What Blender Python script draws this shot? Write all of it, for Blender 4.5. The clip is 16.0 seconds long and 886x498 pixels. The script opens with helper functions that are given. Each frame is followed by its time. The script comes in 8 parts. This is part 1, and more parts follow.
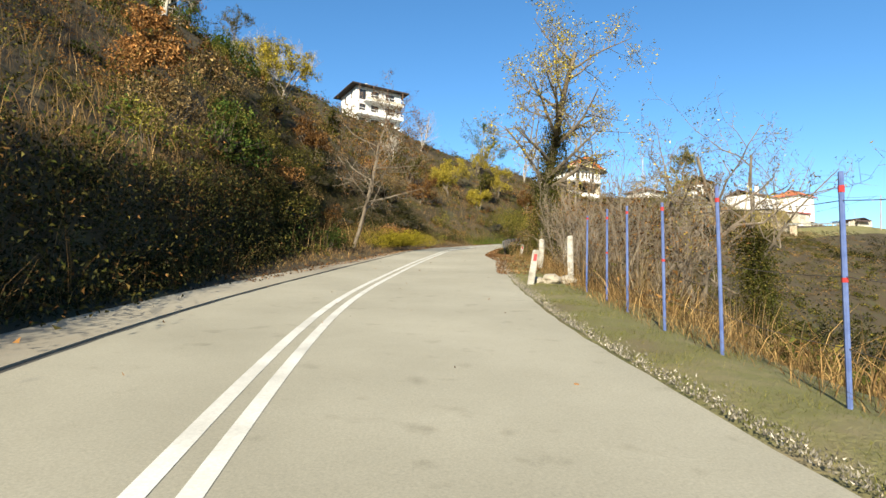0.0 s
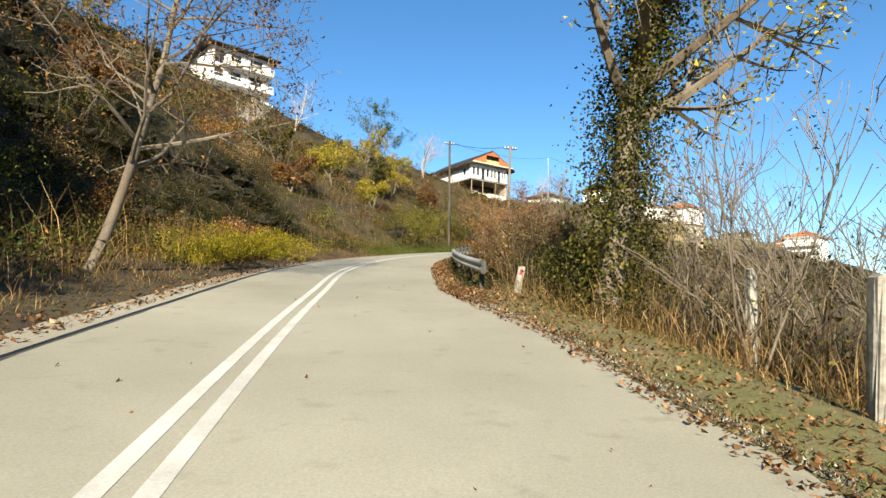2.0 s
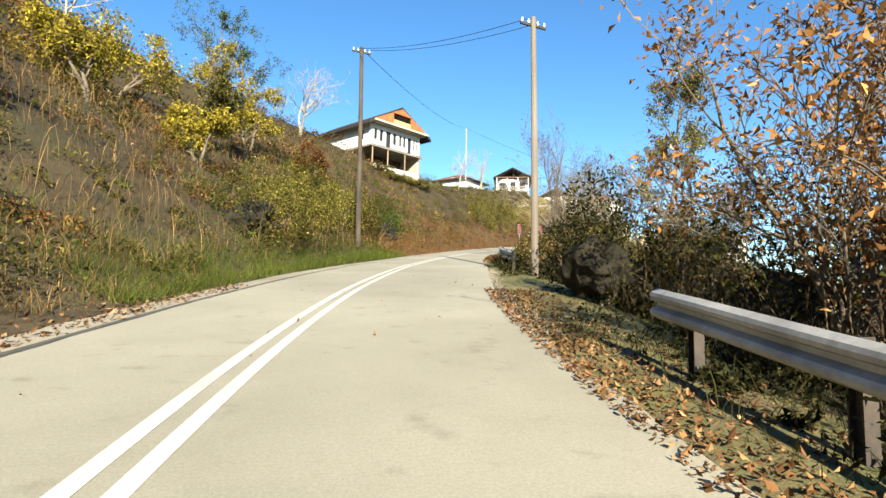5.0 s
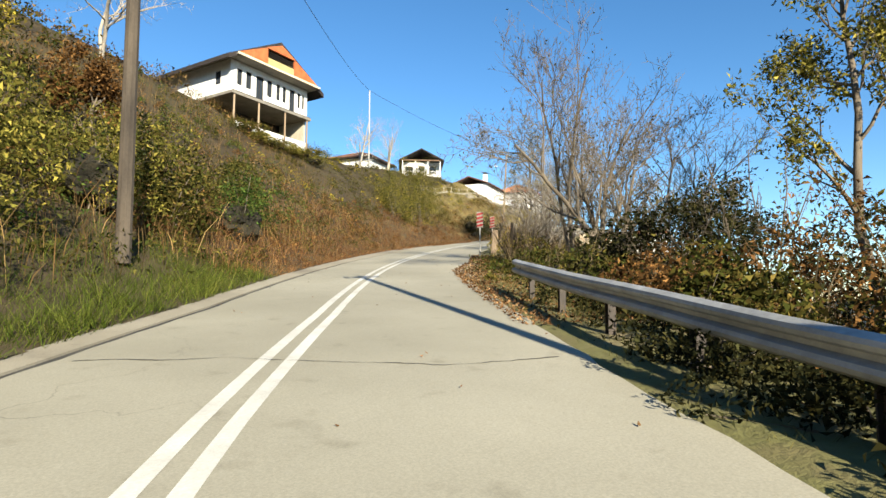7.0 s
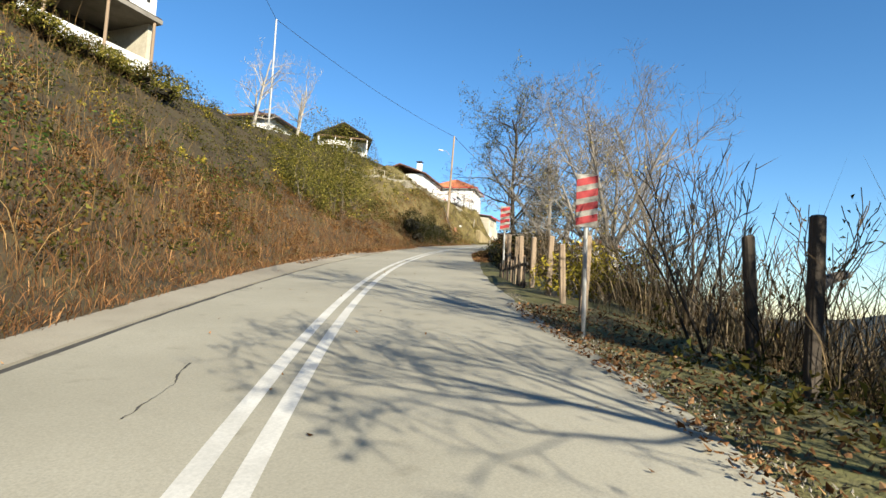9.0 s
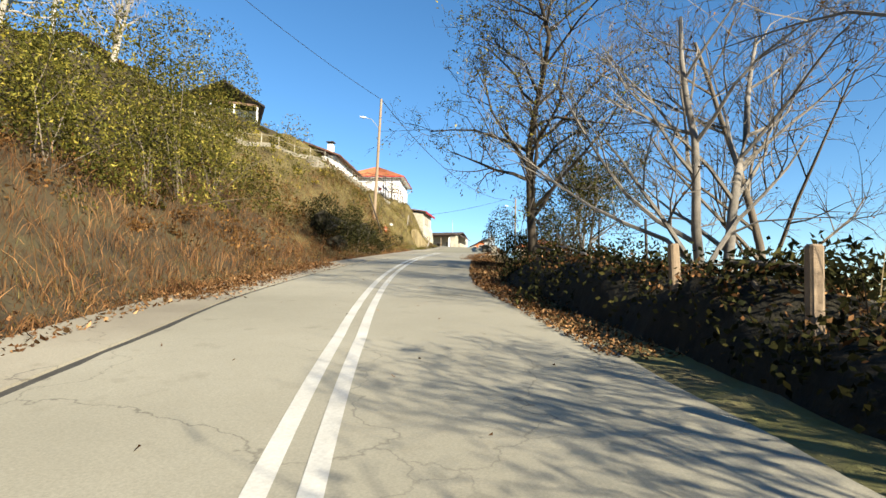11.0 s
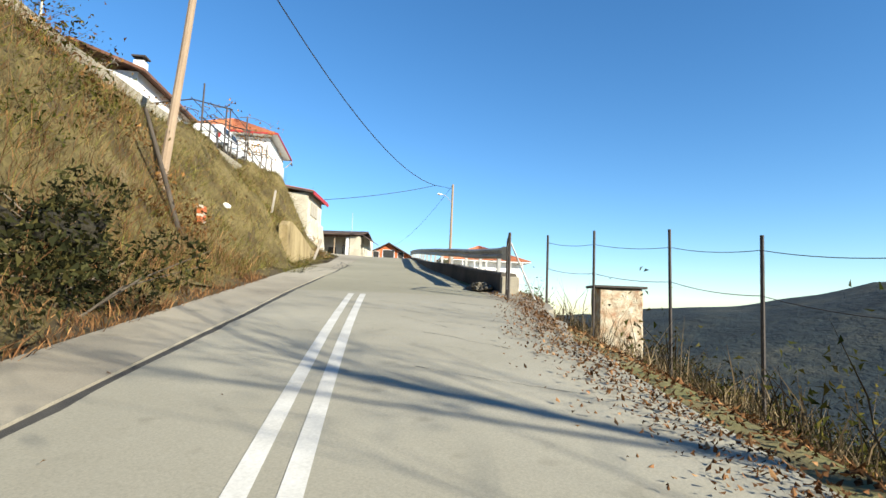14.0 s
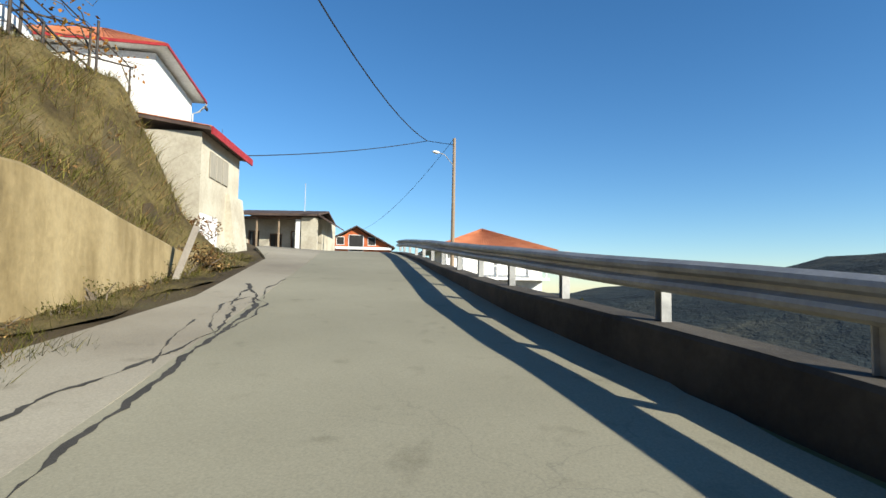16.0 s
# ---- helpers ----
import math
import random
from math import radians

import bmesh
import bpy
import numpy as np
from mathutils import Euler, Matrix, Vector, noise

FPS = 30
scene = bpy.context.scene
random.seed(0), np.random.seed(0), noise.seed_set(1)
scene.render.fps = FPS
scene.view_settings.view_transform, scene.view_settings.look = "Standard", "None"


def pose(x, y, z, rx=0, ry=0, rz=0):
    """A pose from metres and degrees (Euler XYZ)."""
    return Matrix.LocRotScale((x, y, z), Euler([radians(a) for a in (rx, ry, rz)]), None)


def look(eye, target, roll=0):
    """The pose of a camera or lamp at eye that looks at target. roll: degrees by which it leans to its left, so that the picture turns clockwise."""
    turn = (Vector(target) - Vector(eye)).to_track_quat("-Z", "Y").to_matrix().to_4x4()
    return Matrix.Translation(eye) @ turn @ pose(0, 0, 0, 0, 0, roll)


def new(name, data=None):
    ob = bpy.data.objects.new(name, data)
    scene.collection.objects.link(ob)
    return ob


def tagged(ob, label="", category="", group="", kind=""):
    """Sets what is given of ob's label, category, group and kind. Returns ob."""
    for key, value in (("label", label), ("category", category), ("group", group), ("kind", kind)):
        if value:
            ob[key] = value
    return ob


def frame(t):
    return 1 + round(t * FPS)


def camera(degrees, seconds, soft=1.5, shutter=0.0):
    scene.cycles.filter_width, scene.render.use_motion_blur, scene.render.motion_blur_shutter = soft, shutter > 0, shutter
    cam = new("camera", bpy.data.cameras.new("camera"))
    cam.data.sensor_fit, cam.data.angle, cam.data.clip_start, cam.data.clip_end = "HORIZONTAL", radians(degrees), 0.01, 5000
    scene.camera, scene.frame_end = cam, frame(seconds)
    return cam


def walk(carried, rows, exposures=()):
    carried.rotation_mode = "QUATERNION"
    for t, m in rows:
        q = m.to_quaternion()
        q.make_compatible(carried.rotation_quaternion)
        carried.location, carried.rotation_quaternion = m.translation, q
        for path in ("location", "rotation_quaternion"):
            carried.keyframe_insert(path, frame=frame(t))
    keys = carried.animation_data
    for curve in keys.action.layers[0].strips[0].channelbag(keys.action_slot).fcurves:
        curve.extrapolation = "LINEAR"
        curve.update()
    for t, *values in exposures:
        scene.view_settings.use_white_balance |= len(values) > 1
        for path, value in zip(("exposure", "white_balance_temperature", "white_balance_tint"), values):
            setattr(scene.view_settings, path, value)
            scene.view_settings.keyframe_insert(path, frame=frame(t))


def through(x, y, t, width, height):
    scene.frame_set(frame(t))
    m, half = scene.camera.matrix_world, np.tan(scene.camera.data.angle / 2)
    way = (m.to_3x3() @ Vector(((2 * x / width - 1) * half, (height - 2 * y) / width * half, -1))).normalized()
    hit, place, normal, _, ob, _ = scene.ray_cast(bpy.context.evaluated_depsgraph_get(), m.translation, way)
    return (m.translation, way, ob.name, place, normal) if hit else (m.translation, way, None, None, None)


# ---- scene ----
# exposure and white balance of the clip: seconds, stops, kelvin, tint
EXPOSURES = [(0.0, 1.4, 6950, 6), (2.5, 1.4, 6950, 6), (4.0, 1.7, 6900, 6), (6.5, 1.5, 6900, 6), (7.0, 1.42, 6900, 6), (8.0, 1.5, 6950, 6), (9.0, 1.28, 6650, 7), (11.5, 1.42, 7100, 7), (12.0, 1.45, 7200, 8), (12.6, 1.70, 7400, 8), (13.1, 1.85, 7900, 10), (13.6, 1.45, 7000, 7), (14.0, 1.34, 6450, 7), (14.5, 1.0, 6350, 7), (16.0, 0.92, 6300, 7)]
SKY_STRENGTH = 0.09
SUN_STRENGTH = 5.0
cam = camera(76.2, 16.0, 1.5, 0.0)
PATH = [
    (0, (0.000, 0.000, 0.000), (-0.000, 1.993, 0.173), 1.33),
    (0.5, (-0.640, 4.621, 0.506), (-0.501, 6.610, 0.659), 0.66),
    (1, (-0.834, 9.391, 1.026), (-0.567, 11.366, 1.189), 0.32),
    (1.5, (-0.757, 14.278, 1.579), (-0.392, 16.237, 1.746), 0.60),
    (2, (-0.484, 19.247, 2.158), (-0.053, 21.190, 2.359), 1.23),
    (2.5, (-0.098, 24.246, 2.748), (0.372, 26.181, 2.929), 1.52),
    (3, (0.365, 29.209, 3.354), (0.874, 31.133, 3.548), 1.48),
    (3.5, (0.941, 34.084, 3.977), (1.509, 35.993, 4.153), 0.31),
    (4, (1.685, 38.856, 4.581), (2.334, 40.738, 4.769), 0.23),
    (4.5, (2.675, 43.548, 5.161), (3.428, 45.392, 5.347), 1.03),
    (5, (3.942, 48.166, 5.736), (4.807, 49.961, 5.920), 1.03),
    (5.5, (5.501, 52.711, 6.309), (6.474, 54.449, 6.491), 1.03),
    (6, (7.340, 57.184, 6.881), (8.408, 58.865, 7.060), 1.03),
    (6.5, (9.421, 61.588, 7.452), (10.567, 63.218, 7.628), -0.32),
    (7, (11.692, 65.926, 8.020), (12.887, 67.521, 8.186), 0.15),
    (7.5, (14.116, 70.178, 8.577), (15.368, 71.729, 8.741), 1.06),
    (8, (16.651, 74.327, 9.116), (17.961, 75.830, 9.273), 1.40),
    (8.5, (19.315, 78.334, 9.651), (20.689, 79.778, 9.822), 2.39),
    (9, (22.111, 82.183, 10.184), (23.540, 83.571, 10.359), 2.67),
    (9.5, (25.037, 85.880, 10.725), (26.520, 87.211, 10.902), 1.03),
    (10, (28.087, 89.435, 11.274), (29.621, 90.706, 11.454), 1.03),
    (10.5, (31.258, 92.850, 11.829), (32.841, 94.058, 12.012), 1.03),
    (11, (34.551, 96.121, 12.389), (36.183, 97.263, 12.573), 1.02),
    (11.5, (37.973, 99.238, 12.952), (39.652, 100.309, 13.131), -0.55),
    (12, (41.531, 102.184, 13.517), (43.258, 103.177, 13.688), -0.73),
    (12.5, (45.198, 104.980, 14.080), (46.956, 105.918, 14.254), 0.28),
    (13, (48.931, 107.670, 14.632), (50.714, 108.556, 14.813), 1.42),
    (13.5, (52.749, 110.234, 15.173), (54.558, 111.068, 15.358), 1.94),
    (14, (56.612, 112.699, 15.706), (58.438, 113.490, 15.903), 2.12),
    (14.5, (60.461, 115.058, 16.212), (62.303, 115.812, 16.400), 1.89),
    (15, (64.229, 117.321, 16.697), (66.081, 118.054, 16.866), 1.26),
    (15.5, (67.874, 119.416, 17.167), (69.737, 120.126, 17.330), 1.59),
    (16, (71.360, 121.324, 17.621), (73.238, 122.000, 17.755), 0.90),
]
walk(cam, [(t, look(eye, target, roll)) for t, eye, target, roll in PATH], EXPOSURES)

# ---------------------------------------------------------------- daylight
SUN_ELEVATION = radians(24.0)
SUN_FROM = Vector((-0.26, -0.965, 0)).normalized()   # horizontal direction towards the sun
world = bpy.data.worlds.new("sky")
scene.world = world
world.use_nodes = True
wn = world.node_tree.nodes
sky = wn.new("ShaderNodeTexSky")
sky.sky_type = "NISHITA"
sky.sun_disc = False
sky.sun_elevation = SUN_ELEVATION
sky.sun_rotation = math.atan2(SUN_FROM.x, SUN_FROM.y)
sky.altitude = 600
sky.air_density = 1.0
sky.dust_density = 0.05
sky.ozone_density = 4.0
wn["Background"].inputs["Strength"].default_value = SKY_STRENGTH
hue = wn.new("ShaderNodeHueSaturation")
hue.inputs["Saturation"].default_value = 1.17
hue.inputs["Value"].default_value = 0.92
world.node_tree.links.new(sky.outputs[0], hue.inputs["Color"])
world.node_tree.links.new(hue.outputs[0], wn["Background"].inputs["Color"])
sun_data = bpy.data.lights.new("sun", "SUN")
sun_data.energy = SUN_STRENGTH
sun_data.angle = radians(0.55)
sun_data.color = (1.0, 0.92, 0.78)
sun = new("sun", sun_data)
toward = Vector((SUN_FROM.x * math.cos(SUN_ELEVATION), SUN_FROM.y * math.cos(SUN_ELEVATION), math.sin(SUN_ELEVATION)))
sun.matrix_world = look(toward * 100, (0, 0, 0))

# ---------------------------------------------------------------- materials
def material(name, rough=0.8, metal=0.0):
    m = bpy.data.materials.new(name)
    m.use_nodes = True
    p = m.node_tree.nodes["Principled BSDF"]
    p.inputs["Roughness"].default_value = rough
    p.inputs["Metallic"].default_value = metal
    p.inputs["Specular IOR Level"].default_value = 0.3
    return m, m.node_tree.nodes, m.node_tree.links, p


def ramp_node(nodes, stops):
    r = nodes.new("ShaderNodeValToRGB")
    while len(r.color_ramp.elements) < len(stops):
        r.color_ramp.elements.new(0.5)
    for e, (at, c) in zip(r.color_ramp.elements, stops):
        e.position, e.color = at, (*c, 1)
    return r


def noise_node(nodes, links, scale, detail=4, rough=0.6, coords="Object", stretch=None):
    tc = nodes.new("ShaderNodeTexCoord")
    n = nodes.new("ShaderNodeTexNoise")
    n.inputs["Scale"].default_value = scale
    n.inputs["Detail"].default_value = detail
    n.inputs["Roughness"].default_value = rough
    if stretch:
        mp = nodes.new("ShaderNodeMapping")
        mp.inputs["Scale"].default_value = stretch
        links.new(tc.outputs[coords], mp.inputs[0])
        links.new(mp.outputs[0], n.inputs["Vector"])
    else:
        links.new(tc.outputs[coords], n.inputs["Vector"])
    return n


def surface(name, stops, big=0.3, fine=12.0, rough=0.85, bump=0.3, bump_scale=None, metal=0.0, stretch=None, fine_mix=0.35, depth=0.02):
    """A weathered surface: large stains picked from a ramp, fine grain over it and a small relief."""
    m, nodes, links, p = material(name, rough, metal)
    a = noise_node(nodes, links, big, 5, 0.6, stretch=stretch)
    r = ramp_node(nodes, stops)
    links.new(a.outputs["Fac"], r.inputs[0])
    b = noise_node(nodes, links, fine, 4, 0.7)
    g = ramp_node(nodes, [(0.3, (0.55, 0.55, 0.55)), (0.7, (1.25, 1.25, 1.25))])
    links.new(b.outputs["Fac"], g.inputs[0])
    mix = nodes.new("ShaderNodeMix")
    mix.data_type, mix.blend_type = "RGBA", "MULTIPLY"
    mix.inputs[0].default_value = fine_mix
    links.new(r.outputs[0], mix.inputs[6])
    links.new(g.outputs[0], mix.inputs[7])
    links.new(mix.outputs[2], p.inputs["Base Color"])
    c = noise_node(nodes, links, bump_scale or fine, 5, 0.7)
    bn = nodes.new("ShaderNodeBump")
    bn.inputs["Strength"].default_value = bump
    bn.inputs["Distance"].default_value = depth
    links.new(c.outputs["Fac"], bn.inputs["Height"])
    links.new(bn.outputs[0], p.inputs["Normal"])
    return m


def leaf_material(name, stops, through=0.25):
    """Leaves: each leaf takes its own colour from the ramp; some light passes through."""
    m = bpy.data.materials.new(name)
    m.use_nodes = True
    nodes, links = m.node_tree.nodes, m.node_tree.links
    nodes.remove(nodes["Principled BSDF"])
    geo = nodes.new("ShaderNodeNewGeometry")
    r = ramp_node(nodes, stops)
    n = noise_node(nodes, links, 0.35, 2, 0.5)
    add = nodes.new("ShaderNodeMath")
    add.operation = "MULTIPLY_ADD"
    add.inputs[1].default_value = 0.75
    half = nodes.new("ShaderNodeMath")
    half.operation = "MULTIPLY_ADD"
    half.inputs[1].default_value = 0.9
    half.inputs[2].default_value = -0.32
    links.new(n.outputs["Fac"], half.inputs[0])
    links.new(geo.outputs["Random Per Island"], add.inputs[0])
    links.new(half.outputs[0], add.inputs[2])
    links.new(add.outputs[0], r.inputs[0])
    # each leaf also has its own lightness: sun and shade speckle put into colour
    shuffle = nodes.new("ShaderNodeMath")
    shuffle.operation = "MULTIPLY"
    shuffle.inputs[1].default_value = 61.7
    links.new(geo.outputs["Random Per Island"], shuffle.inputs[0])
    own = nodes.new("ShaderNodeMath")
    own.operation = "FRACT"
    links.new(shuffle.outputs[0], own.inputs[0])
    light = ramp_node(nodes, [(0.0, (0.34, 0.34, 0.34)), (0.55, (0.85, 0.85, 0.84)), (0.88, (1.45, 1.42, 1.36)), (1.0, (2.1, 2.05, 1.95))])
    links.new(own.outputs[0], light.inputs[0])
    tint = nodes.new("ShaderNodeMix")
    tint.data_type, tint.blend_type = "RGBA", "MULTIPLY"
    tint.inputs[0].default_value = 1.0
    links.new(r.outputs[0], tint.inputs[6])
    links.new(light.outputs[0], tint.inputs[7])
    d = nodes.new("ShaderNodeBsdfDiffuse")
    t = nodes.new("ShaderNodeBsdfTranslucent")
    mx = nodes.new("ShaderNodeMixShader")
    mx.inputs[0].default_value = through
    links.new(tint.outputs[2], d.inputs["Color"])
    links.new(tint.outputs[2], t.inputs["Color"])
    links.new(d.outputs[0], mx.inputs[1])
    links.new(t.outputs[0], mx.inputs[2])
    links.new(mx.outputs[0], nodes["Material Output"].inputs["Surface"])
    return m


def worn_road(name, stops, crack_amount):
    """Bleached asphalt: broad stains, grain, fine cracks and small dark spots."""
    m = surface(name, stops, 0.22, 55, 0.85, 0.3, 140, depth=0.006, fine_mix=0.45)
    nodes, links = m.node_tree.nodes, m.node_tree.links
    p = nodes["Principled BSDF"]
    base = p.inputs["Base Color"].links[0].from_socket
    tc = nodes.new("ShaderNodeTexCoord")
    warp = nodes.new("ShaderNodeTexNoise")
    warp.inputs["Scale"].default_value, warp.inputs["Detail"].default_value = 1.3, 5
    links.new(tc.outputs["Object"], warp.inputs["Vector"])
    add = nodes.new("ShaderNodeVectorMath")
    add.operation = "MULTIPLY_ADD"
    add.inputs[1].default_value = (1.1, 1.1, 1.1)
    links.new(warp.outputs["Color"], add.inputs[0])
    links.new(tc.outputs["Object"], add.inputs[2])
    vor = nodes.new("ShaderNodeTexVoronoi")
    vor.feature = "DISTANCE_TO_EDGE"
    vor.inputs["Scale"].default_value = 0.32
    links.new(add.outputs[0], vor.inputs["Vector"])
    line = ramp_node(nodes, [(0.0, (1, 1, 1)), (0.004, (0, 0, 0))])
    links.new(vor.outputs["Distance"], line.inputs[0])
    where = noise_node(nodes, links, 0.12, 2, 0.5)
    gate = ramp_node(nodes, [(0.55, (0, 0, 0)), (0.68, (crack_amount,) * 3)])
    links.new(where.outputs["Fac"], gate.inputs[0])
    mul = nodes.new("ShaderNodeMath")
    mul.operation = "MULTIPLY"
    links.new(line.outputs[0], mul.inputs[0])
    links.new(gate.outputs[0], mul.inputs[1])
    mix = nodes.new("ShaderNodeMix")
    mix.data_type = "RGBA"
    links.new(mul.outputs[0], mix.inputs[0])
    links.new(base, mix.inputs[6])
    mix.inputs[7].default_value = (0.06, 0.055, 0.045, 1)
    spots = noise_node(nodes, links, 2.6, 3, 0.5)
    sp = ramp_node(nodes, [(0.62, (1, 1, 1)), (0.8, (0.72, 0.71, 0.69))])
    links.new(spots.outputs["Fac"], sp.inputs[0])
    dark = nodes.new("ShaderNodeMix")
    dark.data_type, dark.blend_type = "RGBA", "MULTIPLY"
    dark.inputs[0].default_value = 1.0
    links.new(mix.outputs[2], dark.inputs[6])
    links.new(sp.outputs[0], dark.inputs[7])
    links.new(dark.outputs[2], p.inputs["Base Color"])
    return m


ASPHALT = worn_road("worn_asphalt", [(0.28, (0.235, 0.218, 0.165)), (0.5, (0.29, 0.27, 0.208)), (0.72, (0.345, 0.322, 0.252))], 0.6)
NEW_ASPHALT = worn_road("newer_asphalt", [(0.28, (0.215, 0.2, 0.142)), (0.5, (0.255, 0.238, 0.17)), (0.72, (0.3, 0.28, 0.202))], 0.25)
CONCRETE = worn_road("gutter_concrete", [(0.28, (0.18, 0.155, 0.115)), (0.5, (0.28, 0.25, 0.19)), (0.72, (0.34, 0.31, 0.24))], 0.9)
# concrete darkened for the shaded side of the parapet
PARAPET = surface("shaded_parapet", [(0.3, (0.035, 0.03, 0.024)), (0.7, (0.10, 0.085, 0.065))], 0.9, 9, 0.9, 0.5, 14)
CRACK = surface("tar_seam", [(0.3, (0.035, 0.033, 0.03)), (0.7, (0.07, 0.065, 0.055))], 2, 30, 0.8)
PAINT = surface("road_paint", [(0.3, (0.42, 0.405, 0.36)), (0.65, (0.58, 0.565, 0.51))], 1.5, 40, 0.7, 0.2, 120, depth=0.004)
SOIL = surface("hill_soil", [(0.25, (0.02, 0.016, 0.009)), (0.5, (0.055, 0.04, 0.02)), (0.75, (0.05, 0.048, 0.018))], 0.35, 5, 0.95, 0.6, 6, depth=0.1)
VERGE = surface("verge_ground", [(0.25, (0.13, 0.095, 0.055)), (0.5, (0.13, 0.125, 0.045)), (0.75, (0.20, 0.155, 0.095))], 0.7, 9, 0.95, 0.6, 14, depth=0.05)
# unlit mountain sides and blue haze are put into this colour
FAR_HILL = surface("far_hills", [(0.34, (0.006, 0.012, 0.014)), (0.5, (0.012, 0.02, 0.021)), (0.6, (0.026, 0.031, 0.026)), (0.75, (0.06, 0.058, 0.04))], 0.006, 0.045, 0.95, 0.8, 0.02, fine_mix=0.9, depth=16.0)
WHITEWASH = surface("white_plaster", [(0.3, (0.66, 0.65, 0.62)), (0.6, (0.80, 0.79, 0.76))], 0.5, 8, 0.85, 0.2, 25)
GREY_PLASTER = surface("grey_plaster", [(0.25, (0.33, 0.29, 0.22)), (0.5, (0.46, 0.42, 0.33)), (0.75, (0.56, 0.52, 0.43))], 0.7, 9, 0.9, 0.4, 18)
TILE = surface("clay_tile", [(0.3, (0.36, 0.11, 0.045)), (0.7, (0.50, 0.19, 0.09))], 1.2, 10, 0.8, 0.3, 20)
DARK_TILE = surface("dark_tile", [(0.3, (0.05, 0.035, 0.03)), (0.7, (0.11, 0.075, 0.06))], 1.2, 10, 0.85, 0.3, 20)
BRICK = surface("hollow_brick", [(0.3, (0.36, 0.085, 0.03)), (0.7, (0.50, 0.15, 0.055))], 2.0, 20, 0.9, 0.3, 30)
DARK = surface("dark_opening", [(0.3, (0.012, 0.011, 0.010)), (0.7, (0.03, 0.028, 0.026))], 1, 8, 0.6)
BARK = surface("bark", [(0.3, (0.085, 0.065, 0.045)), (0.7, (0.20, 0.165, 0.125))], 2.0, 18, 0.95, 0.7, 22, stretch=(1, 1, 0.25))
PALE_BARK = surface("pale_bark", [(0.3, (0.24, 0.21, 0.17)), (0.7, (0.42, 0.38, 0.33))], 2.0, 18, 0.95, 0.6, 22, stretch=(1, 1, 0.25))
WOOD_POLE = surface("weathered_pole", [(0.3, (0.20, 0.14, 0.09)), (0.7, (0.34, 0.26, 0.18))], 1.2, 25, 0.9, 0.4, 40, stretch=(1, 1, 0.1))
STEEL = surface("galvanised_steel", [(0.3, (0.24, 0.24, 0.23)), (0.7, (0.46, 0.455, 0.435))], 1.6, 14, 0.55, 0.15, 20, metal=0.3)
RUST_IRON = surface("dark_iron", [(0.3, (0.03, 0.027, 0.025)), (0.7, (0.07, 0.055, 0.045))], 3, 20, 0.7, 0.2, 30)
BLUE_PAINT = surface("blue_post_paint", [(0.3, (0.04, 0.07, 0.2)), (0.7, (0.10, 0.14, 0.28))], 4, 20, 0.7, 0.2, 30)
RED_PAINT = surface("red_paint", [(0.3, (0.26, 0.018, 0.022)), (0.7, (0.36, 0.035, 0.035))], 4, 20, 0.6)
WHITE_PAINT = surface("white_paint", [(0.3, (0.62, 0.61, 0.58)), (0.7, (0.78, 0.77, 0.74))], 4, 20, 0.6)

OLIVE = leaf_material("olive_leaves", [(0.0, (0.025, 0.033, 0.009)), (0.4, (0.06, 0.063, 0.016)), (0.75, (0.11, 0.09, 0.024)), (1.0, (0.16, 0.105, 0.034))])
GREEN = leaf_material("green_leaves", [(0.0, (0.02, 0.04, 0.012)), (0.5, (0.05, 0.085, 0.02)), (1.0, (0.12, 0.14, 0.03))])
YELLOW = leaf_material("yellow_leaves", [(0.0, (0.16, 0.14, 0.02)), (0.5, (0.30, 0.24, 0.035)), (1.0, (0.42, 0.33, 0.06))])
RUST = leaf_material("rust_leaves", [(0.0, (0.06, 0.032, 0.014)), (0.5, (0.13, 0.066, 0.024)), (1.0, (0.23, 0.125, 0.045))])
STRAW = leaf_material("straw", [(0.0, (0.085, 0.052, 0.024)), (0.5, (0.17, 0.105, 0.046)), (1.0, (0.29, 0.20, 0.09))])
DEAD = leaf_material("fallen_leaves", [(0.0, (0.07, 0.035, 0.018)), (0.5, (0.17, 0.085, 0.038)), (1.0, (0.32, 0.20, 0.10))], 0.1)
GRASS = leaf_material("grass_blades", [(0.0, (0.04, 0.048, 0.012)), (0.5, (0.095, 0.095, 0.022)), (1.0, (0.19, 0.15, 0.055))])
# near-black leaves: dark plants, and growth whose shade is put into its colour
DARK_SHADE_LEAF = leaf_material("dark_shade_leaves", [(0.0, (0.012, 0.014, 0.008)), (0.5, (0.03, 0.032, 0.014)), (1.0, (0.07, 0.06, 0.02))])
GRAVEL = surface("gravel", [(0.3, (0.10, 0.088, 0.065)), (0.7, (0.22, 0.195, 0.15))], 6, 40, 0.95, 1.0, 30, depth=0.05)

# ---------------------------------------------------------------- mesh helpers


def mesh_np(name, verts, faces, mat):
    """A mesh from arrays: faces is n x 3 or n x 4."""
    verts, faces = np.asarray(verts, np.float32).reshape(-1, 3), np.asarray(faces, np.int32)
    k = faces.shape[1]
    me = bpy.data.meshes.new(name)
    me.vertices.add(len(verts))
    me.vertices.foreach_set("co", verts.ravel())
    me.loops.add(faces.size)
    me.loops.foreach_set("vertex_index", faces.ravel())
    me.polygons.add(len(faces))
    me.polygons.foreach_set("loop_start", np.arange(0, faces.size, k, dtype=np.int32))
    me.polygons.foreach_set("loop_total", np.full(len(faces), k, np.int32))
    me.update(calc_edges=True)
    me.shade_flat()
    me.materials.append(mat)
    return me


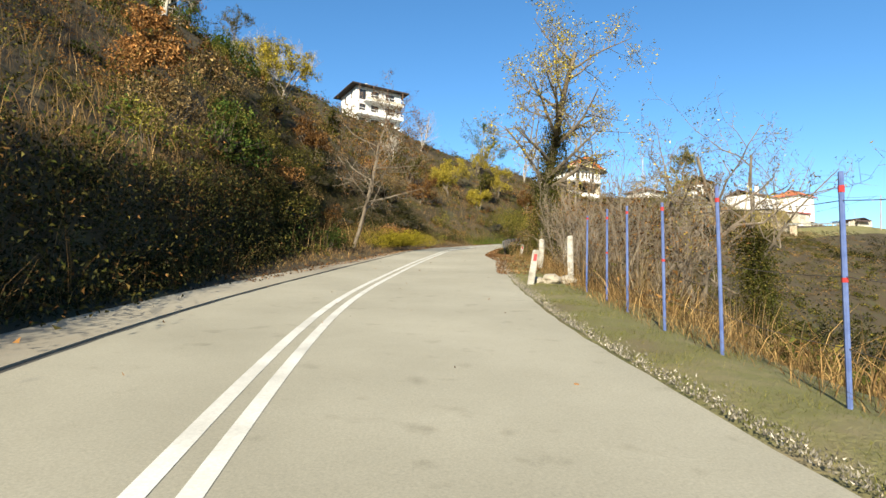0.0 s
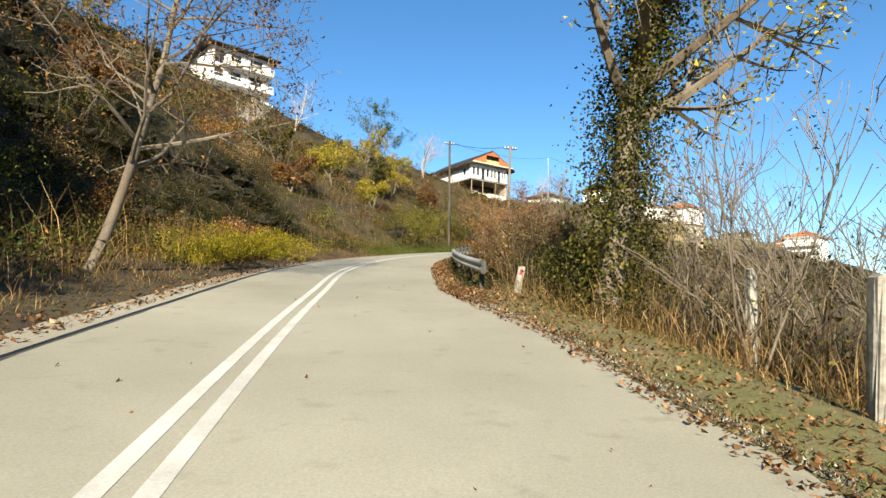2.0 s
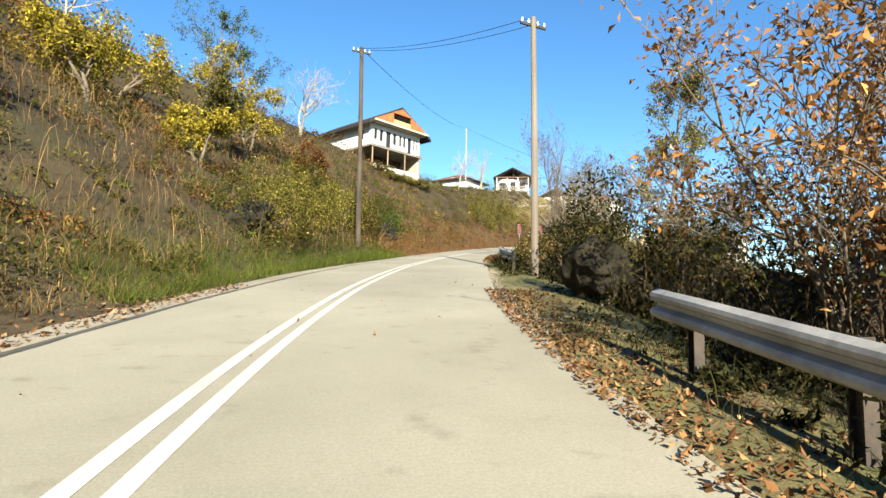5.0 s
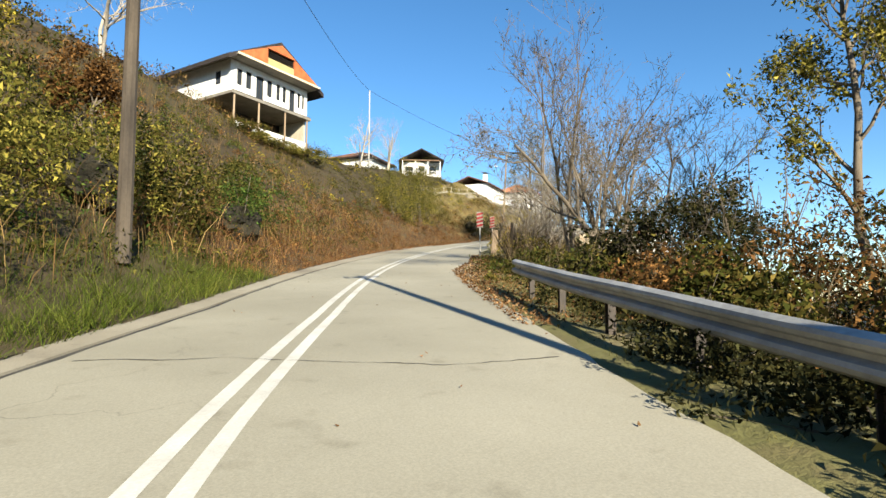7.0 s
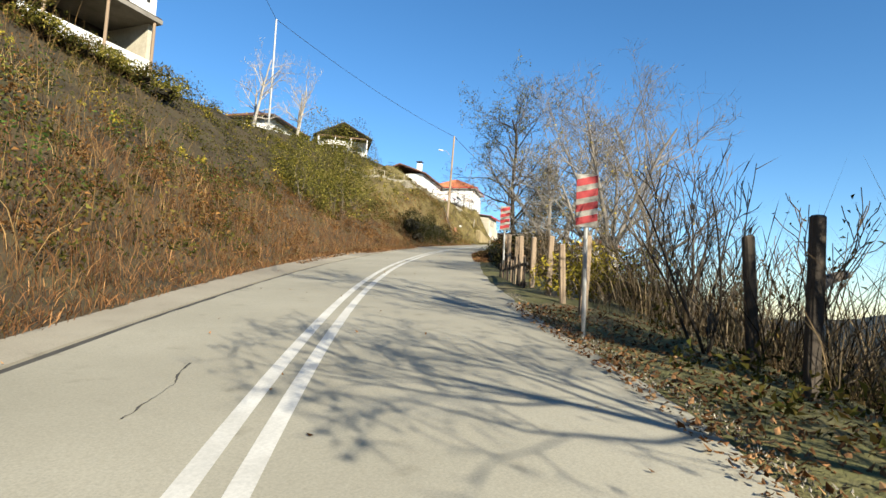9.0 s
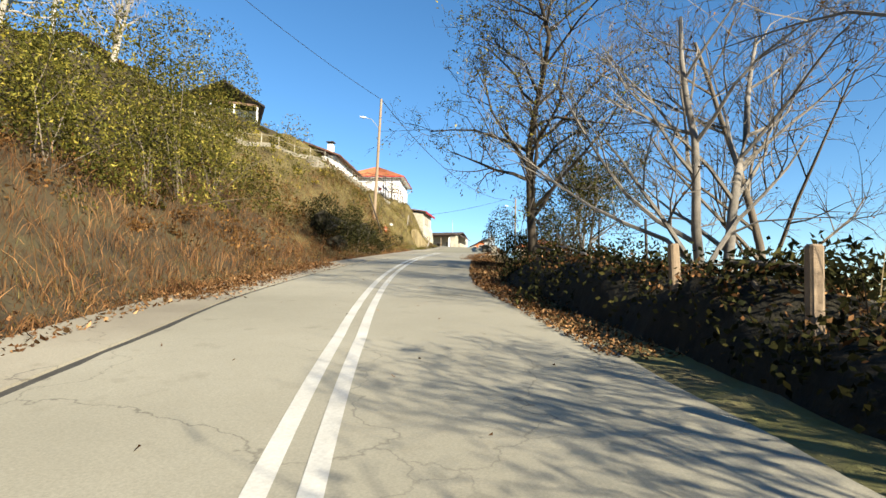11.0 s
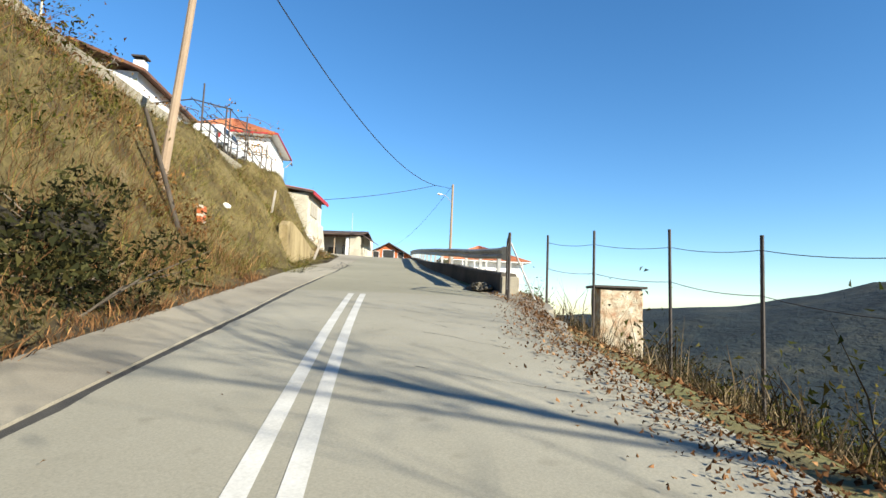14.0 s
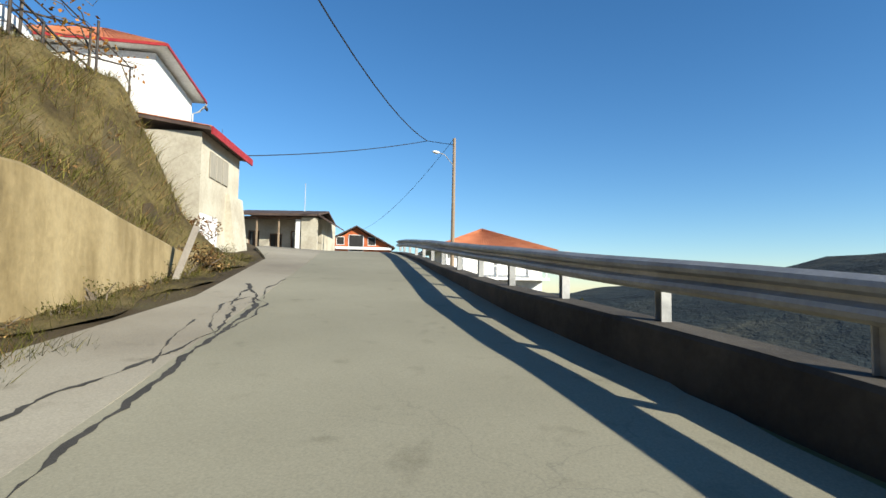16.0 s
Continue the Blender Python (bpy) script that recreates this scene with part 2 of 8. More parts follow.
def empty(name, at=(0, 0, 0), turn=0.0):
    ob = new(name)
    ob.matrix_world = pose(*at, 0, 0, turn)
    return ob


def part(name, bm, mat, parent, label=""):
    """Links a bmesh as one mesh object under a thing or under a part."""
    me = bpy.data.meshes.new(name)
    bm.to_mesh(me)
    bm.free()
    me.materials.append(mat)
    ob = new(name, me)
    ob.parent = parent
    return tagged(ob, label)


def whole(name, bm, mat, at=(0, 0, 0), turn=0.0):
    ob = part(name, bm, mat, None)
    ob.matrix_world = pose(*at, 0, 0, turn)
    return ob


def box(x0, y0, z0, x1, y1, z1, bm=None, bevel=0.0):
    own = bmesh.new()
    bmesh.ops.create_cube(own, size=1.0, matrix=Matrix.Translation(((x0 + x1) / 2, (y0 + y1) / 2, (z0 + z1) / 2)) @ Matrix.Diagonal((abs(x1 - x0), abs(y1 - y0), abs(z1 - z0), 1)))
    if bevel:
        bmesh.ops.bevel(own, geom=own.edges[:], offset=bevel, segments=1, affect="EDGES")
    if bm is None:
        return own
    me = bpy.data.meshes.new("join")
    own.to_mesh(me)
    own.free()
    bm.from_mesh(me)
    bpy.data.meshes.remove(me)
    return bm


def solid(loop, depth, bm=None):
    """A flat outline (list of points) pushed along the vector depth into a closed solid."""
    bm = bm or bmesh.new()
    a = [bm.verts.new(p) for p in loop]
    b = [bm.verts.new(Vector(p) + Vector(depth)) for p in loop]
    bm.faces.new(a)
    bm.faces.new(b[::-1])
    for i in range(len(a)):
        j = (i + 1) % len(a)
        bm.faces.new((a[i], b[i], b[j], a[j]))
    bmesh.ops.recalc_face_normals(bm, faces=bm.faces[:])
    return bm


def tubes(lines, sides=5):
    """Vertices and quads for tapered tubes. lines: (points n x 3, radii n)."""
    vs, fs, base = [], [], 0
    for pts, rad in lines:
        pts = np.asarray(pts, float)
        tan = np.gradient(pts, axis=0)
        tan /= np.linalg.norm(tan, axis=1)[:, None] + 1e-9
        ref = np.where(np.abs(tan[:, 2:3]) > 0.9, [[1.0, 0, 0]], [[0, 0, 1.0]])
        u = np.cross(tan, ref)
        u /= np.linalg.norm(u, axis=1)[:, None] + 1e-9
        w = np.cross(tan, u)
        ang = np.arange(sides) * 2 * np.pi / sides
        ring = u[:, None] * np.cos(ang)[None, :, None] + w[:, None] * np.sin(ang)[None, :, None]
        v = pts[:, None] + ring * np.asarray(rad)[:, None, None]
        n = len(pts)
        vs.append(v.reshape(-1, 3))
        i = np.arange(n - 1)[:, None] * sides + np.arange(sides)[None]
        j = np.arange(n - 1)[:, None] * sides + (np.arange(sides)[None] + 1) % sides
        fs.append(np.stack([i, j, j + sides, i + sides], -1).reshape(-1, 4) + base)
        base += n * sides
    return np.concatenate(vs), np.concatenate(fs)


def tube_bm(pts, rad, sides=8):
    v, f = tubes([(pts, rad)], sides)
    bm = bmesh.new()
    vv = [bm.verts.new(p) for p in v]
    for q in f:
        bm.faces.new([vv[i] for i in q])
    bm.faces.new(vv[:sides][::-1])
    bm.faces.new(vv[-sides:])
    bmesh.ops.recalc_face_normals(bm, faces=bm.faces[:])
    return bm


def leaf_quads(at, size, gen, droop=0.0, aspect=0.55, up=0.0, corners=4):
    """Leaves at the given places, turned at random: kite-shaped, or three-cornered where they grow in masses."""
    n = len(at)
    d = gen.normal(size=(n, 3))
    d[:, 2] = d[:, 2] * (1 - up) + up * 1.5 - droop
    d /= np.linalg.norm(d, axis=1)[:, None]
    r = gen.normal(size=(n, 3))
    s = np.cross(d, r)
    s /= np.linalg.norm(s, axis=1)[:, None] + 1e-9
    k = (np.asarray(size) * gen.uniform(0.6, 1.3, n))[:, None]
    mid = at + d * k * 0.45
    if corners == 3:
        v = np.stack([at + s * k * aspect * 0.42, at + d * k * 1.1, mid - s * k * aspect * 0.6], 1)
        return v.reshape(-1, 3), np.arange(3 * n).reshape(-1, 3)
    v = np.stack([at, mid + s * k * aspect * 0.5, at + d * k, mid - s * k * aspect * 0.5], 1)
    return v.reshape(-1, 3), np.arange(4 * n).reshape(-1, 4)


# ---------------------------------------------------------------- the line of the road
ROAD = np.array([
    (5.49, -39.62, -5.64), (2.75, -19.81, -3.47), (0.0, 0.0, -1.3), (-0.83, 9.95, -0.21), (-0.43, 19.94, 0.94),
    (0.45, 29.9, 2.14), (1.88, 39.8, 3.4), (4.39, 49.47, 4.6), (8.08, 58.75, 5.78), (12.67, 67.64, 6.94),
    (17.88, 76.17, 8.06), (23.75, 84.25, 9.19), (30.29, 91.81, 10.36), (37.46, 98.77, 11.57), (45.26, 105.03, 12.79),
    (53.49, 110.71, 13.98), (61.99, 115.98, 15.11), (70.67, 120.95, 16.23), (79.44, 125.75, 17.38), (88.21, 130.55, 18.52),
    (96.6, 135.4, 19.35), (105.0, 140.6, 19.75), (122.0, 151.0, 20.1), (160.0, 173.0, 20.3)])


def _dense():
    """Smooth line through ROAD, a point about every 0.5 m."""
    out = []
    n = len(ROAD)
    for i in range(n - 1):
        p0, p1, p2, p3 = ROAD[max(i - 1, 0)], ROAD[i], ROAD[i + 1], ROAD[min(i + 2, n - 1)]
        l1 = max(np.linalg.norm(p2 - p1), 1e-6)
        l0, l2 = max(np.linalg.norm(p1 - p0), 1e-6), max(np.linalg.norm(p3 - p2), 1e-6)
        m1 = (p2 - p0) / (l0 + l1) * l1 if i else p2 - p1
        m2 = (p3 - p1) / (l1 + l2) * l1 if i < n - 2 else p2 - p1
        for w in np.arange(0, 1, 0.5 / l1):
            out.append((2 * w**3 - 3 * w**2 + 1) * p1 + (w**3 - 2 * w**2 + w) * m1 + (-2 * w**3 + 3 * w**2) * p2 + (w**3 - w**2) * m2)
    return np.array(out)


LINE = _dense()
LINE_S = np.r_[0, np.cumsum(np.linalg.norm(np.diff(LINE[:, :2], axis=0), axis=1))]
LINE_S -= LINE_S[np.argmin(np.abs(LINE[:, 1]) + np.abs(LINE[:, 0]))]
LINE_T = np.gradient(LINE[:, :2], axis=0)
LINE_T /= np.linalg.norm(LINE_T, axis=1)[:, None]


def at_road(s, d=0.0, h=0.0):
    """World places s metres along the road, d to the right of the driving line, h above it."""
    s, d, h = np.broadcast_arrays(np.asarray(s, float), np.asarray(d, float), np.asarray(h, float))
    c = [np.interp(s, LINE_S, LINE[:, k]) for k in range(3)]
    t = [np.interp(s, LINE_S, LINE_T[:, k]) for k in range(2)]
    return np.stack([c[0] + t[1] * d, c[1] - t[0] * d, c[2] + h], -1)


def heading(s):
    """Degrees by which +y must be turned to point along the road."""
    t = [np.interp(s, LINE_S, LINE_T[:, k]) for k in range(2)]
    return math.degrees(math.atan2(-t[0], t[1]))


def road_coords(x, y):
    """(s, d, road height) for places of the plan."""
    x, y = np.asarray(x, float).ravel(), np.asarray(y, float).ravel()
    s, d, z = np.empty(len(x)), np.empty(len(x)), np.empty(len(x))
    pts, ss, tt = LINE[::3], LINE_S[::3], LINE_T[::3]
    for a in range(0, len(x), 4000):
        dx, dy = x[a:a + 4000, None] - pts[None, :, 0], y[a:a + 4000, None] - pts[None, :, 1]
        j = np.argmin(dx * dx + dy * dy, 1)
        k = np.arange(len(j))
        along = dx[k, j] * tt[j, 0] + dy[k, j] * tt[j, 1]
        s[a:a + 4000] = ss[j] + along
        d[a:a + 4000] = dx[k, j] * tt[j, 1] - dy[k, j] * tt[j, 0]
        z[a:a + 4000] = np.interp(ss[j] + along, LINE_S, LINE[:, 2])
    return s, d, z


# offsets from the driving line, along the road
def right_edge(s):
    return np.interp(s, [0, 12, 20, 27, 33, 38, 45, 60, 68, 77, 82, 87, 92, 113, 120, 138, 146, 150, 162, 172, 200],
                     [2.55, 2.75, 2.6, 2.7, 1.9, 2.0, 1.95, 2.1, 2.3, 2.25, 2.1, 1.95, 2.6, 2.7, 2.2, 2.8, 3.1, 2.8, 2.6, 2.2, 3.0])


def line_off(s):
    return np.interp(s, [0, 20, 33, 38, 45, 65, 72, 77, 87, 93, 113, 134, 147, 160], [-0.98, -1.09, -1.18, -1.34, -1.42, -1.12, -1.02, -0.84, -0.74, -0.64, -0.31, -0.45, -0.28, -0.2])


def gutter_off(s):
    return np.interp(s, [0, 25, 47, 67, 73, 78, 92, 113, 117, 135, 143, 147, 155, 165, 180], [-3.25, -3.38, -3.79, -3.45, -3.19, -2.85, -2.85, -2.67, -2.8, -2.2, -1.85, -1.8, -1.5, -1.3, -1.2])


def left_edge(s):
    return np.interp(s, [0, 16, 26, 48, 66, 72, 78, 84, 93, 115, 135, 143, 156, 160, 168, 176, 190], [-4.2, -4.4, -4.1, -4.37, -4.0, -3.7, -3.35, -3.4, -3.5, -3.9, -3.2, -3.0, -2.9, -2.4, -2.6, -4.1, -4.6])


def bank_slope(s):
    return np.interp(s, [-30, -4, 20, 55, 80, 100, 112, 120, 135, 142, 148, 152, 157, 160, 164, 168, 176, 200], [0.42, 0.68, 0.75, 0.72, 0.64, 0.74, 0.86, 0.88, 0.93, 0.94, 1.02, 1.25, 1.1, 1.22, 1.42, 1.35, 0.9, 0.3])


def bank_top(s):
    """How far from the road's edge the steep bank goes before the land levels out."""
    return np.interp(s, [-30, 40, 65, 80, 92, 105, 115, 125, 140, 147, 152, 156, 160, 165, 168, 180], [70, 60, 48, 40, 26, 15, 12.5, 11.5, 10, 7.0, 4.8, 3.7, 3.3, 3.3, 4.0, 4.8])


def wall_foot(s):
    return np.interp(s, [153, 155, 157.5, 159.5, 163.5, 165], [-4.0, -3.82, -3.65, -3.55, -3.5, -3.5])


def wall_top(s):
    return np.interp(s, [153.6, 154.6, 157.1, 157.75, 158.5, 160, 161.5, 163, 164.6], [0.1, 0.4, 1.86, 1.82, 1.62, 1.24, 0.9, 0.54, 0.4])


def bay(s):
    """How far the foot of the bank draws back from the road round a hollow."""
    return np.interp(s, [10, 18, 24, 30, 36, 42, 47, 51, 57], [0, 0.6, 1.8, 3.8, 6.0, 8.0, 9.0, 6.0, 0])


def cut_line(s):
    """Where the steep cut face of the bank begins, beyond the road's edge."""
    return np.interp(s, [-20, 0, 10, 20, 55], [1.5, 1.0, 0.6, 0.8, 1.0]) + bay(s)


def fade(x, a, b):
    w = np.clip((x - a) / (b - a), 0, 1)
    return w * w * (3 - 2 * w)


def ripple(x, y, size, seed=0.0):
    """A cheap smooth unevenness, about -1 to 1."""
    x, y = x / size + seed, y / size - seed * 0.7
    return (np.sin(x * 1.9 + 1.3 * np.sin(y * 1.1)) + np.sin(y * 2.3 + 1.7 * np.sin(x * 0.9 + 2)) + np.sin((x + y) * 3.1 + seed)) / 3


def bank_height(s, d):
    """Height over the road's level beyond its left edge (d below) or right edge (d above)."""
    yard = fade(s, 165.5, 169.0) * (1 - fade(s, 178, 182))
    left = np.maximum(left_edge(s) - 2.5 * yard - d, 0)
    right = np.maximum(d - right_edge(s) - 0.9, 0)
    k = bank_slope(s)
    walled = fade(s, 153.4, 155.2) * (1 - fade(s, 164.2, 165.6))
    behind = fade(s, 156.3, 157.1)
    start = np.maximum(left_edge(s) - wall_foot(s) + 0.42, 0) * walled * (0.3 + 0.7 * behind)
    lift = wall_top(s) * fade(left - start, 0.0, 1.45 - 1.2 * behind) * walled
    steep = np.minimum(np.maximum(left - start - 0.92 * bay(s), 0), bank_top(s))
    up = lift * 0.9 + k * (steep - (1.2 - 0.7 * walled) * (1 - np.exp(-steep / 1.2))) + 0.12 * (np.maximum(left - start, 0) - steep)
    brow = np.interp(s, [136, 142, 146, 148, 150, 152, 154, 156, 158, 160, 162, 163, 164.5, 166.3, 167.6], [0, 1.3, 1.85, 1.65, 0.9, 0.5, 1.0, 0.1, -0.45, -0.35, -0.1, 0.35, 1.2, 1.4, 0])
    up = up + (np.maximum(brow, 0) * (1 - 0.4 * fade(s, 162, 164) * fade(left, 3.5, 4.6)) + np.minimum(brow, 0) * (1 - fade(left, 4.9, 5.5))) * fade(left, 1.6 - 0.3 * fade(s, 162, 164), 4.6 - 1.2 * fade(s, 162, 164))
    cut = (fade(s, -14, -4) - fade(s, 47, 56)) * fade(left, cut_line(s), cut_line(s) + 1.4)
    up = up + 2.0 * cut + 0.08 * np.minimum(left, bay(s)) + 0.7 * bay(s) * fade(left, bay(s) + 1, bay(s) + 11)
    down = -1.1 * fade(s, 130, 136) * fade(d - right_edge(s), 0.15, 2.3) - 0.42 * (right - 1.5 * (1 - np.exp(-right / 1.5))) * (1 - fade(right, 60, 260) * 0.6)
    return up + np.maximum(down, -75)


def ground_at(x, y):
    x, y = np.asarray(x, float), np.asarray(y, float)
    s, d, z = (v.reshape(x.shape) for v in road_coords(x, y))
    side = np.maximum(np.maximum(left_edge(s) - d, d - right_edge(s)), 0)
    far = fade(side, 1, 8) * (1 - 0.75 * fade(s, 148, 154) * (1 - fade(side, 14, 30)))
    h = bank_height(s, d) + far * (0.35 * ripple(x, y, 4.0) + 0.8 * ripple(x, y, 13.0, 2.0))
    return z + h


def on_bank(s, d):
    """A place on the ground, s along and d across."""
    p = at_road(s, d)
    p[..., 2] = ground_at(p[..., 0], p[..., 1])
    return p


# ---------------------------------------------------------------- ground, one sheet to the horizon
def grow(lo, hi, step, far, rate=1.35):
    inner = np.arange(lo, hi + step, step)
    a, b, w = [], [], step
    while not a or (lo - a[-1]) < far:
        w *= rate
        a.append((a[-1] if a else lo) - w)
        b.append((b[-1] if b else inner[-1]) + w)
    return np.r_[a[::-1], inner, b]


def far_land(x, y):
    """Valley and mountains beyond the slope."""
    r = np.hypot(x - 60, y - 90)
    ang = np.degrees(np.arctan2(x - 60, y - 90))
    ridge = np.interp(ang, [-180, -60, 20, 60, 78, 86, 95, 105, 120, 150, 180], [60, 120, 40, 0, 8, 26, 60, 105, 150, 140, 60])
    rough = 14 * ripple(x, y, 230.0, 1.0) + 6 * ripple(x, y, 90.0, 3.0)
    return -70 + (ridge + 60 + rough) * fade(r, 500, 1500) - 40 * fade(r, 1700, 3000)


gx, gy = grow(-70, 190, 1.25, 3200), grow(-45, 215, 1.25, 3200)
GX, GY = np.meshgrid(gx, gy, indexing="ij")
GS, GD, GZ0 = (v.reshape(GX.shape) for v in road_coords(GX, GY))
near_h = ground_at(GX, GY)
inside = np.minimum(GD - left_edge(GS), right_edge(GS) - GD)
near_h = near_h - 0.5 * fade(inside, -4.9, -3.4) - 0.9 * fade(inside, -4.0, -2.0) * fade(GS, 153.5, 155.5) * (1 - fade(GS, 166, 168)) * (GD < 0)
out = np.maximum(np.maximum(-60 - GX, GX - 180), np.maximum(-40 - GY, GY - 205))
w_far = fade(out, 0, 300)
GZ = near_h * (1 - w_far) + far_land(GX, GY) * w_far
nx, ny = GX.shape
idx = np.arange(nx * ny).reshape(nx, ny)
gf = np.stack([idx[:-1, :-1], idx[1:, :-1], idx[1:, 1:], idx[:-1, 1:]], -1).reshape(-1, 4)
ground = new("ground", mesh_np("ground", np.stack([GX, GY, GZ], -1), gf, SOIL))
ground.data.shade_smooth()
ground.data.materials.append(FAR_HILL)
fx, fy = GX[:-1, :-1].ravel(), GY[:-1, :-1].ravel()
ground.data.polygons.foreach_set("material_index", ((fx < -70) | (fx > 195) | (fy < -50) | (fy > 220)).astype(np.int32))
tagged(ground, "brown and olive hillside falling to a wooded valley and mountains", "ground", kind="structure")


def ribbon(name, s, d0, d1, h, mat, across=2, thick=0.0, smooth=True, wave=None):
    """A strip laid along the road between two offsets."""
    s = np.asarray(s, float)
    w = np.linspace(0, 1, across)
    a, b = np.broadcast_to(d0, s.shape), np.broadcast_to(d1, s.shape)
    dd = a[:, None] * (1 - w) + b[:, None] * w
    v = at_road(s[:, None] + 0 * dd, dd, h if not callable(h) else h(s[:, None], dd))
    if wave is not None:
        v[..., 2] += wave(v[..., 0], v[..., 1])
    n = len(s)
    i = np.arange(n * across).reshape(n, across)
    f = np.stack([i[:-1, :-1], i[:-1, 1:], i[1:, 1:], i[1:, :-1]], -1).reshape(-1, 4)
    v = v.reshape(-1, 3)
    if thick:
        m = len(v)
        low = v - [0, 0, thick]
        rim = np.r_[i[:, 0], i[-1, 1:], i[::-1, -1][1:], i[0, ::-1][1:]]
        v = np.concatenate([v, low])
        f = np.concatenate([f, f[:, ::-1] + m, np.stack([rim[:-1], rim[1:], rim[1:] + m, rim[:-1] + m], -1)])
    me = mesh_np(name, v, f, mat)
    if smooth and not thick:
        me.shade_smooth()
    return new(name, me)


RS = np.arange(-39, 225, 0.5)
for lo, hi, mat, note in ((-39, 147.6, ASPHALT, "pale sun-bleached asphalt road climbing round a bend"), (147.5, 225, NEW_ASPHALT, "newer grey asphalt road without markings over the crest")):
    NS = np.arange(lo, hi, 0.5)
    road = ribbon("road", NS, gutter_off(NS) + 0.05 + 0.03 * ripple(NS, NS, 0.9) - 0.14 * fade(NS, 152, 153), right_edge(NS) + 0.05 * ripple(NS, NS, 1.3) + 0.03 * ripple(NS * 3, NS, 1.0), 0.0, mat, 8, 0.3)
    tagged(road, note, "road", kind="structure")
SH = np.linspace(140, 149, 40)
shoulder = ribbon("pavement", SH, right_edge(SH) - 0.02, right_edge(SH) + 0.05 + np.interp(SH, [140, 142, 145, 148, 149], [0.0, 0.1, 0.6, 1.35, 1.3]) + 0.06 * np.sin(SH * 2.3) + 0.05 * np.sin(SH * 5.9), lambda s, d: 0.004 + 0.06 * np.clip((d - right_edge(s)) / 0.5, 0, 1) - 0.05 * (d - right_edge(s)), CONCRETE, 7, 0.8)
tagged(shoulder, "broken pale concrete shoulder along the road edge", "pavement", kind="structure")
apron = ribbon("pavement", RS, left_edge(RS), gutter_off(RS) - 0.09, lambda s, d: 0.0 + 0.05 * (gutter_off(s) - 0.06 - d), CONCRETE, 5, 0.3)
tagged(apron, "pale concrete drainage strip beside the road", "pavement", kind="structure")
QS = np.arange(-39, 152.8, 0.5)
gutter = ribbon("gutter", QS, gutter_off(QS) - 0.09, gutter_off(QS) + 0.05 + 0.03 * ripple(QS, QS, 0.9), -0.025, CRACK, 2, 0.2)
tagged(gutter, "dark dirty joint between asphalt and concrete", "gutter", kind="structure")
for side in (-0.135, 0.135):
    LS = np.arange(-38, 147.2, 0.5)
    tagged(ribbon("road_marking", LS, line_off(LS) + side - 0.065, line_off(LS) + side + 0.065, 0.004, PAINT, 2), "worn white painted centre line", "road marking", "double centre line", "structure")
# verges
def above_road(s, d):
    p = at_road(s, d)
    return ground_at(p[..., 0], p[..., 1]) - p[..., 2]


BANK_SOIL = surface("bank_soil", [(0.25, (0.028, 0.021, 0.011)), (0.5, (0.07, 0.05, 0.025)), (0.75, (0.085, 0.074, 0.032))], 0.8, 9, 0.95, 0.7, 14, depth=0.06)
VS = np.arange(-38, 222, 0.5)
verge_right = ribbon("verge", VS, right_edge(VS) - 0.05, right_edge(VS) + 5.0, lambda s, d: above_road(s, d) - 0.06 + 0.08 * fade(d - right_edge(s), 0, 0.5), VERGE, 12, 0, wave=lambda x, y: 0.02 * ripple(x, y, 0.7))
tagged(verge_right, "grassy gravel verge strewn with fallen leaves", "verge", kind="structure")
verge_left = ribbon("verge", VS, left_edge(VS) + 0.05, left_edge(VS) - 5.0, lambda s, d: above_road(s, d) + 0.02 + 0.02 * fade(left_edge(s) - d, 0, 0.6), BANK_SOIL, 24, 0, wave=lambda x, y: 0.025 * ripple(x, y, 0.8))
tagged(verge_left, "foot of the earth bank with dry grass", "verge", kind="structure")


MOWN = surface("mown_bank_grass", [(0.3, (0.06, 0.042, 0.018)), (0.45, (0.135, 0.103, 0.038)), (0.58, (0.185, 0.143, 0.053)), (0.72, (0.23, 0.175, 0.085))], 0.8, 7, 0.95, 1.0, 16, depth=0.12, fine_mix=0.85)
MS = np.arange(126, 168.5, 0.4)
mown = ribbon("verge", MS, left_edge(MS) - 0.35 - 0.25 * np.sin(MS * 1.7), left_edge(MS) - 8.2, lambda s, d: above_road(s, d) + 0.13 * fade(s, 126, 132) - 0.05 + 0.045 * fade(s, 140, 146) * np.sin(d * 6.3 + 1.3 * np.sin(s * 0.7)) * fade(left_edge(s) - d, 0.6, 1.6), MOWN, 40, 0, wave=lambda x, y: 0.03 * ripple(x, y, 0.5) + 0.02 * ripple(x, y, 0.22))
tagged(mown, "mown yellow-green grass on the steep bank", "verge", kind="structure")


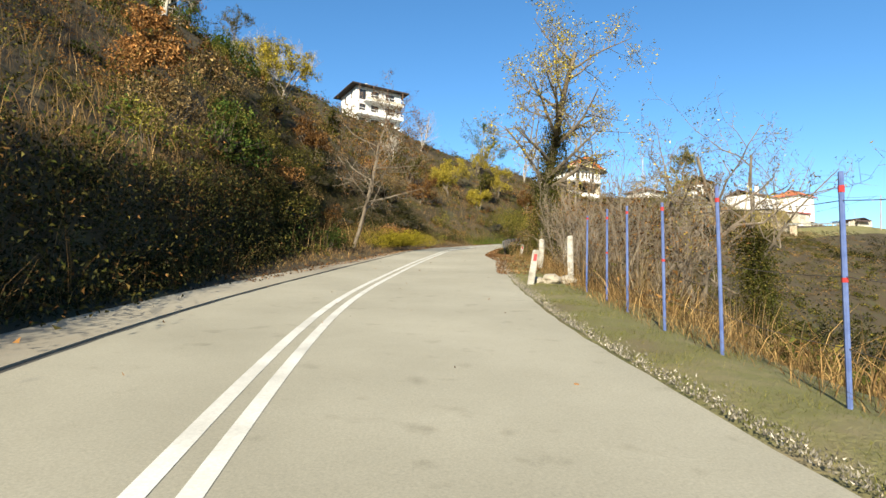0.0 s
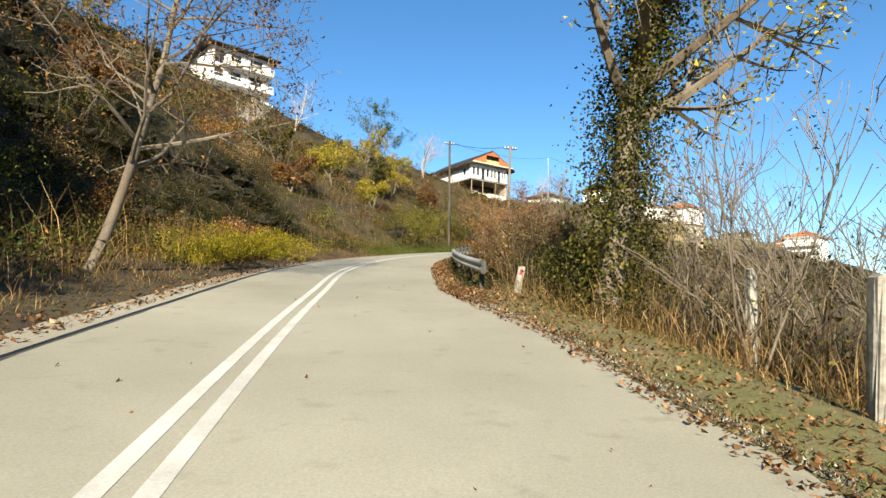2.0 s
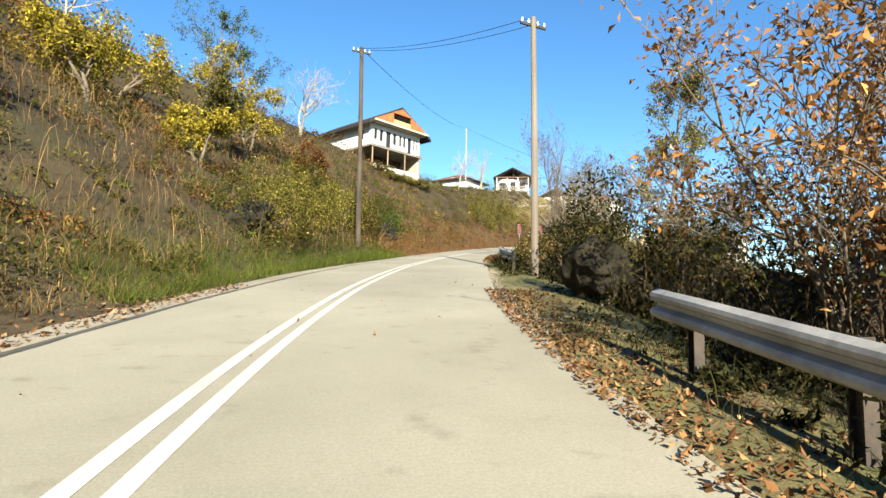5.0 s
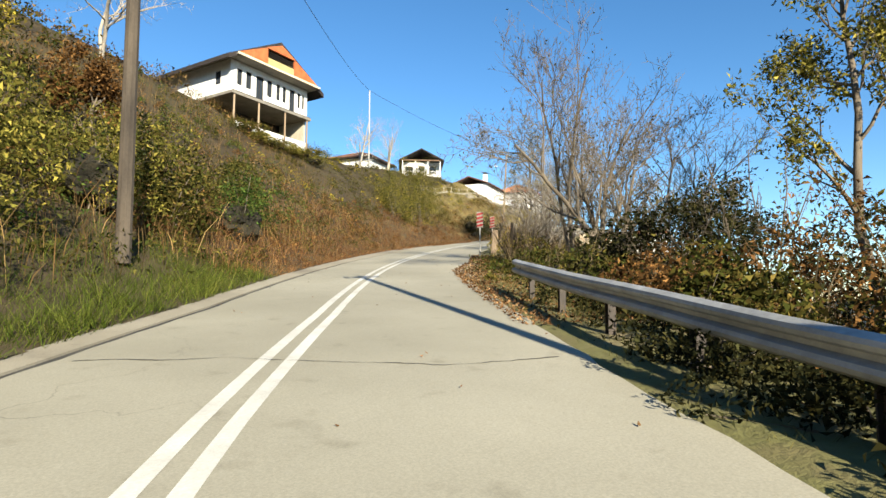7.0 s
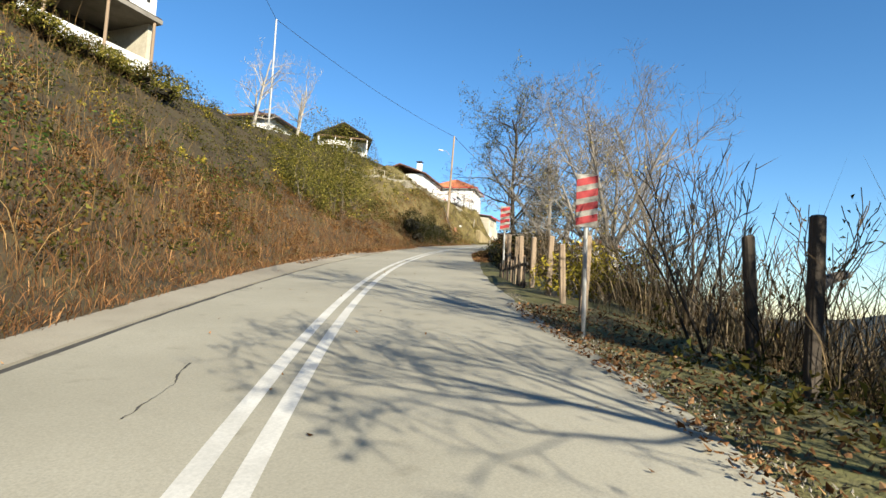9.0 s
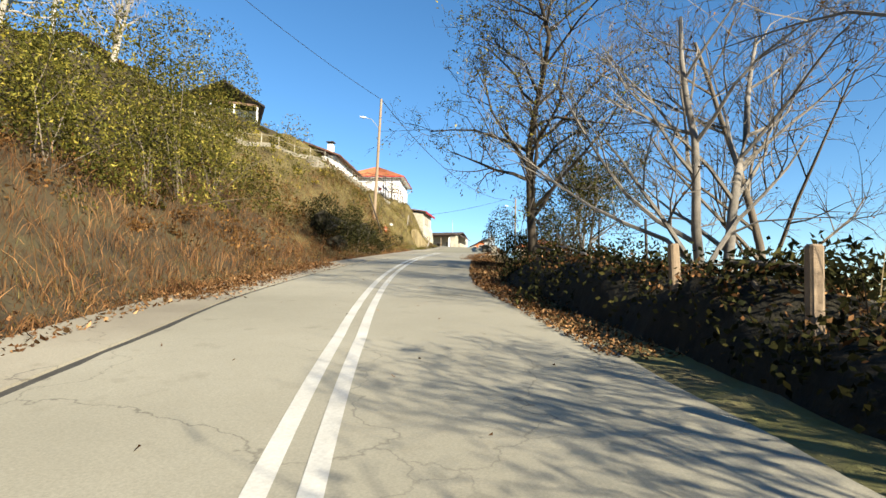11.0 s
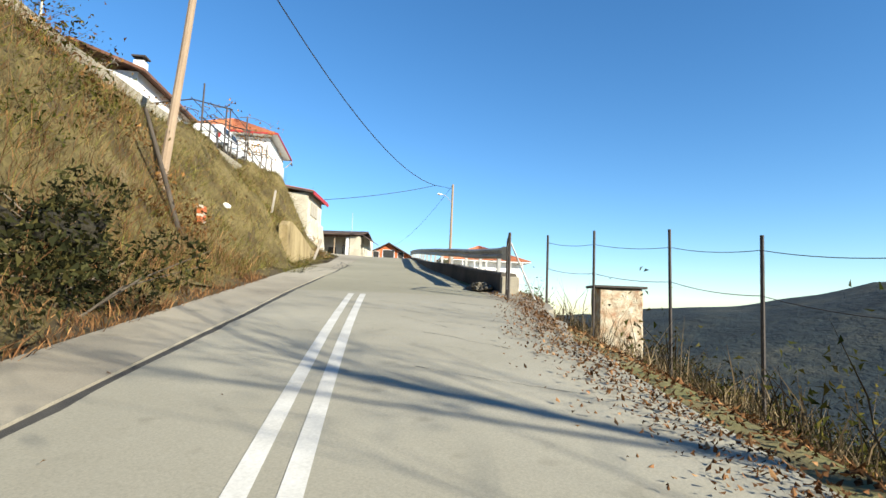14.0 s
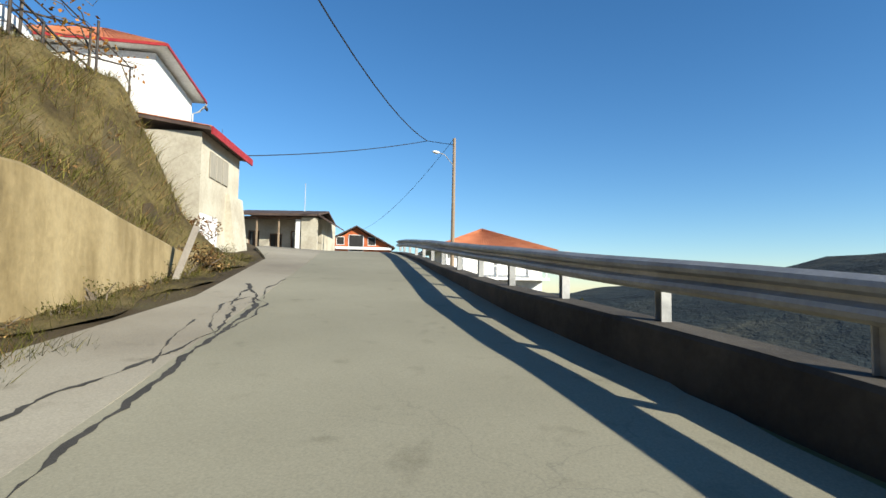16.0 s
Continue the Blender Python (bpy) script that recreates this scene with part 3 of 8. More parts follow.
def crack(pts, width, gen, label="dark wandering crack in the asphalt"):
    """A ragged open crack along the road from waypoints (s, d)."""
    pts = np.array(pts, float)
    at = np.r_[0, np.cumsum(np.linalg.norm(np.diff(pts, axis=0), axis=1))]
    w = np.arange(0, at[-1], 0.06)
    s, d = np.interp(w, at, pts[:, 0]), np.interp(w, at, pts[:, 1])
    n = len(w)
    wob = np.convolve(gen.normal(size=n + 8), np.ones(9) / 9, "valid")[:n] * 0.06
    wid = width * np.clip(0.6 + np.convolve(gen.normal(size=n + 4), np.ones(5) / 5, "valid")[:n], 0.12, 1.6)
    t = np.gradient(np.stack([s, d], -1), axis=0)
    t /= np.linalg.norm(t, axis=1)[:, None] + 1e-9
    s, d = s + t[:, 1] * wob, d - t[:, 0] * wob
    ds, dd = t[:, 1] * wid, -t[:, 0] * wid
    low = 0.05 * np.maximum(gutter_off(s) - 0.06 - d, 0)
    v = np.stack([at_road(s - ds, d - dd, 0.005 + low), at_road(s + ds, d + dd, 0.005 + low)], 1).reshape(-1, 3)
    i = np.arange(n - 1)[:, None] * 2
    return tagged(new("crack", mesh_np("crack", v, i + [0, 2, 3, 1], CRACK)), label, "crack", "cracks in the road", "structure")


CG = np.random.default_rng(31)
for pts, w in (([(152.5, -1.55), (154.8, -1.5), (156.2, -1.47), (157.7, -1.43), (159.2, -1.38), (160.6, -1.62), (161.9, -1.95)], 0.035), ([(153.6, -2.3), (154.8, -2.05), (155.9, -1.75), (157.4, -1.5), (158.6, -1.6), (160.0, -1.79), (161.6, -1.85)], 0.022),
               ([(157.2, -1.48), (158.2, -1.75), (159.4, -1.85), (160.2, -1.6), (159.5, -1.29), (158.2, -1.3), (157.2, -1.45)], 0.022), ([(159.0, -1.7), (160.2, -1.4), (161.4, -1.55), (163.4, -1.4)], 0.02), ([(155.4, -2.5), (154.2, -2.6), (152.4, -2.4)], 0.03), ([(156.0, -1.62), (157.0, -1.85), (158.1, -1.9)], 0.016),
               ([(142.9, 1.2), (142.2, 2.4), (139.7, 2.75)], 0.0044), ([(141.8, 0.9), (140.7, 1.85), (139.5, 3.0)], 0.0066), ([(139.6, 0.6), (139.0, 1.4), (138.4, 2.5)], 0.0066), ([(145.4, 0.55), (144.6, 1.4), (143.7, 2.3)], 0.0066), ([(144.3, 0.7), (143.7, 1.2), (143.2, 1.8)], 0.0055), ([(143.3, 0.6), (142.9, 0.9), (142.3, 1.3)], 0.0055),
               ([(147.9, 1.7), (147.6, 2.6), (146.9, 3.4)], 0.0055), ([(146.3, 1.2), (145.8, 1.9), (145.2, 2.8)], 0.0066), ([(149.3, 0.5), (148.9, 1.6), (148.2, 3.0)], 0.0044), ([(91.2, -1.5), (92.0, -1.45), (92.7, -1.55)], 0.014), ([(119.4, 1.5), (119.0, 2.1), (118.4, 2.6)], 0.012), ([(117.9, 1.0), (117.4, 1.7), (116.9, 2.5)], 0.012),
               ([(98.5, -2.9), (99.0, -1.6), (99.4, -0.9)], 0.01), ([(73.9, -2.9), (74.0, -1.5), (73.6, 0.6), (73.9, 2.0)], 0.012), ([(46.5, -3.4), (46.9, -1.9), (46.6, -0.2), (47.0, 1.6)], 0.008)):
    crack(pts, w, CG)

# ---------------------------------------------------------------- houses
def panel(w, h, holes, thick, bm=None, at=(0, 0, 0), along=(1, 0, 0), inward=(0, 1, 0)):
    """A wall of width w and height h with real openings (x0, z0, x1, z1) through it."""
    bm = bm or bmesh.new()
    xs = sorted({0.0, float(w), *(v for o in holes for v in (o[0], o[2]))})
    zs = sorted({0.0, float(h), *(v for o in holes for v in (o[1], o[3]))})
    at, ax, iy = Vector(at), Vector(along), Vector(inward)

    def full(i, j):
        if not (0 <= i < len(xs) - 1 and 0 <= j < len(zs) - 1):
            return False
        cx, cz = (xs[i] + xs[i + 1]) / 2, (zs[j] + zs[j + 1]) / 2
        return not any(o[0] < cx < o[2] and o[1] < cz < o[3] for o in holes)

    made = {}

    def v(i, j, k):
        if (i, j, k) not in made:
            made[i, j, k] = bm.verts.new(at + ax * xs[i] + iy * (thick * k) + Vector((0, 0, zs[j])))
        return made[i, j, k]

    for i in range(len(xs) - 1):
        for j in range(len(zs) - 1):
            if not full(i, j):
                continue
            bm.faces.new((v(i, j, 0), v(i + 1, j, 0), v(i + 1, j + 1, 0), v(i, j + 1, 0)))
            bm.faces.new((v(i, j, 1), v(i, j + 1, 1), v(i + 1, j + 1, 1), v(i + 1, j, 1)))
            if not full(i - 1, j):
                bm.faces.new((v(i, j, 0), v(i, j + 1, 0), v(i, j + 1, 1), v(i, j, 1)))
            if not full(i + 1, j):
                bm.faces.new((v(i + 1, j, 0), v(i + 1, j, 1), v(i + 1, j + 1, 1), v(i + 1, j + 1, 0)))
            if not full(i, j - 1):
                bm.faces.new((v(i, j, 0), v(i, j, 1), v(i + 1, j, 1), v(i + 1, j, 0)))
            if not full(i, j + 1):
                bm.faces.new((v(i, j + 1, 0), v(i + 1, j + 1, 0), v(i + 1, j + 1, 1), v(i, j + 1, 1)))
    bmesh.ops.recalc_face_normals(bm, faces=bm.faces[:])
    return bm


def window(parent, at, along, inward, w, h, mat_frame):
    """A casement set into an opening: frame with a glass pane."""
    at, ax, iy = Vector(at), Vector(along), Vector(inward)
    bm = bmesh.new()
    t = 0.07
    for x0, z0, x1, z1 in ((0, 0, t, h), (w - t, 0, w, h), (t, 0, w - t, t), (t, h - t, w - t, h), (w / 2 - t / 2, t, w / 2 + t / 2, h - t)):
        solid([at + ax * x0 + Vector((0, 0, z0)) + iy * 0.08, at + ax * x1 + Vector((0, 0, z0)) + iy * 0.08, at + ax * x1 + Vector((0, 0, z1)) + iy * 0.08, at + ax * x0 + Vector((0, 0, z1)) + iy * 0.08], iy * 0.06, bm)
    f = part("window", bm, mat_frame, parent)
    g = solid([at + ax * t + iy * 0.11 + Vector((0, 0, t)), at + ax * (w - t) + iy * 0.11 + Vector((0, 0, t)), at + ax * (w - t) + iy * 0.11 + Vector((0, 0, h - t)), at + ax * t + iy * 0.11 + Vector((0, 0, h - t))], iy * 0.012)
    part("pane", g, GLASS, f, "dark reflecting glass")
    return f


def room(parent, w, d, walls, z0, h, mat, thick=0.25, win_mat=None, window_h=None):
    """Four walls round a rectangle; walls = {'front': holes, 'left': ..., 'right': ..., 'back': ...}; a window goes into each hole given with True."""
    sides = {"front": ((0, 0, z0), (1, 0, 0), (0, 1, 0), w), "right": ((w, thick, z0), (0, 1, 0), (-1, 0, 0), d - 2 * thick),
             "back": ((w, d, z0), (-1, 0, 0), (0, -1, 0), w), "left": ((0, d - thick, z0), (0, -1, 0), (1, 0, 0), d - 2 * thick)}
    for name, (at, ax, iy, length) in sides.items():
        holes = walls.get(name, ())
        part("wall", panel(length, h, [o[:4] for o in holes], thick, None, at, ax, iy), mat, parent)
        for o in holes:
            if len(o) > 4:
                p = Vector(at) + Vector(ax) * o[0] + Vector((0, 0, o[1]))
                window(parent, p, ax, iy, o[2] - o[0], o[3] - o[1], win_mat or WHITE_PAINT)


def tile_slope(a, b, c, d, step=0.24, mat=None, lift=0.05):
    """A roof slope of rounded tile courses: eave from a to b, ridge from d to c."""
    a, b, c, d = (Vector(p) for p in (a, b, c, d))
    n = max(int((b - a).length / step), 2)
    up = (b - a).cross(d - a).normalized()
    bm = bmesh.new()
    rows = []
    for i in range(n * 4 + 1):
        w = i / (n * 4)
        e, r = a.lerp(b, w), d.lerp(c, w)
        hump = abs(math.sin(w * n * math.pi)) * lift
        rows.append([bm.verts.new(p + up * hump) for p in (e - up * 0.06, e, r)])
    for p, q in zip(rows, rows[1:]):
        bm.faces.new((p[0], q[0], q[1], p[1]))
        bm.faces.new((p[1], q[1], q[2], p[2]))
    return bm


def gable_roof(parent, w, d, z, rise, over, mat, along_y=True, fascia=None):
    """Two sloping slabs with thickness; the ridge runs along y (into the house) or along x."""
    t = 0.16
    if along_y:
        for x0, x1 in ((-over, w / 2), (w + over, w / 2)):
            z0 = z - rise * over / (w / 2)
            part("roof", solid([(x0, -over, z0), (x1, -over, z + rise), (x1, -over, z + rise + t), (x0, -over, z0 + t)], (0, d + 2 * over, 0)), mat, parent)
    else:
        for y0, y1 in ((-over, d / 2), (d + over, d / 2)):
            z0 = z - rise * over / (d / 2)
            part("roof", solid([(-over, y0, z0), (-over, y1, z + rise), (-over, y1, z + rise + t), (-over, y0, z0 + t)], (w + 2 * over, 0, 0)), mat, parent)


def hip_roof(parent, w, d, z, rise, over, mat, tiles=True):
    """A hipped roof with a short ridge along its longer side; slab below, tile courses above."""
    x0, y0, x1, y1 = -over, -over, w + over, d + over
    m = min(x1 - x0, y1 - y0) / 2
    if x1 - x0 >= y1 - y0:
        r0, r1 = (x0 + m, (y0 + y1) / 2, z + rise), (x1 - m + 0.01, (y0 + y1) / 2, z + rise)
        slopes = [((x0, y0, z), (x1, y0, z), r1, r0), ((x1, y1, z), (x0, y1, z), r0, r1), ((x0, y1, z), (x0, y0, z), r0, r0), ((x1, y0, z), (x1, y1, z), r1, r1)]
    else:
        r0, r1 = ((x0 + x1) / 2, y0 + m, z + rise), ((x0 + x1) / 2, y1 - m + 0.01, z + rise)
        slopes = [((x0, y0, z), (x1, y0, z), r0, r0), ((x1, y1, z), (x0, y1, z), r1, r1), ((x0, y1, z), (x0, y0, z), r0, r1), ((x1, y0, z), (x1, y1, z), r1, r0)]
    part("eaves_slab", box(x0 + 0.02, y0 + 0.02, z - 0.14, x1 - 0.02, y1 - 0.02, z - 0.07), BLACK_ROOF if mat is not TILE else WHITEWASH, parent, "boarded eaves")
    for s in slopes:
        part("roof_slope", tile_slope(*s), mat, parent)


GLASS = bpy.data.materials.new("window_glass")
GLASS.use_nodes = True
_g = GLASS.node_tree.nodes["Principled BSDF"]
_g.inputs["Base Color"].default_value = (0.03, 0.035, 0.04, 1)
_g.inputs["Roughness"].default_value = 0.08
_g.inputs["Specular IOR Level"].default_value = 0.6


def house_gable_brick():
    """White house over an open ground floor, with a bare brick gable and a dark roof."""
    e = empty("house", (23.95, 109.8, 20.85), 22.0)
    w, d = 8.2, 10.5
    k = w / 9.0
    part("parapet_wall", box(0.5, -0.1, -3.0, w, 0.12, 0.72, bevel=0.02), WHITEWASH, e, "white parapet of the open ground floor")
    part("wall", box(-0.05, 3.2, -3, w, 3.45, 2.75), DARK, e, "dark back wall of the open ground floor")
    part("wall", box(w - 0.25, 0.13, -3, w, 3.19, 2.75), GREY_PLASTER, e, "unplastered end wall of the open ground floor")
    part("wall", box(2.4, 2.0, -3, 3.3, 3.19, 1.5), WHITEWASH, e, "low white partition under the house")
    for x in (0.2, 2.6, 5.4, 7.95):
        part("post", tube_bm([(x, -0.3, -2.5), (x, -0.3, 2.7)], [0.075, 0.075], 8), WOOD_POLE, e, "thin timber prop")
    for y in (3.2, 6.4):
        part("post", box(-0.02, y, -3, 0.28, y + 0.3, 2.75), GREY_PLASTER, e)
    part("floor_slab", box(-0.15, -0.45, 2.7, w + 0.1, d, 2.92), RAW_CONCRETE, e, "raw concrete floor slab")
    part("balcony_rail", box(-0.1, -0.43, 2.93, w + 0.05, -0.38, 2.99), RUST_IRON, e)
    wins = [(0.7, 0.75, 1.25, 2.05), (1.65, 0.7, 2.25, 2.1), (2.75, 0.15, 3.6, 2.1), (4.0, 0.7, 4.6, 2.1), (5.1, 0.7, 5.55, 2.1), (5.85, 0.7, 6.3, 2.1), (6.7, 0.15, 7.4, 2.1), (7.75, 0.7, 8.1, 2.05), (8.35, 0.75, 8.65, 2.05)]
    room(e, w, d, {"front": [(a * k, z0, b * k, z1, True) for a, z0, b, z1 in wins], "left": [(8.4, 0.8, 9.1, 1.9, True)]}, 2.93, 2.57, WHITEWASH, win_mat=DARK)
    part("floor_slab", box(-0.3, -1.25, 5.51, w + 0.3, d, 5.66), RAW_CONCRETE, e, "raw concrete slab jutting over the windows")
    part("slab_edge", box(-0.31, -1.29, 5.52, w + 0.31, -1.255, 5.7), STRAW_TRIM, e, "pale band along the slab edge")
    # brick gable with an open balcony in the middle
    m = w / 2
    for pts in ([(-0.2, 5.66), (2.65, 5.66), (2.65, 7.15), (-0.2, 5.75)], [(w + 0.2, 5.66), (w - 2.65, 5.66), (w - 2.65, 7.15), (w + 0.2, 5.75)], [(2.65, 7.1), (w - 2.65, 7.1), (w - 2.65, 7.2), (m, 7.85), (2.65, 7.2)]):
        part("gable_wall", solid([(x, -1.15, z) for x, z in pts], (0, 0.2, 0)), BRICK, e, "bare orange hollow brick")
    # shade inside the attic balcony, put in as a near-black panel
    part("gable_wall", box(2.0, 0.5, 5.66, w - 2.0, 0.7, 6.9), DARK, e, "near-black panel for the shade in the attic balcony")
    part("balcony_front", box(2.7, -1.12, 5.7, w - 2.7, -1.02, 6.35), OCHRE, e, "ochre balcony front")
    for j in range(3):
        part("railing", tube_bm([(2.7, -1.07, 6.5 + j * 0.17), (w - 2.7, -1.07, 6.5 + j * 0.17)], [0.02, 0.02], 6), RUST_IRON, e)
    gable_roof(e, w, d, 5.72, 2.25, 1.0, BLACK_ROOF)
    # dark barge boards along the two verges and the eaves
    for x0, x1 in ((-1.0, m), (w + 1.0, m)):
        z0, z1 = 5.72 - 2.25 / m, 5.72 + 2.25
        part("barge_board", solid([(x0, -1.06, z0 - 0.16), (x1, -1.06, z1 - 0.16), (x1, -1.06, z1 + 0.2), (x0, -1.06, z0 + 0.2)], (0, 0.05, 0)), BLACK_ROOF, e, "dark painted barge board")
    for x in (-1.05, w + 1.0):
        part("fascia", box(x, -1.0, 5.72 - 2.25 / m - 0.14, x + 0.05, d + 1.0, 5.72 - 2.25 / m + 0.18), BLACK_ROOF, e, "dark eaves board")
    tagged(e, "white house on stilts with a bare orange brick gable", "house")


def house_balconies():
    """Tall white house with balconies and a wide dark hipped roof, high on the slope."""
    e = empty("house", (-17.6, 107.0, 32.4), 30.0)
    w, d = 9.6, 8.5
    z = 0.0
    part("plinth", box(-0.02, -0.02, -5, w + 0.02, d + 0.02, 0), GREY_PLASTER, e, "rough stone basement")
    for k in range(3):
        room(e, w, d, {"left": [(1.6, 0.9, 2.6, 2.2, True), (5.2, 0.9, 6.2, 2.2, True)] if k else [(5.2, 0.9, 6.2, 2.2, True)],
                       "front": [(0.7, 0.3, 2.1, 2.3, True), (3.2, 0.1, 4.8, 2.3, True), (6.2, 0.3, 8.2, 2.3, True)]}, k * 2.85, 2.85, WHITEWASH, win_mat=BROWN_WOOD)
    for k in (0, 1, 2):
        b = part("balcony", box(-0.1 if k < 2 else 1.5, -1.5, k * 2.85 - 0.18, w, -0.01, k * 2.85), WHITEWASH, e, "white concrete balcony")
        for x in np.linspace(0.0 if k < 2 else 1.6, w - 0.08, 6):
            part("post", box(x, -1.46, k * 2.85, x + 0.07, -1.39, k * 2.85 + 0.95), WHITE_PAINT, b)
        part("rail", box(0 if k < 2 else 1.6, -1.47, k * 2.85 + 0.95, w, -1.38, k * 2.85 + 1.02), WHITE_PAINT, b)
        part("balcony_front", box(0.1 if k < 2 else 1.7, -1.44, k * 2.85 + 0.02, w - 0.1, -1.41, k * 2.85 + 0.5), GREY_PLASTER if k == 2 else WHITEWASH, b)
    for x in (0.1, 3.0, 6.0, 9.3):
        part("post", box(x, -1.45, 5.7, x + 0.1, -1.35, 8.5), BROWN_WOOD, e)
    hip_roof(e, w, d, 8.65, 1.7, 1.3, DARK_TILE)
    part("chimney", box(3.4, 4, 9.6, 3.9, 4.5, 11.0), GREY_PLASTER, e)
    tagged(e, "tall white house with balconies under a dark hipped roof", "house")


def house_pavilion():
    """House on the bank's top with a dark gabled roof over a railed veranda."""
    e = empty("house", (63.52, 146.97, 28.1), -33.0)
    w, d = 6.6, 8.0
    room(e, w, d, {"front": [(0.6, 3.9, 1.9, 5.2, True), (2.9, 3.1, 3.9, 5.3, True), (4.7, 3.9, 5.9, 5.2, True)], "right": [(1.2, 3.9, 2.4, 5.2, True), (4.6, 3.9, 5.8, 5.2, True)]}, -3.0, 5.9, WHITEWASH, win_mat=BROWN_WOOD)
    part("floor_slab", box(-0.1, -2.3, -0.2, w + 0.1, -0.02, 0), RAW_CONCRETE, e, "concrete veranda floor")
    for x in (0.05, 2.2, 4.3, w - 0.2):
        part("post", box(x, -2.2, -3.5, x + 0.16, -2.04, 2.85), WHITEWASH, e, "white veranda post")
    for z in (0.3, 0.6, 0.9):
        part("railing", box(0.1, -2.16, z, w - 0.1, -2.11, z + 0.06), WHITE_PAINT, e, "white veranda rail")
    part("tie_beam", box(-0.2, -2.26, 2.7, w + 0.2, -2.1, 2.9), BROWN_WOOD, e)
    gable_roof(e, w, d, 2.92, 1.7, 0.55, BLACK_ROOF)
    for x0, x1 in ((-0.55, w / 2), (w + 0.55, w / 2)):
        z0, z1 = 2.92 - 1.7 * 0.55 / (w / 2), 4.62
        part("roof", solid([(x0, -2.6, z0), (x1, -2.6, z1), (x1, -2.6, z1 + 0.16), (x0, -2.6, z0 + 0.16)], (0, 2.04, 0)), BLACK_ROOF, e, "dark roof over the veranda")
    tagged(e, "white house with a railed veranda under a dark gabled roof", "house")


def house_chimney():
    """Long low house behind the bank's fence, with a tall chimney."""
    p = on_bank(166.0, -14.2)
    e = empty("house", (float(p[0]), float(p[1]), float(at_road(166.0)[2]) + 7.7), 90 + heading(170))
    w, d = 9.9, 7.0
    room(e, w, d, {"front": [(1, 0.9, 2.2, 2.0, True), (4.5, 0.1, 5.5, 2.05, True), (7.4, 0.9, 8.6, 2.0, True)], "left": [(2.5, 0.9, 3.7, 2.0, True)]}, -3.4, 5.8, WHITEWASH, win_mat=BROWN_WOOD)
    gable_roof(e, w, d, 2.45, 1.3, 0.6, TILE_OLD, along_y=False)
    c = part("chimney", box(5.7, 2.2, 2.6, 6.4, 2.9, 5.4, bevel=0.02), WHITEWASH, e, "tall white chimney")
    part("cap", box(5.6, 2.1, 5.62, 6.5, 3.0, 5.72), RUST_IRON, c, "dark metal cap")
    part("pot", box(5.8, 2.3, 5.4, 6.3, 2.8, 5.62), DARK, c)
    tagged(e, "low white house with dark eaves and a tall chimney", "house")


def house_red_roof():
    """White house with a hipped clay roof above the terrace."""
    e = empty("house", (90.8, 142.6, 22.4), 31.0)
    w, d, h = 7.0, 7.4, 5.85
    room(e, w, d, {"left": [(1.6, 3.6, 2.6, 4.9, True), (5.0, 3.6, 5.8, 4.9, True)], "front": [(1.3, 3.7, 1.75, 4.9, True), (4.2, 3.5, 5.2, 4.9, True)]}, -3.0, h + 2.95, WHITEWASH, win_mat=BROWN_WOOD)
    hip_roof(e, w, d, h + 0.2, 2.15, 0.65, TILE)
    for x0, y0, x1, y1 in ((-0.7, -0.7, w + 0.7, -0.64), (-0.7, -0.63, -0.64, d + 0.7)):
        part("fascia", box(x0, y0, h + 0.07, x1, y1, h + 0.2), RED_PAINT, e, "red painted fascia under the tiles")
    g = part("gutter_pipe", tube_bm([(w + 0.55, -0.72, h), (w + 0.5, -0.3, h - 0.5), (w - 0.05, -0.08, h - 0.8), (w - 0.05, -0.08, 0)], [0.05, 0.05, 0.05, 0.05], 8), STEEL, e)
    part("bracket", box(w + 0.2, -0.75, h - 0.35, w + 0.75, -0.65, h - 0.2), RUST_IRON, e)
    tagged(e, "white house with a hipped red clay tile roof", "house")


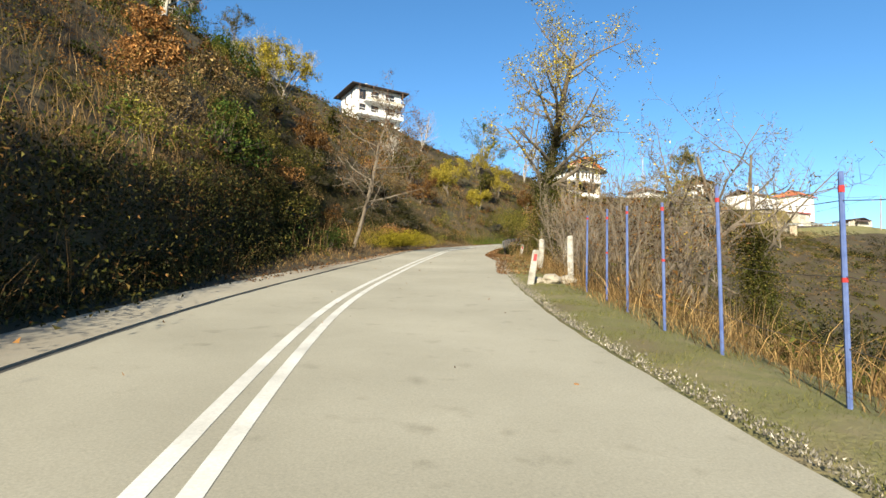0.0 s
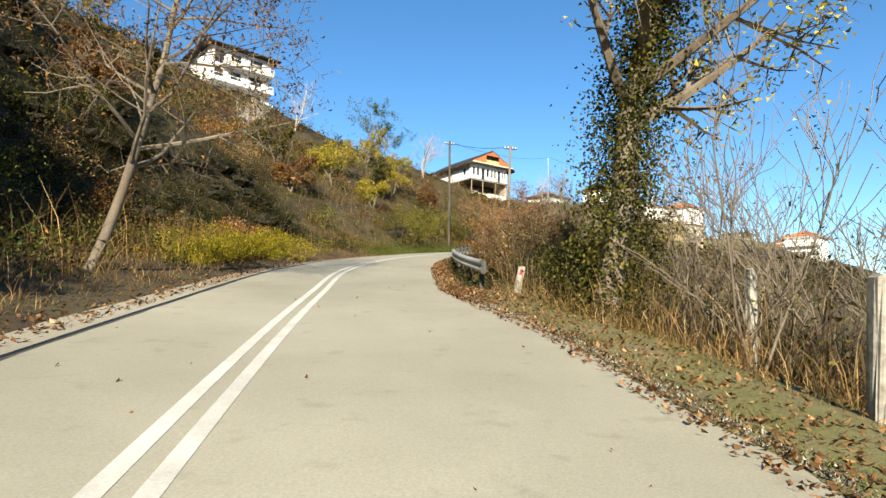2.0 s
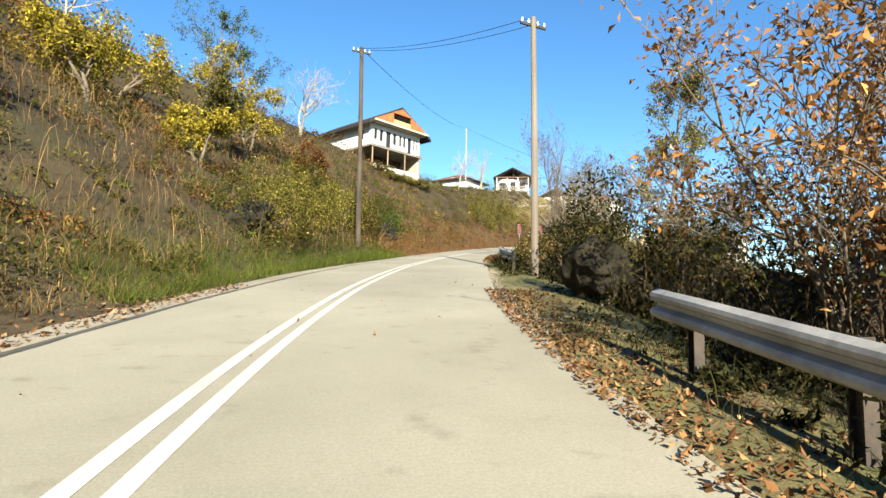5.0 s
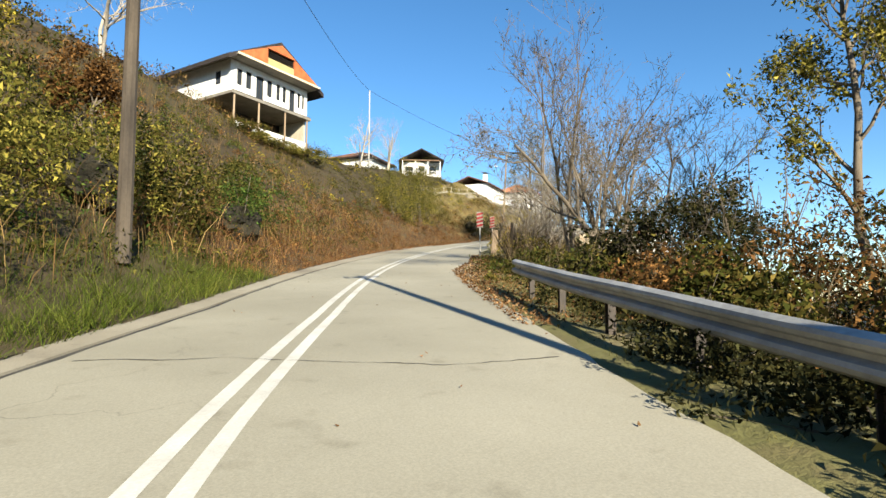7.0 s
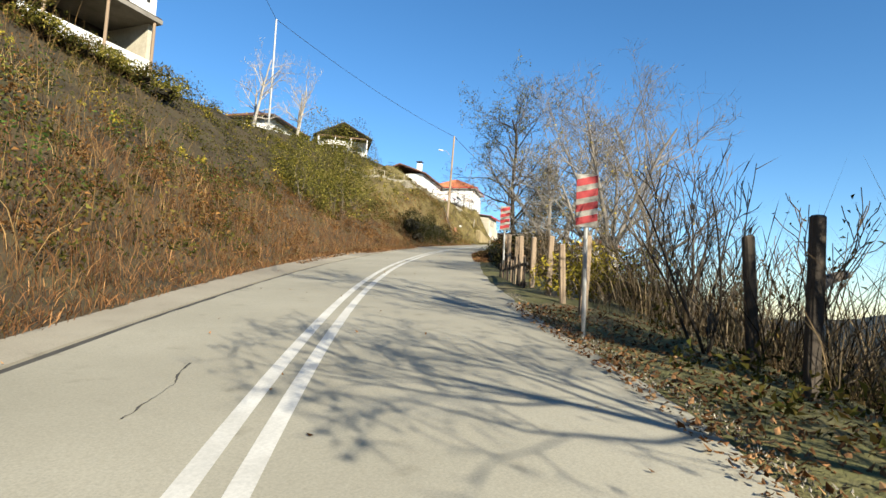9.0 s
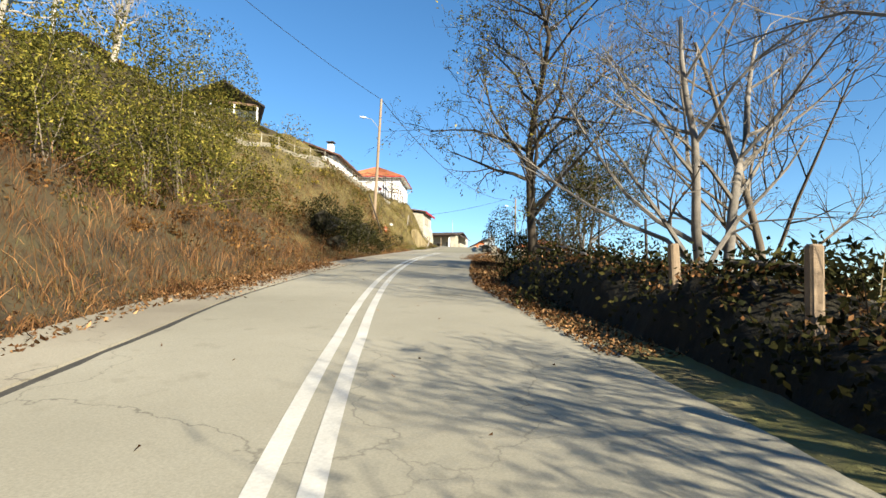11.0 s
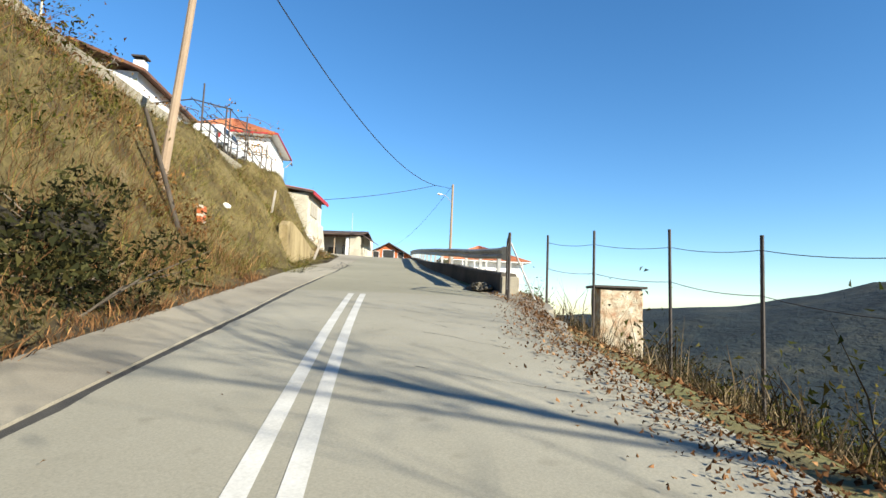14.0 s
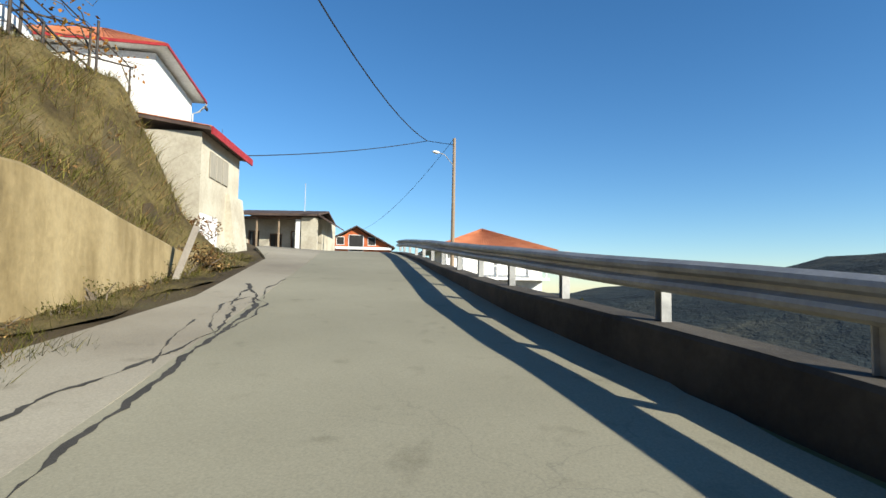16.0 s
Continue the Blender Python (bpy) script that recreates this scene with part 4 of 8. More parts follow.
def annex_grey():
    """Grey rendered annex built into the bank, with a red-edged lean-to roof."""
    e = empty("house", (85.1, 134.3, 18.2), 24.0)
    w, d, h = 4.1, 2.3, 4.15
    room(e, w, d, {}, -1.0, h + 1.0, GREY_PLASTER, win_mat=BROWN_WOOD)
    part("lean_to_roof", solid([(-0.25, -0.35, h - 0.02), (-0.25, d + 1.6, h + 0.62), (-0.25, d + 1.6, h + 0.72), (-0.25, -0.35, h + 0.08)], (w + 0.6, 0, 0)), DARK_TILE, e)
    part("roof_tiles", tile_slope((-0.2, -0.3, h + 0.12), (w + 0.3, -0.3, h + 0.12), (w + 0.3, d + 1.6, h + 0.76), (-0.2, d + 1.6, h + 0.76)), TILE, e)
    part("fascia", box(-0.25, -0.41, h - 0.14, w + 0.35, -0.355, h + 0.1), RED_PAINT, e, "red painted fascia")
    part("wall", box(0.0, d + 0.02, h - 2.2, w, d + 1.5, h + 0.0), GREY_PLASTER, e)
    part("ridge_board", box(0.6, d + 1.62, h + 0.5, w + 0.3, d + 1.7, h + 0.95), RED_PAINT, e, "red painted roof board")
    part("plaster_patch", box(0.1, -0.012, 0.0, 1.75, -0.001, 1.6), WHITEWASH, e, "whitewashed patch on the grey wall")
    part("buttress", solid([(w - 1.5, -0.55, -0.8), (w + 0.15, -0.55, -0.8), (w + 0.15, 0, -0.8), (w - 1.5, 0, -0.8)], (0, 0.42, 3.4)), GREY_PLASTER, e, "sloping rendered buttress")
    for x in (0.75, 1.4, 2.05):
        part("shutter", box(x, -0.05, 2.85, x + 0.58, -0.003, 3.7, bevel=0.008), PALE_WOOD, e, "grey boarded shutter")
    part("aerial", tube_bm([(w - 0.3, 0.6, h + 0.2), (w - 0.3, 0.6, h + 1.1)], [0.015, 0.01], 5), RUST_IRON, e)
    tagged(e, "grey rendered annex with a red-edged lean-to roof", "outbuilding")


def shed_arcade():
    """Low old building with an open porch of posts under a sagging dark roof."""
    e = empty("house", (103.9, 148.2, 20.0), -70.0)
    w, d = 5.7, 5.0
    room(e, w, d, {"front": [(0.5, 0.2, 1.3, 2.0, True), (2.0, 0.8, 2.9, 1.8, True), (3.5, 0.1, 4.4, 2.0, True), (4.7, 0.8, 5.3, 1.8, True)], "left": [(2, 0.8, 3.2, 1.9, True)]}, -0.6, 2.9, GREY_PLASTER, win_mat=BROWN_WOOD)
    for x, t in ((0.1, 0.12), (1.5, 0.1), (3.0, 0.1), (4.2, 0.3)):
        part("post", box(x, -1.45, -0.6, x + t, -1.33, 2.05), WHITEWASH if t > 0.11 else WOOD_POLE, e, "porch post")
    part("wall", box(4.6, -1.5, -0.6, 5.7, -1.32, 2.2), GREY_PLASTER, e, "plastered pier at the end of the porch")
    part("beam", box(-0.1, -1.5, 2.06, 4.55, -1.3, 2.24), BROWN_WOOD, e)
    bm = solid([(-0.4, -1.9, 2.25), (-0.4, d * 0.45, 3.0), (-0.4, d + 0.4, 2.3), (-0.4, d + 0.4, 2.42), (-0.4, d * 0.45, 3.14), (-0.4, -1.9, 2.4)], (w + 0.4, 0, 0))
    part("roof", bm, DARK_TILE, e, "sagging dark roof")
    part("awning", solid([(w + 0.02, -1.7, 2.35), (w + 1.0, -1.7, 1.75), (w + 1.0, -1.7, 1.83), (w + 0.02, -1.7, 2.45)], (0, 5.0, 0)), DARK_TILE, e, "dark lean-to awning")
    part("aerial", tube_bm([(4.2, 1, 2.6), (4.2, 1, 5.0)], [0.03, 0.02], 6), STEEL, e)
    tagged(e, "low old plastered building with a posted porch", "outbuilding")


def house_brick_gable():
    e = empty("house", (127.6, 156.4, 20.6), -60.6)
    w, d = 7.8, 9.0
    room(e, w, d, {}, -1.5, 3.2, BRICK)
    for pts in ([(0, 0, 1.7), (2.6, 0, 1.7), (2.6, 0, 2.9), (0.0, 0, 1.75)], [(w, 0, 1.7), (5.2, 0, 1.7), (5.2, 0, 2.9), (w, 0, 1.75)], [(2.6, 0, 2.9), (5.2, 0, 2.9), (3.9, 0, 3.75)], [(2.6, 0, 1.7), (3.0, 0, 1.7), (3.0, 0, 2.9), (2.6, 0, 2.9)], [(4.8, 0, 1.7), (5.2, 0, 1.7), (5.2, 0, 2.9), (4.8, 0, 2.9)]):
        part("gable_wall", solid(pts, (0, 0.2, 0)), BRICK, e)
    for x, x1, z0, z1 in ((1.7, 2.5, 1.75, 2.6), (3.1, 4.7, 1.0, 2.85), (5.3, 6.1, 1.75, 2.6)):
        f = part("window", box(x - 0.06, -0.04, z0 - 0.06, x1 + 0.06, 0.02, z1 + 0.06), WHITE_PAINT, e)
        # solid near-black panel: the opening's inner shade is in its colour
        part("pane", box(x, -0.05, z0, x1, -0.041, z1), DARK, f, "near-black panel for the shade of an unglazed opening")
    part("floor_band", box(-0.2, -0.35, 1.2, w + 0.2, -0.02, 1.5), WHITEWASH, e, "white concrete band")
    gable_roof(e, w, d, 1.7, 2.1, 0.6, DARK_TILE)
    tagged(e, "unfinished brick house with a gabled roof", "house")


def house_veranda():
    """White house below the road with a glazed veranda and a clay hip roof."""
    e = empty("house", (110.6, 135.4, 14.6), -60.6)
    w, d, h = 7.6, 7.6, 5.9
    wins = [(x, 4.3, x + 1.25, 5.35, True) for x in (0.4, 1.9, 3.4, 4.9, 6.2)]
    room(e, w, d, {"front": wins + [(2, 1.2, 3.2, 2.6, True), (6, 1.2, 7.2, 2.6, True)], "right": [(1.0, 4.3, 2.4, 5.3, True), (4, 4.3, 5.4, 5.3, True)], "left": [(1.0, 4.3, 2.4, 5.3, True), (4, 4.3, 5.4, 5.3, True)]}, -3.0, h + 3.0, WHITEWASH, win_mat=WHITE_PAINT)
    part("balcony", box(-0.2, -1.2, 3.6, w + 0.2, -0.01, 3.8), WHITEWASH, e)
    for x in np.linspace(0, w - 0.1, 7):
        part("post", box(x, -1.15, 3.8, x + 0.1, -1.05, h - 0.1), WHITE_PAINT, e)
    part("rail", box(-0.1, -1.16, 4.55, w + 0.1, -1.04, 4.65), WHITE_PAINT, e)
    hip_roof(e, w, d, h, 1.9, 0.95, TILE)
    tagged(e, "white house with a veranda and red clay hip roof", "house")


def far_house(at, turn, w, d, h, roof, label, wall=None):
    e = empty("house", at, turn)
    room(e, w, d, {"front": [(w * 0.15, h * 0.55, w * 0.15 + 1, h * 0.55 + 1.2, True), (w * 0.6, h * 0.55, w * 0.6 + 1.2, h * 0.55 + 1.2, True), (w * 0.15, 0.9, w * 0.15 + 1, 2.1, True), (w * 0.6, 0.9, w * 0.6 + 1.2, 2.1, True)],
                   "left": [(d * 0.4, h * 0.55, d * 0.4 + 1, h * 0.55 + 1.2, True)]}, -4, h + 4, wall or WHITEWASH, win_mat=BROWN_WOOD)
    hip_roof(e, w, d, h, 1.5, 0.7, roof)
    tagged(e, label, "house", "houses far off on the slope")


RAW_CONCRETE = surface("raw_concrete", [(0.3, (0.15, 0.135, 0.11)), (0.7, (0.25, 0.23, 0.195))], 1, 10)
BLACK_ROOF = surface("dark_roof_boards", [(0.3, (0.018, 0.015, 0.014)), (0.7, (0.045, 0.036, 0.032))], 1.2, 10, 0.85)
STRAW_TRIM = surface("pale_trim", [(0.3, (0.55, 0.45, 0.30)), (0.7, (0.68, 0.58, 0.42))], 1, 10)
OCHRE = surface("ochre_plaster", [(0.3, (0.32, 0.27, 0.12)), (0.7, (0.42, 0.36, 0.18))], 1, 10)
BROWN_WOOD = surface("brown_wood", [(0.3, (0.10, 0.06, 0.04)), (0.7, (0.20, 0.12, 0.08))], 3, 20, stretch=(1, 1, 0.2))
TILE_OLD = surface("old_tile", [(0.3, (0.09, 0.045, 0.03)), (0.7, (0.20, 0.095, 0.06))], 1.2, 10)
PALE_WOOD = surface("grey_boards", [(0.3, (0.22, 0.20, 0.16)), (0.7, (0.36, 0.33, 0.27))], 3, 20, stretch=(8, 8, 0.3))
house_gable_brick()
house_balconies()
house_pavilion()
house_chimney()
house_red_roof()
annex_grey()
shed_arcade()
house_brick_gable()
house_veranda()
far_house((-44.0, 66, 32.6), 25, 9, 7, 5.2, DARK_TILE, "old grey house with dark eaves above the trees", GREY_PLASTER)
far_house((47, 129, 23.0), 32, 6, 6, 3.0, TILE_OLD, "small house with an old clay roof")

# ---------------------------------------------------------------- things along the road
def spot(s, d, h=0.0):
    p = at_road(s, d, h)
    return tuple(float(v) for v in p)


def footing(s, d):
    p = on_bank(np.array([float(s)]), np.array([float(d)]))[0]
    return tuple(float(v) for v in p)


def extrude_along(pts, profile, ups=None):
    """A closed cross-section (out, up) swept along points; out is to the right of the way."""
    pts = np.asarray(pts, float)
    tan = np.gradient(pts, axis=0)
    side = np.stack([tan[:, 1], -tan[:, 0], 0 * tan[:, 0]], -1)
    side /= np.linalg.norm(side, axis=1)[:, None]
    k = len(profile)
    v = np.stack([pts + side * o + np.array([0, 0, u]) for o, u in profile], 1)
    bm = bmesh.new()
    vv = [[bm.verts.new(p) for p in row] for row in v]
    for a, b in zip(vv, vv[1:]):
        for i in range(k):
            j = (i + 1) % k
            bm.faces.new((a[i], a[j], b[j], b[i]))
    bm.faces.new(vv[0])
    bm.faces.new(vv[-1][::-1])
    bmesh.ops.recalc_face_normals(bm, faces=bm.faces[:])
    return bm


W_FACE = [(0.0, -0.155), (-0.07, -0.12), (-0.083, -0.085), (-0.07, -0.05), (0.0, -0.02), (0.0, 0.02), (-0.07, 0.05), (-0.083, 0.085), (-0.07, 0.12), (0.0, 0.155)]
W_BEAM = W_FACE + [(o + 0.012, u) for o, u in W_FACE[::-1]]


def guardrail(s0, s1, off, mid, label, foot=-0.6, step=2.0, cap_start=True, first=0.35, posts=None):
    rise = mid if callable(mid) else (lambda s: mid + 0.0 * np.asarray(s, float))
    e = empty("guardrail", spot(s0, float(off(s0))))
    inv = e.matrix_world.inverted()
    ss = np.arange(s0, s1 + 0.01, 0.5)
    pts = at_road(ss, off(ss), rise(ss))
    pts[:, 2] += 0.012 * ripple(ss, ss * 0, 2.0)
    bm = extrude_along(pts, W_BEAM)
    bm.transform(inv)
    part("beam", bm, STEEL, e)
    if cap_start:
        # fishtail end: the two ribs flatten and flare into a rounded plate
        h0 = Vector(at_road(s0, float(off(s0)), rise(s0)))
        t = (Vector(at_road(s0 + 0.3, float(off(s0 + 0.3)), rise(s0))) - h0).normalized()
        n = Vector((t.y, -t.x, 0))
        bm = bmesh.new()
        rows = []
        for w in np.linspace(0, 1, 12):
            flat = 1 - fade(w, 0.0, 0.6)
            tall = 1 + 0.2 * fade(w, 0.05, 0.6)
            tall *= math.sqrt(max(1 - (max(w - 0.8, 0) / 0.215) ** 2, 0.02))
            rows.append([bm.verts.new(h0 + t * (0.08 - 0.56 * w) + n * (o * flat - 0.05 * (1 - flat) + 0.1 * w * w - 0.006) + Vector((0, 0, u * tall))) for o, u in W_FACE])
        for a, b in zip(rows, rows[1:]):
            for i in range(len(W_FACE) - 1):
                bm.faces.new((a[i], a[i + 1], b[i + 1], b[i]))
        bmesh.ops.solidify(bm, geom=bm.faces[:], thickness=0.012)
        bm.transform(inv)
        part("end_shoe", bm, STEEL, e, "flared steel fishtail end")
    for s in np.arange(s0 + first, s1, step):
        p = Vector(spot(s, float(off(s)) + 0.09))
        bm = bmesh.new()
        up = float(rise(s)) + 0.14
        box(-0.05, -0.06, foot, 0.05, -0.045, up, bm)
        box(-0.05, 0.045, foot, 0.05, 0.06, up, bm)
        box(-0.006, -0.045, foot, 0.006, 0.045, up, bm)
        bm.transform(inv @ Matrix.Translation(p) @ pose(0, 0, 0, 0, 0, heading(s)))
        part("post", bm, posts or STEEL, e)
    return tagged(e, label, "guardrail", "roadside guardrails")


# near-black posts stand in for the shade and brush that hide them
guardrail(33.4, 54.5, lambda s: np.interp(s, [32, 37, 44, 55], [2.75, 2.62, 2.6, 2.9]), 0.62, "weathered steel guardrail half buried in brush", posts=RUST_IRON)
guardrail(68.8, 80.4, lambda s: np.interp(s, [68, 74, 82], [3.15, 2.95, 2.75]), 0.58, "grey steel guardrail shaded by brush", posts=RUST_IRON)


def wall_off(s):
    return np.interp(s, [148.4, 150, 152, 154.4, 155.7, 158.7, 165.8, 176, 186], [3.4, 3.3, 3.08, 2.85, 2.62, 2.3, 2.05, 2.0, 2.2])


# low concrete parapet with a rail on top, on the valley side
ws = np.arange(148.4, 180, 0.5)
wpts = at_road(ws, wall_off(ws), np.interp(ws, [148.4, 152, 155.6, 157.5, 161, 167, 180], [0.11, 0.03, 0.01, -0.05, -0.17, -0.3, -0.4]))
# near-black colour stands in for the shade on the road face
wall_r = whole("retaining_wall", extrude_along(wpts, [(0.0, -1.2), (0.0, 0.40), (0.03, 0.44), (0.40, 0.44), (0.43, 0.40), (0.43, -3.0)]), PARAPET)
tagged(wall_r, "low concrete parapet along the road edge, near-black for its shade", "low wall", kind="structure")
guardrail(149.1, 178.5, lambda s: wall_off(s) + 0.2, lambda s: np.interp(s, [149, 152, 155, 157.5, 161, 167, 178], [1.08, 0.95, 0.89, 0.845, 0.76, 0.6, 0.45]), "steel guardrail on posts along the parapet", foot=0.1, first=0.65)
# end kept in paler concrete than the run, for its sunlit side
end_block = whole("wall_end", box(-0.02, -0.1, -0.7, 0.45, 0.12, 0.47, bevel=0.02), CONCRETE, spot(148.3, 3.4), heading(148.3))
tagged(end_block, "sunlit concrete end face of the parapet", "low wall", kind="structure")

# retaining wall at the foot of the bank
rs = np.arange(156.8, 164.7, 0.4)
rpts = at_road(rs, wall_foot(rs), 0)
top = wall_top(rs)
bm = bmesh.new()
cols = []
for p, t, s in zip(rpts, top, rs):
    n = Vector((math.cos(radians(heading(s))), math.sin(radians(heading(s))), 0))
    cols.append([bm.verts.new(Vector(p) + n * o + Vector((0, 0, u))) for o, u in ((0.06, -0.5), (0.0, t - 0.04), (-0.04, t), (-0.34, t), (-0.36, -0.5))])
for a, b in zip(cols, cols[1:]):
    for i in range(5):
        j = (i + 1) % 5
        bm.faces.new((a[i], a[j], b[j], b[i]))
bm.faces.new(cols[0])
bm.faces.new(cols[-1][::-1])
bmesh.ops.recalc_face_normals(bm, faces=bm.faces[:])
WALL_STAIN = surface("stained_wall", [(0.3, (0.075, 0.055, 0.026)), (0.42, (0.20, 0.15, 0.07)), (0.58, (0.29, 0.225, 0.115)), (0.8, (0.36, 0.29, 0.16))], 1.4, 8, 0.9, 0.5, 14, stretch=(1.0, 1.0, 0.28))
tagged(whole("retaining_wall", bm, WALL_STAIN), "ochre-stained concrete retaining wall under the bank", "retaining wall", kind="structure")


# ---------------------------------------------------------------- fence posts
def slim_post(name, base, height, r, mat, lean=(0, 0), label="", category="post", group="", bands=()):
    e = empty(name, base)
    x, y = lean
    part("shaft", tube_bm([(0, 0, -0.4), (x * 0.5, y * 0.5, height * 0.5), (x, y, height)], [r, r, r * 0.92], 7), mat, e)
    for z0, z1 in bands:
        k0, k1 = z0 / height, z1 / height
        part("band", tube_bm([(x * k0, y * k0, z0), (x * k1, y * k1, z1)], [r * 1.12] * 2, 7), RED_PAINT, e, "red painted band")
    return tagged(e, label, category, group)


BLUE_ROW = [(-1.6, 3.8), (0.4, 3.85), (2.4, 3.85), (4.41, 3.89), (6.47, 3.99), (8.35, 4.12), (10.5, 4.28), (12.6, 4.45), (14.5, 4.4)]
for i, (s, d) in enumerate(BLUE_ROW):
    b = footing(s, d)
    slim_post("fence_post", b, 2.0 + 0.06 * math.sin(i * 2.1), 0.024, BLUE_PAINT, (0.03 * math.sin(i), 0.03 * math.cos(i * 1.7)), "slim blue-painted fence post with red bands", "fence post", "blue fence posts", ((1.82, 1.88), (1.05, 1.09)) if i % 2 else ((1.85, 1.9),))


def strand(name, a, b, sag, r, mat, label, category, group=""):
    a, b = Vector(a), Vector(b)
    n = 14
    pts = [a.lerp(b, i / n) - Vector((0, 0, sag * 4 * (i / n) * (1 - i / n))) for i in range(n + 1)]
    pts = [tuple(p) for p in pts]
    return tagged(whole(name, tube_bm(pts, [r] * (n + 1), 5), mat), label, category, group)


for h in (0.5, 1.1, 1.75):
    for (s0, d0), (s1, d1) in zip(BLUE_ROW, BLUE_ROW[1:]):
        a, b = Vector(footing(s0, d0)) + Vector((0, 0, h)), Vector(footing(s1, d1)) + Vector((0, 0, h))
        strand("fence_wire", a, b, 0.03, 0.004, RUST_IRON, "thin rusty fence wire between blue posts", "fence wire", "wires of the blue fence")


DULL_WHITE = surface("chipped_white", [(0.3, (0.17, 0.155, 0.125)), (0.6, (0.33, 0.31, 0.27))], 5, 20, 0.85, 0.4, 30)


def marker_post(s, d, lean, height=0.95):
    e = empty("marker_post", footing(s, d), heading(s))
    bm = bmesh.new()
    box(-0.09, -0.06, -0.3, 0.09, 0.06, height, bm, bevel=0.025)
    bm.transform(pose(0, 0, 0, 0, lean, 0))
    part("body", bm, DULL_WHITE, e)
    bm = box(-0.045, -0.068, height * 0.68, 0.045, -0.061, height * 0.88)
    bm.transform(pose(0, 0, 0, 0, lean, 0))
    part("reflector", bm, RED_PAINT, e, "red reflector")
    tagged(e, "leaning white concrete marker post with a red reflector", "marker post", "road marker posts")


marker_post(15.5, 3.1, 9)
marker_post(33.7, 3.7, 11, 0.72)


def rough_post(s, d, height, w, mat, lean, label, group="old fence posts"):
    e = empty("fence_post", footing(s, d), heading(s) + 13 * math.sin(s))
    bm = bmesh.new()
    box(-w / 2, -w / 2, -0.4, w / 2, w / 2, height, bm, bevel=w * 0.18)
    bmesh.ops.subdivide_edges(bm, edges=bm.edges[:], cuts=2)
    for v in bm.verts:
        v.co += Vector((noise.noise(v.co * 3 + Vector((s, d, 0))), noise.noise(v.co * 3 + Vector((d, s, 5))), noise.noise(v.co * 2))) * w * 0.16
    bm.transform(pose(0, 0, 0, lean[0], lean[1], 0))
    part("shaft", bm, mat, e)
    tagged(e, label, "fence post", group)


rough_post(23.4, 4.2, 1.2, 0.2, DULL_WHITE, (2, 3), "weathered pale concrete post beside the verge")
rough_post(17.2, 4.45, 1.45, 0.17, DULL_WHITE, (0, -1), "weathered pale concrete post beside the fence")
rough_post(27.0, 5.6, 1.5, 0.13, DULL_WHITE, (1, 2), "weathered pale concrete post beside the verge")


def boulder(s, d, r, label):
    bm = bmesh.new()
    bmesh.ops.create_icosphere(bm, subdivisions=3, radius=r)
    for v in bm.verts:
        n = noise.noise(v.co * (1.6 / r) + Vector((s, d, 1))) * 0.35 + noise.noise(v.co * (4 / r)) * 0.1
        v.co = Vector((v.co.x * 1.3, v.co.y, v.co.z * 0.75)) * (1 + n)
    f = footing(s, d)
    tagged(whole("boulder", bm, STONE, (f[0], f[1], f[2] + r * 0.35), s * 40), label, "boulder", "pale boulders")


STONE = surface("pale_stone", [(0.3, (0.20, 0.175, 0.13)), (0.7, (0.34, 0.30, 0.235))], 2, 12, 0.9, 0.5, 18)
boulder(15.9, 3.7, 0.26, "pale rounded boulder in the grass")
boulder(16.3, 4.2, 0.24, "pale rounded boulder in the grass")
boulder(16.0, 3.35, 0.16, "small pale stone in the grass")

# dark timber posts of the orchard fence
DARK_WOOD = surface("dark_timber", [(0.3, (0.035, 0.028, 0.022)), (0.7, (0.10, 0.08, 0.06))], 3, 20, 0.9, 0.5, 30, stretch=(1, 1, 0.2))
for s, d, h, lean in ((92.3, 4.15, 1.75, (1, 2)), (93.6, 4.45, 1.6, (0, -2)), (96.8, 3.45, 1.4, (0, 3)), (98.6, 3.6, 1.2, (1, -2)), (99.9, 3.6, 1.35, (0, 2)), (101.6, 3.55, 1.3, (0, 1)), (103.6, 3.6, 1.3, (0, -2)), (105.8, 3.7, 1.25, (1, 2)), (108.2, 3.7, 1.3, (0, 0)), (110.6, 3.8, 1.3, (0, 2)), (113.2, 3.9, 1.25, (0, -2)), (90.9, 4.6, 1.0, (0, 2))):
    rough_post(s, d, h, 0.12, DARK_WOOD if s < 96 else WOOD_POLE, lean, "weathered timber fence post beside the road", "timber fence posts")
bm = tube_bm([(0, 0, 0), (1.1, 0.1, 0.16), (2.0, 0.05, 0.28)], [0.06, 0.065, 0.06], 7)
f = footing(92.4, 4.3)
tagged(whole("fence_rail", bm, DARK_WOOD, (f[0], f[1], f[2] + 1.05), heading(92) + 40), "loose timber rail across the fence posts", "fence rail")


pk = empty("picket_fence", spot(101.2, 3.3, -0.15), heading(102) + 3)
for k in range(16):
    hgt = 0.95 + 0.12 * math.sin(k * 2.7)
    bm = box(-0.012, k * 0.22, -0.3, 0.012, k * 0.22 + 0.11, hgt, bevel=0.004)
    bm.transform(pose(0, 0, 0, 0, 2.0 * math.sin(k * 1.9), 0))
    part("slat", bm, WOOD_POLE if k % 3 else DARK_WOOD, pk)
for z in (0.25, 0.75):
    part("rail", box(0.014, -0.1, z, 0.05, 3.6, z + 0.07), DARK_WOOD, pk)
tagged(pk, "weathered grey picket fence beside the road", "fence")


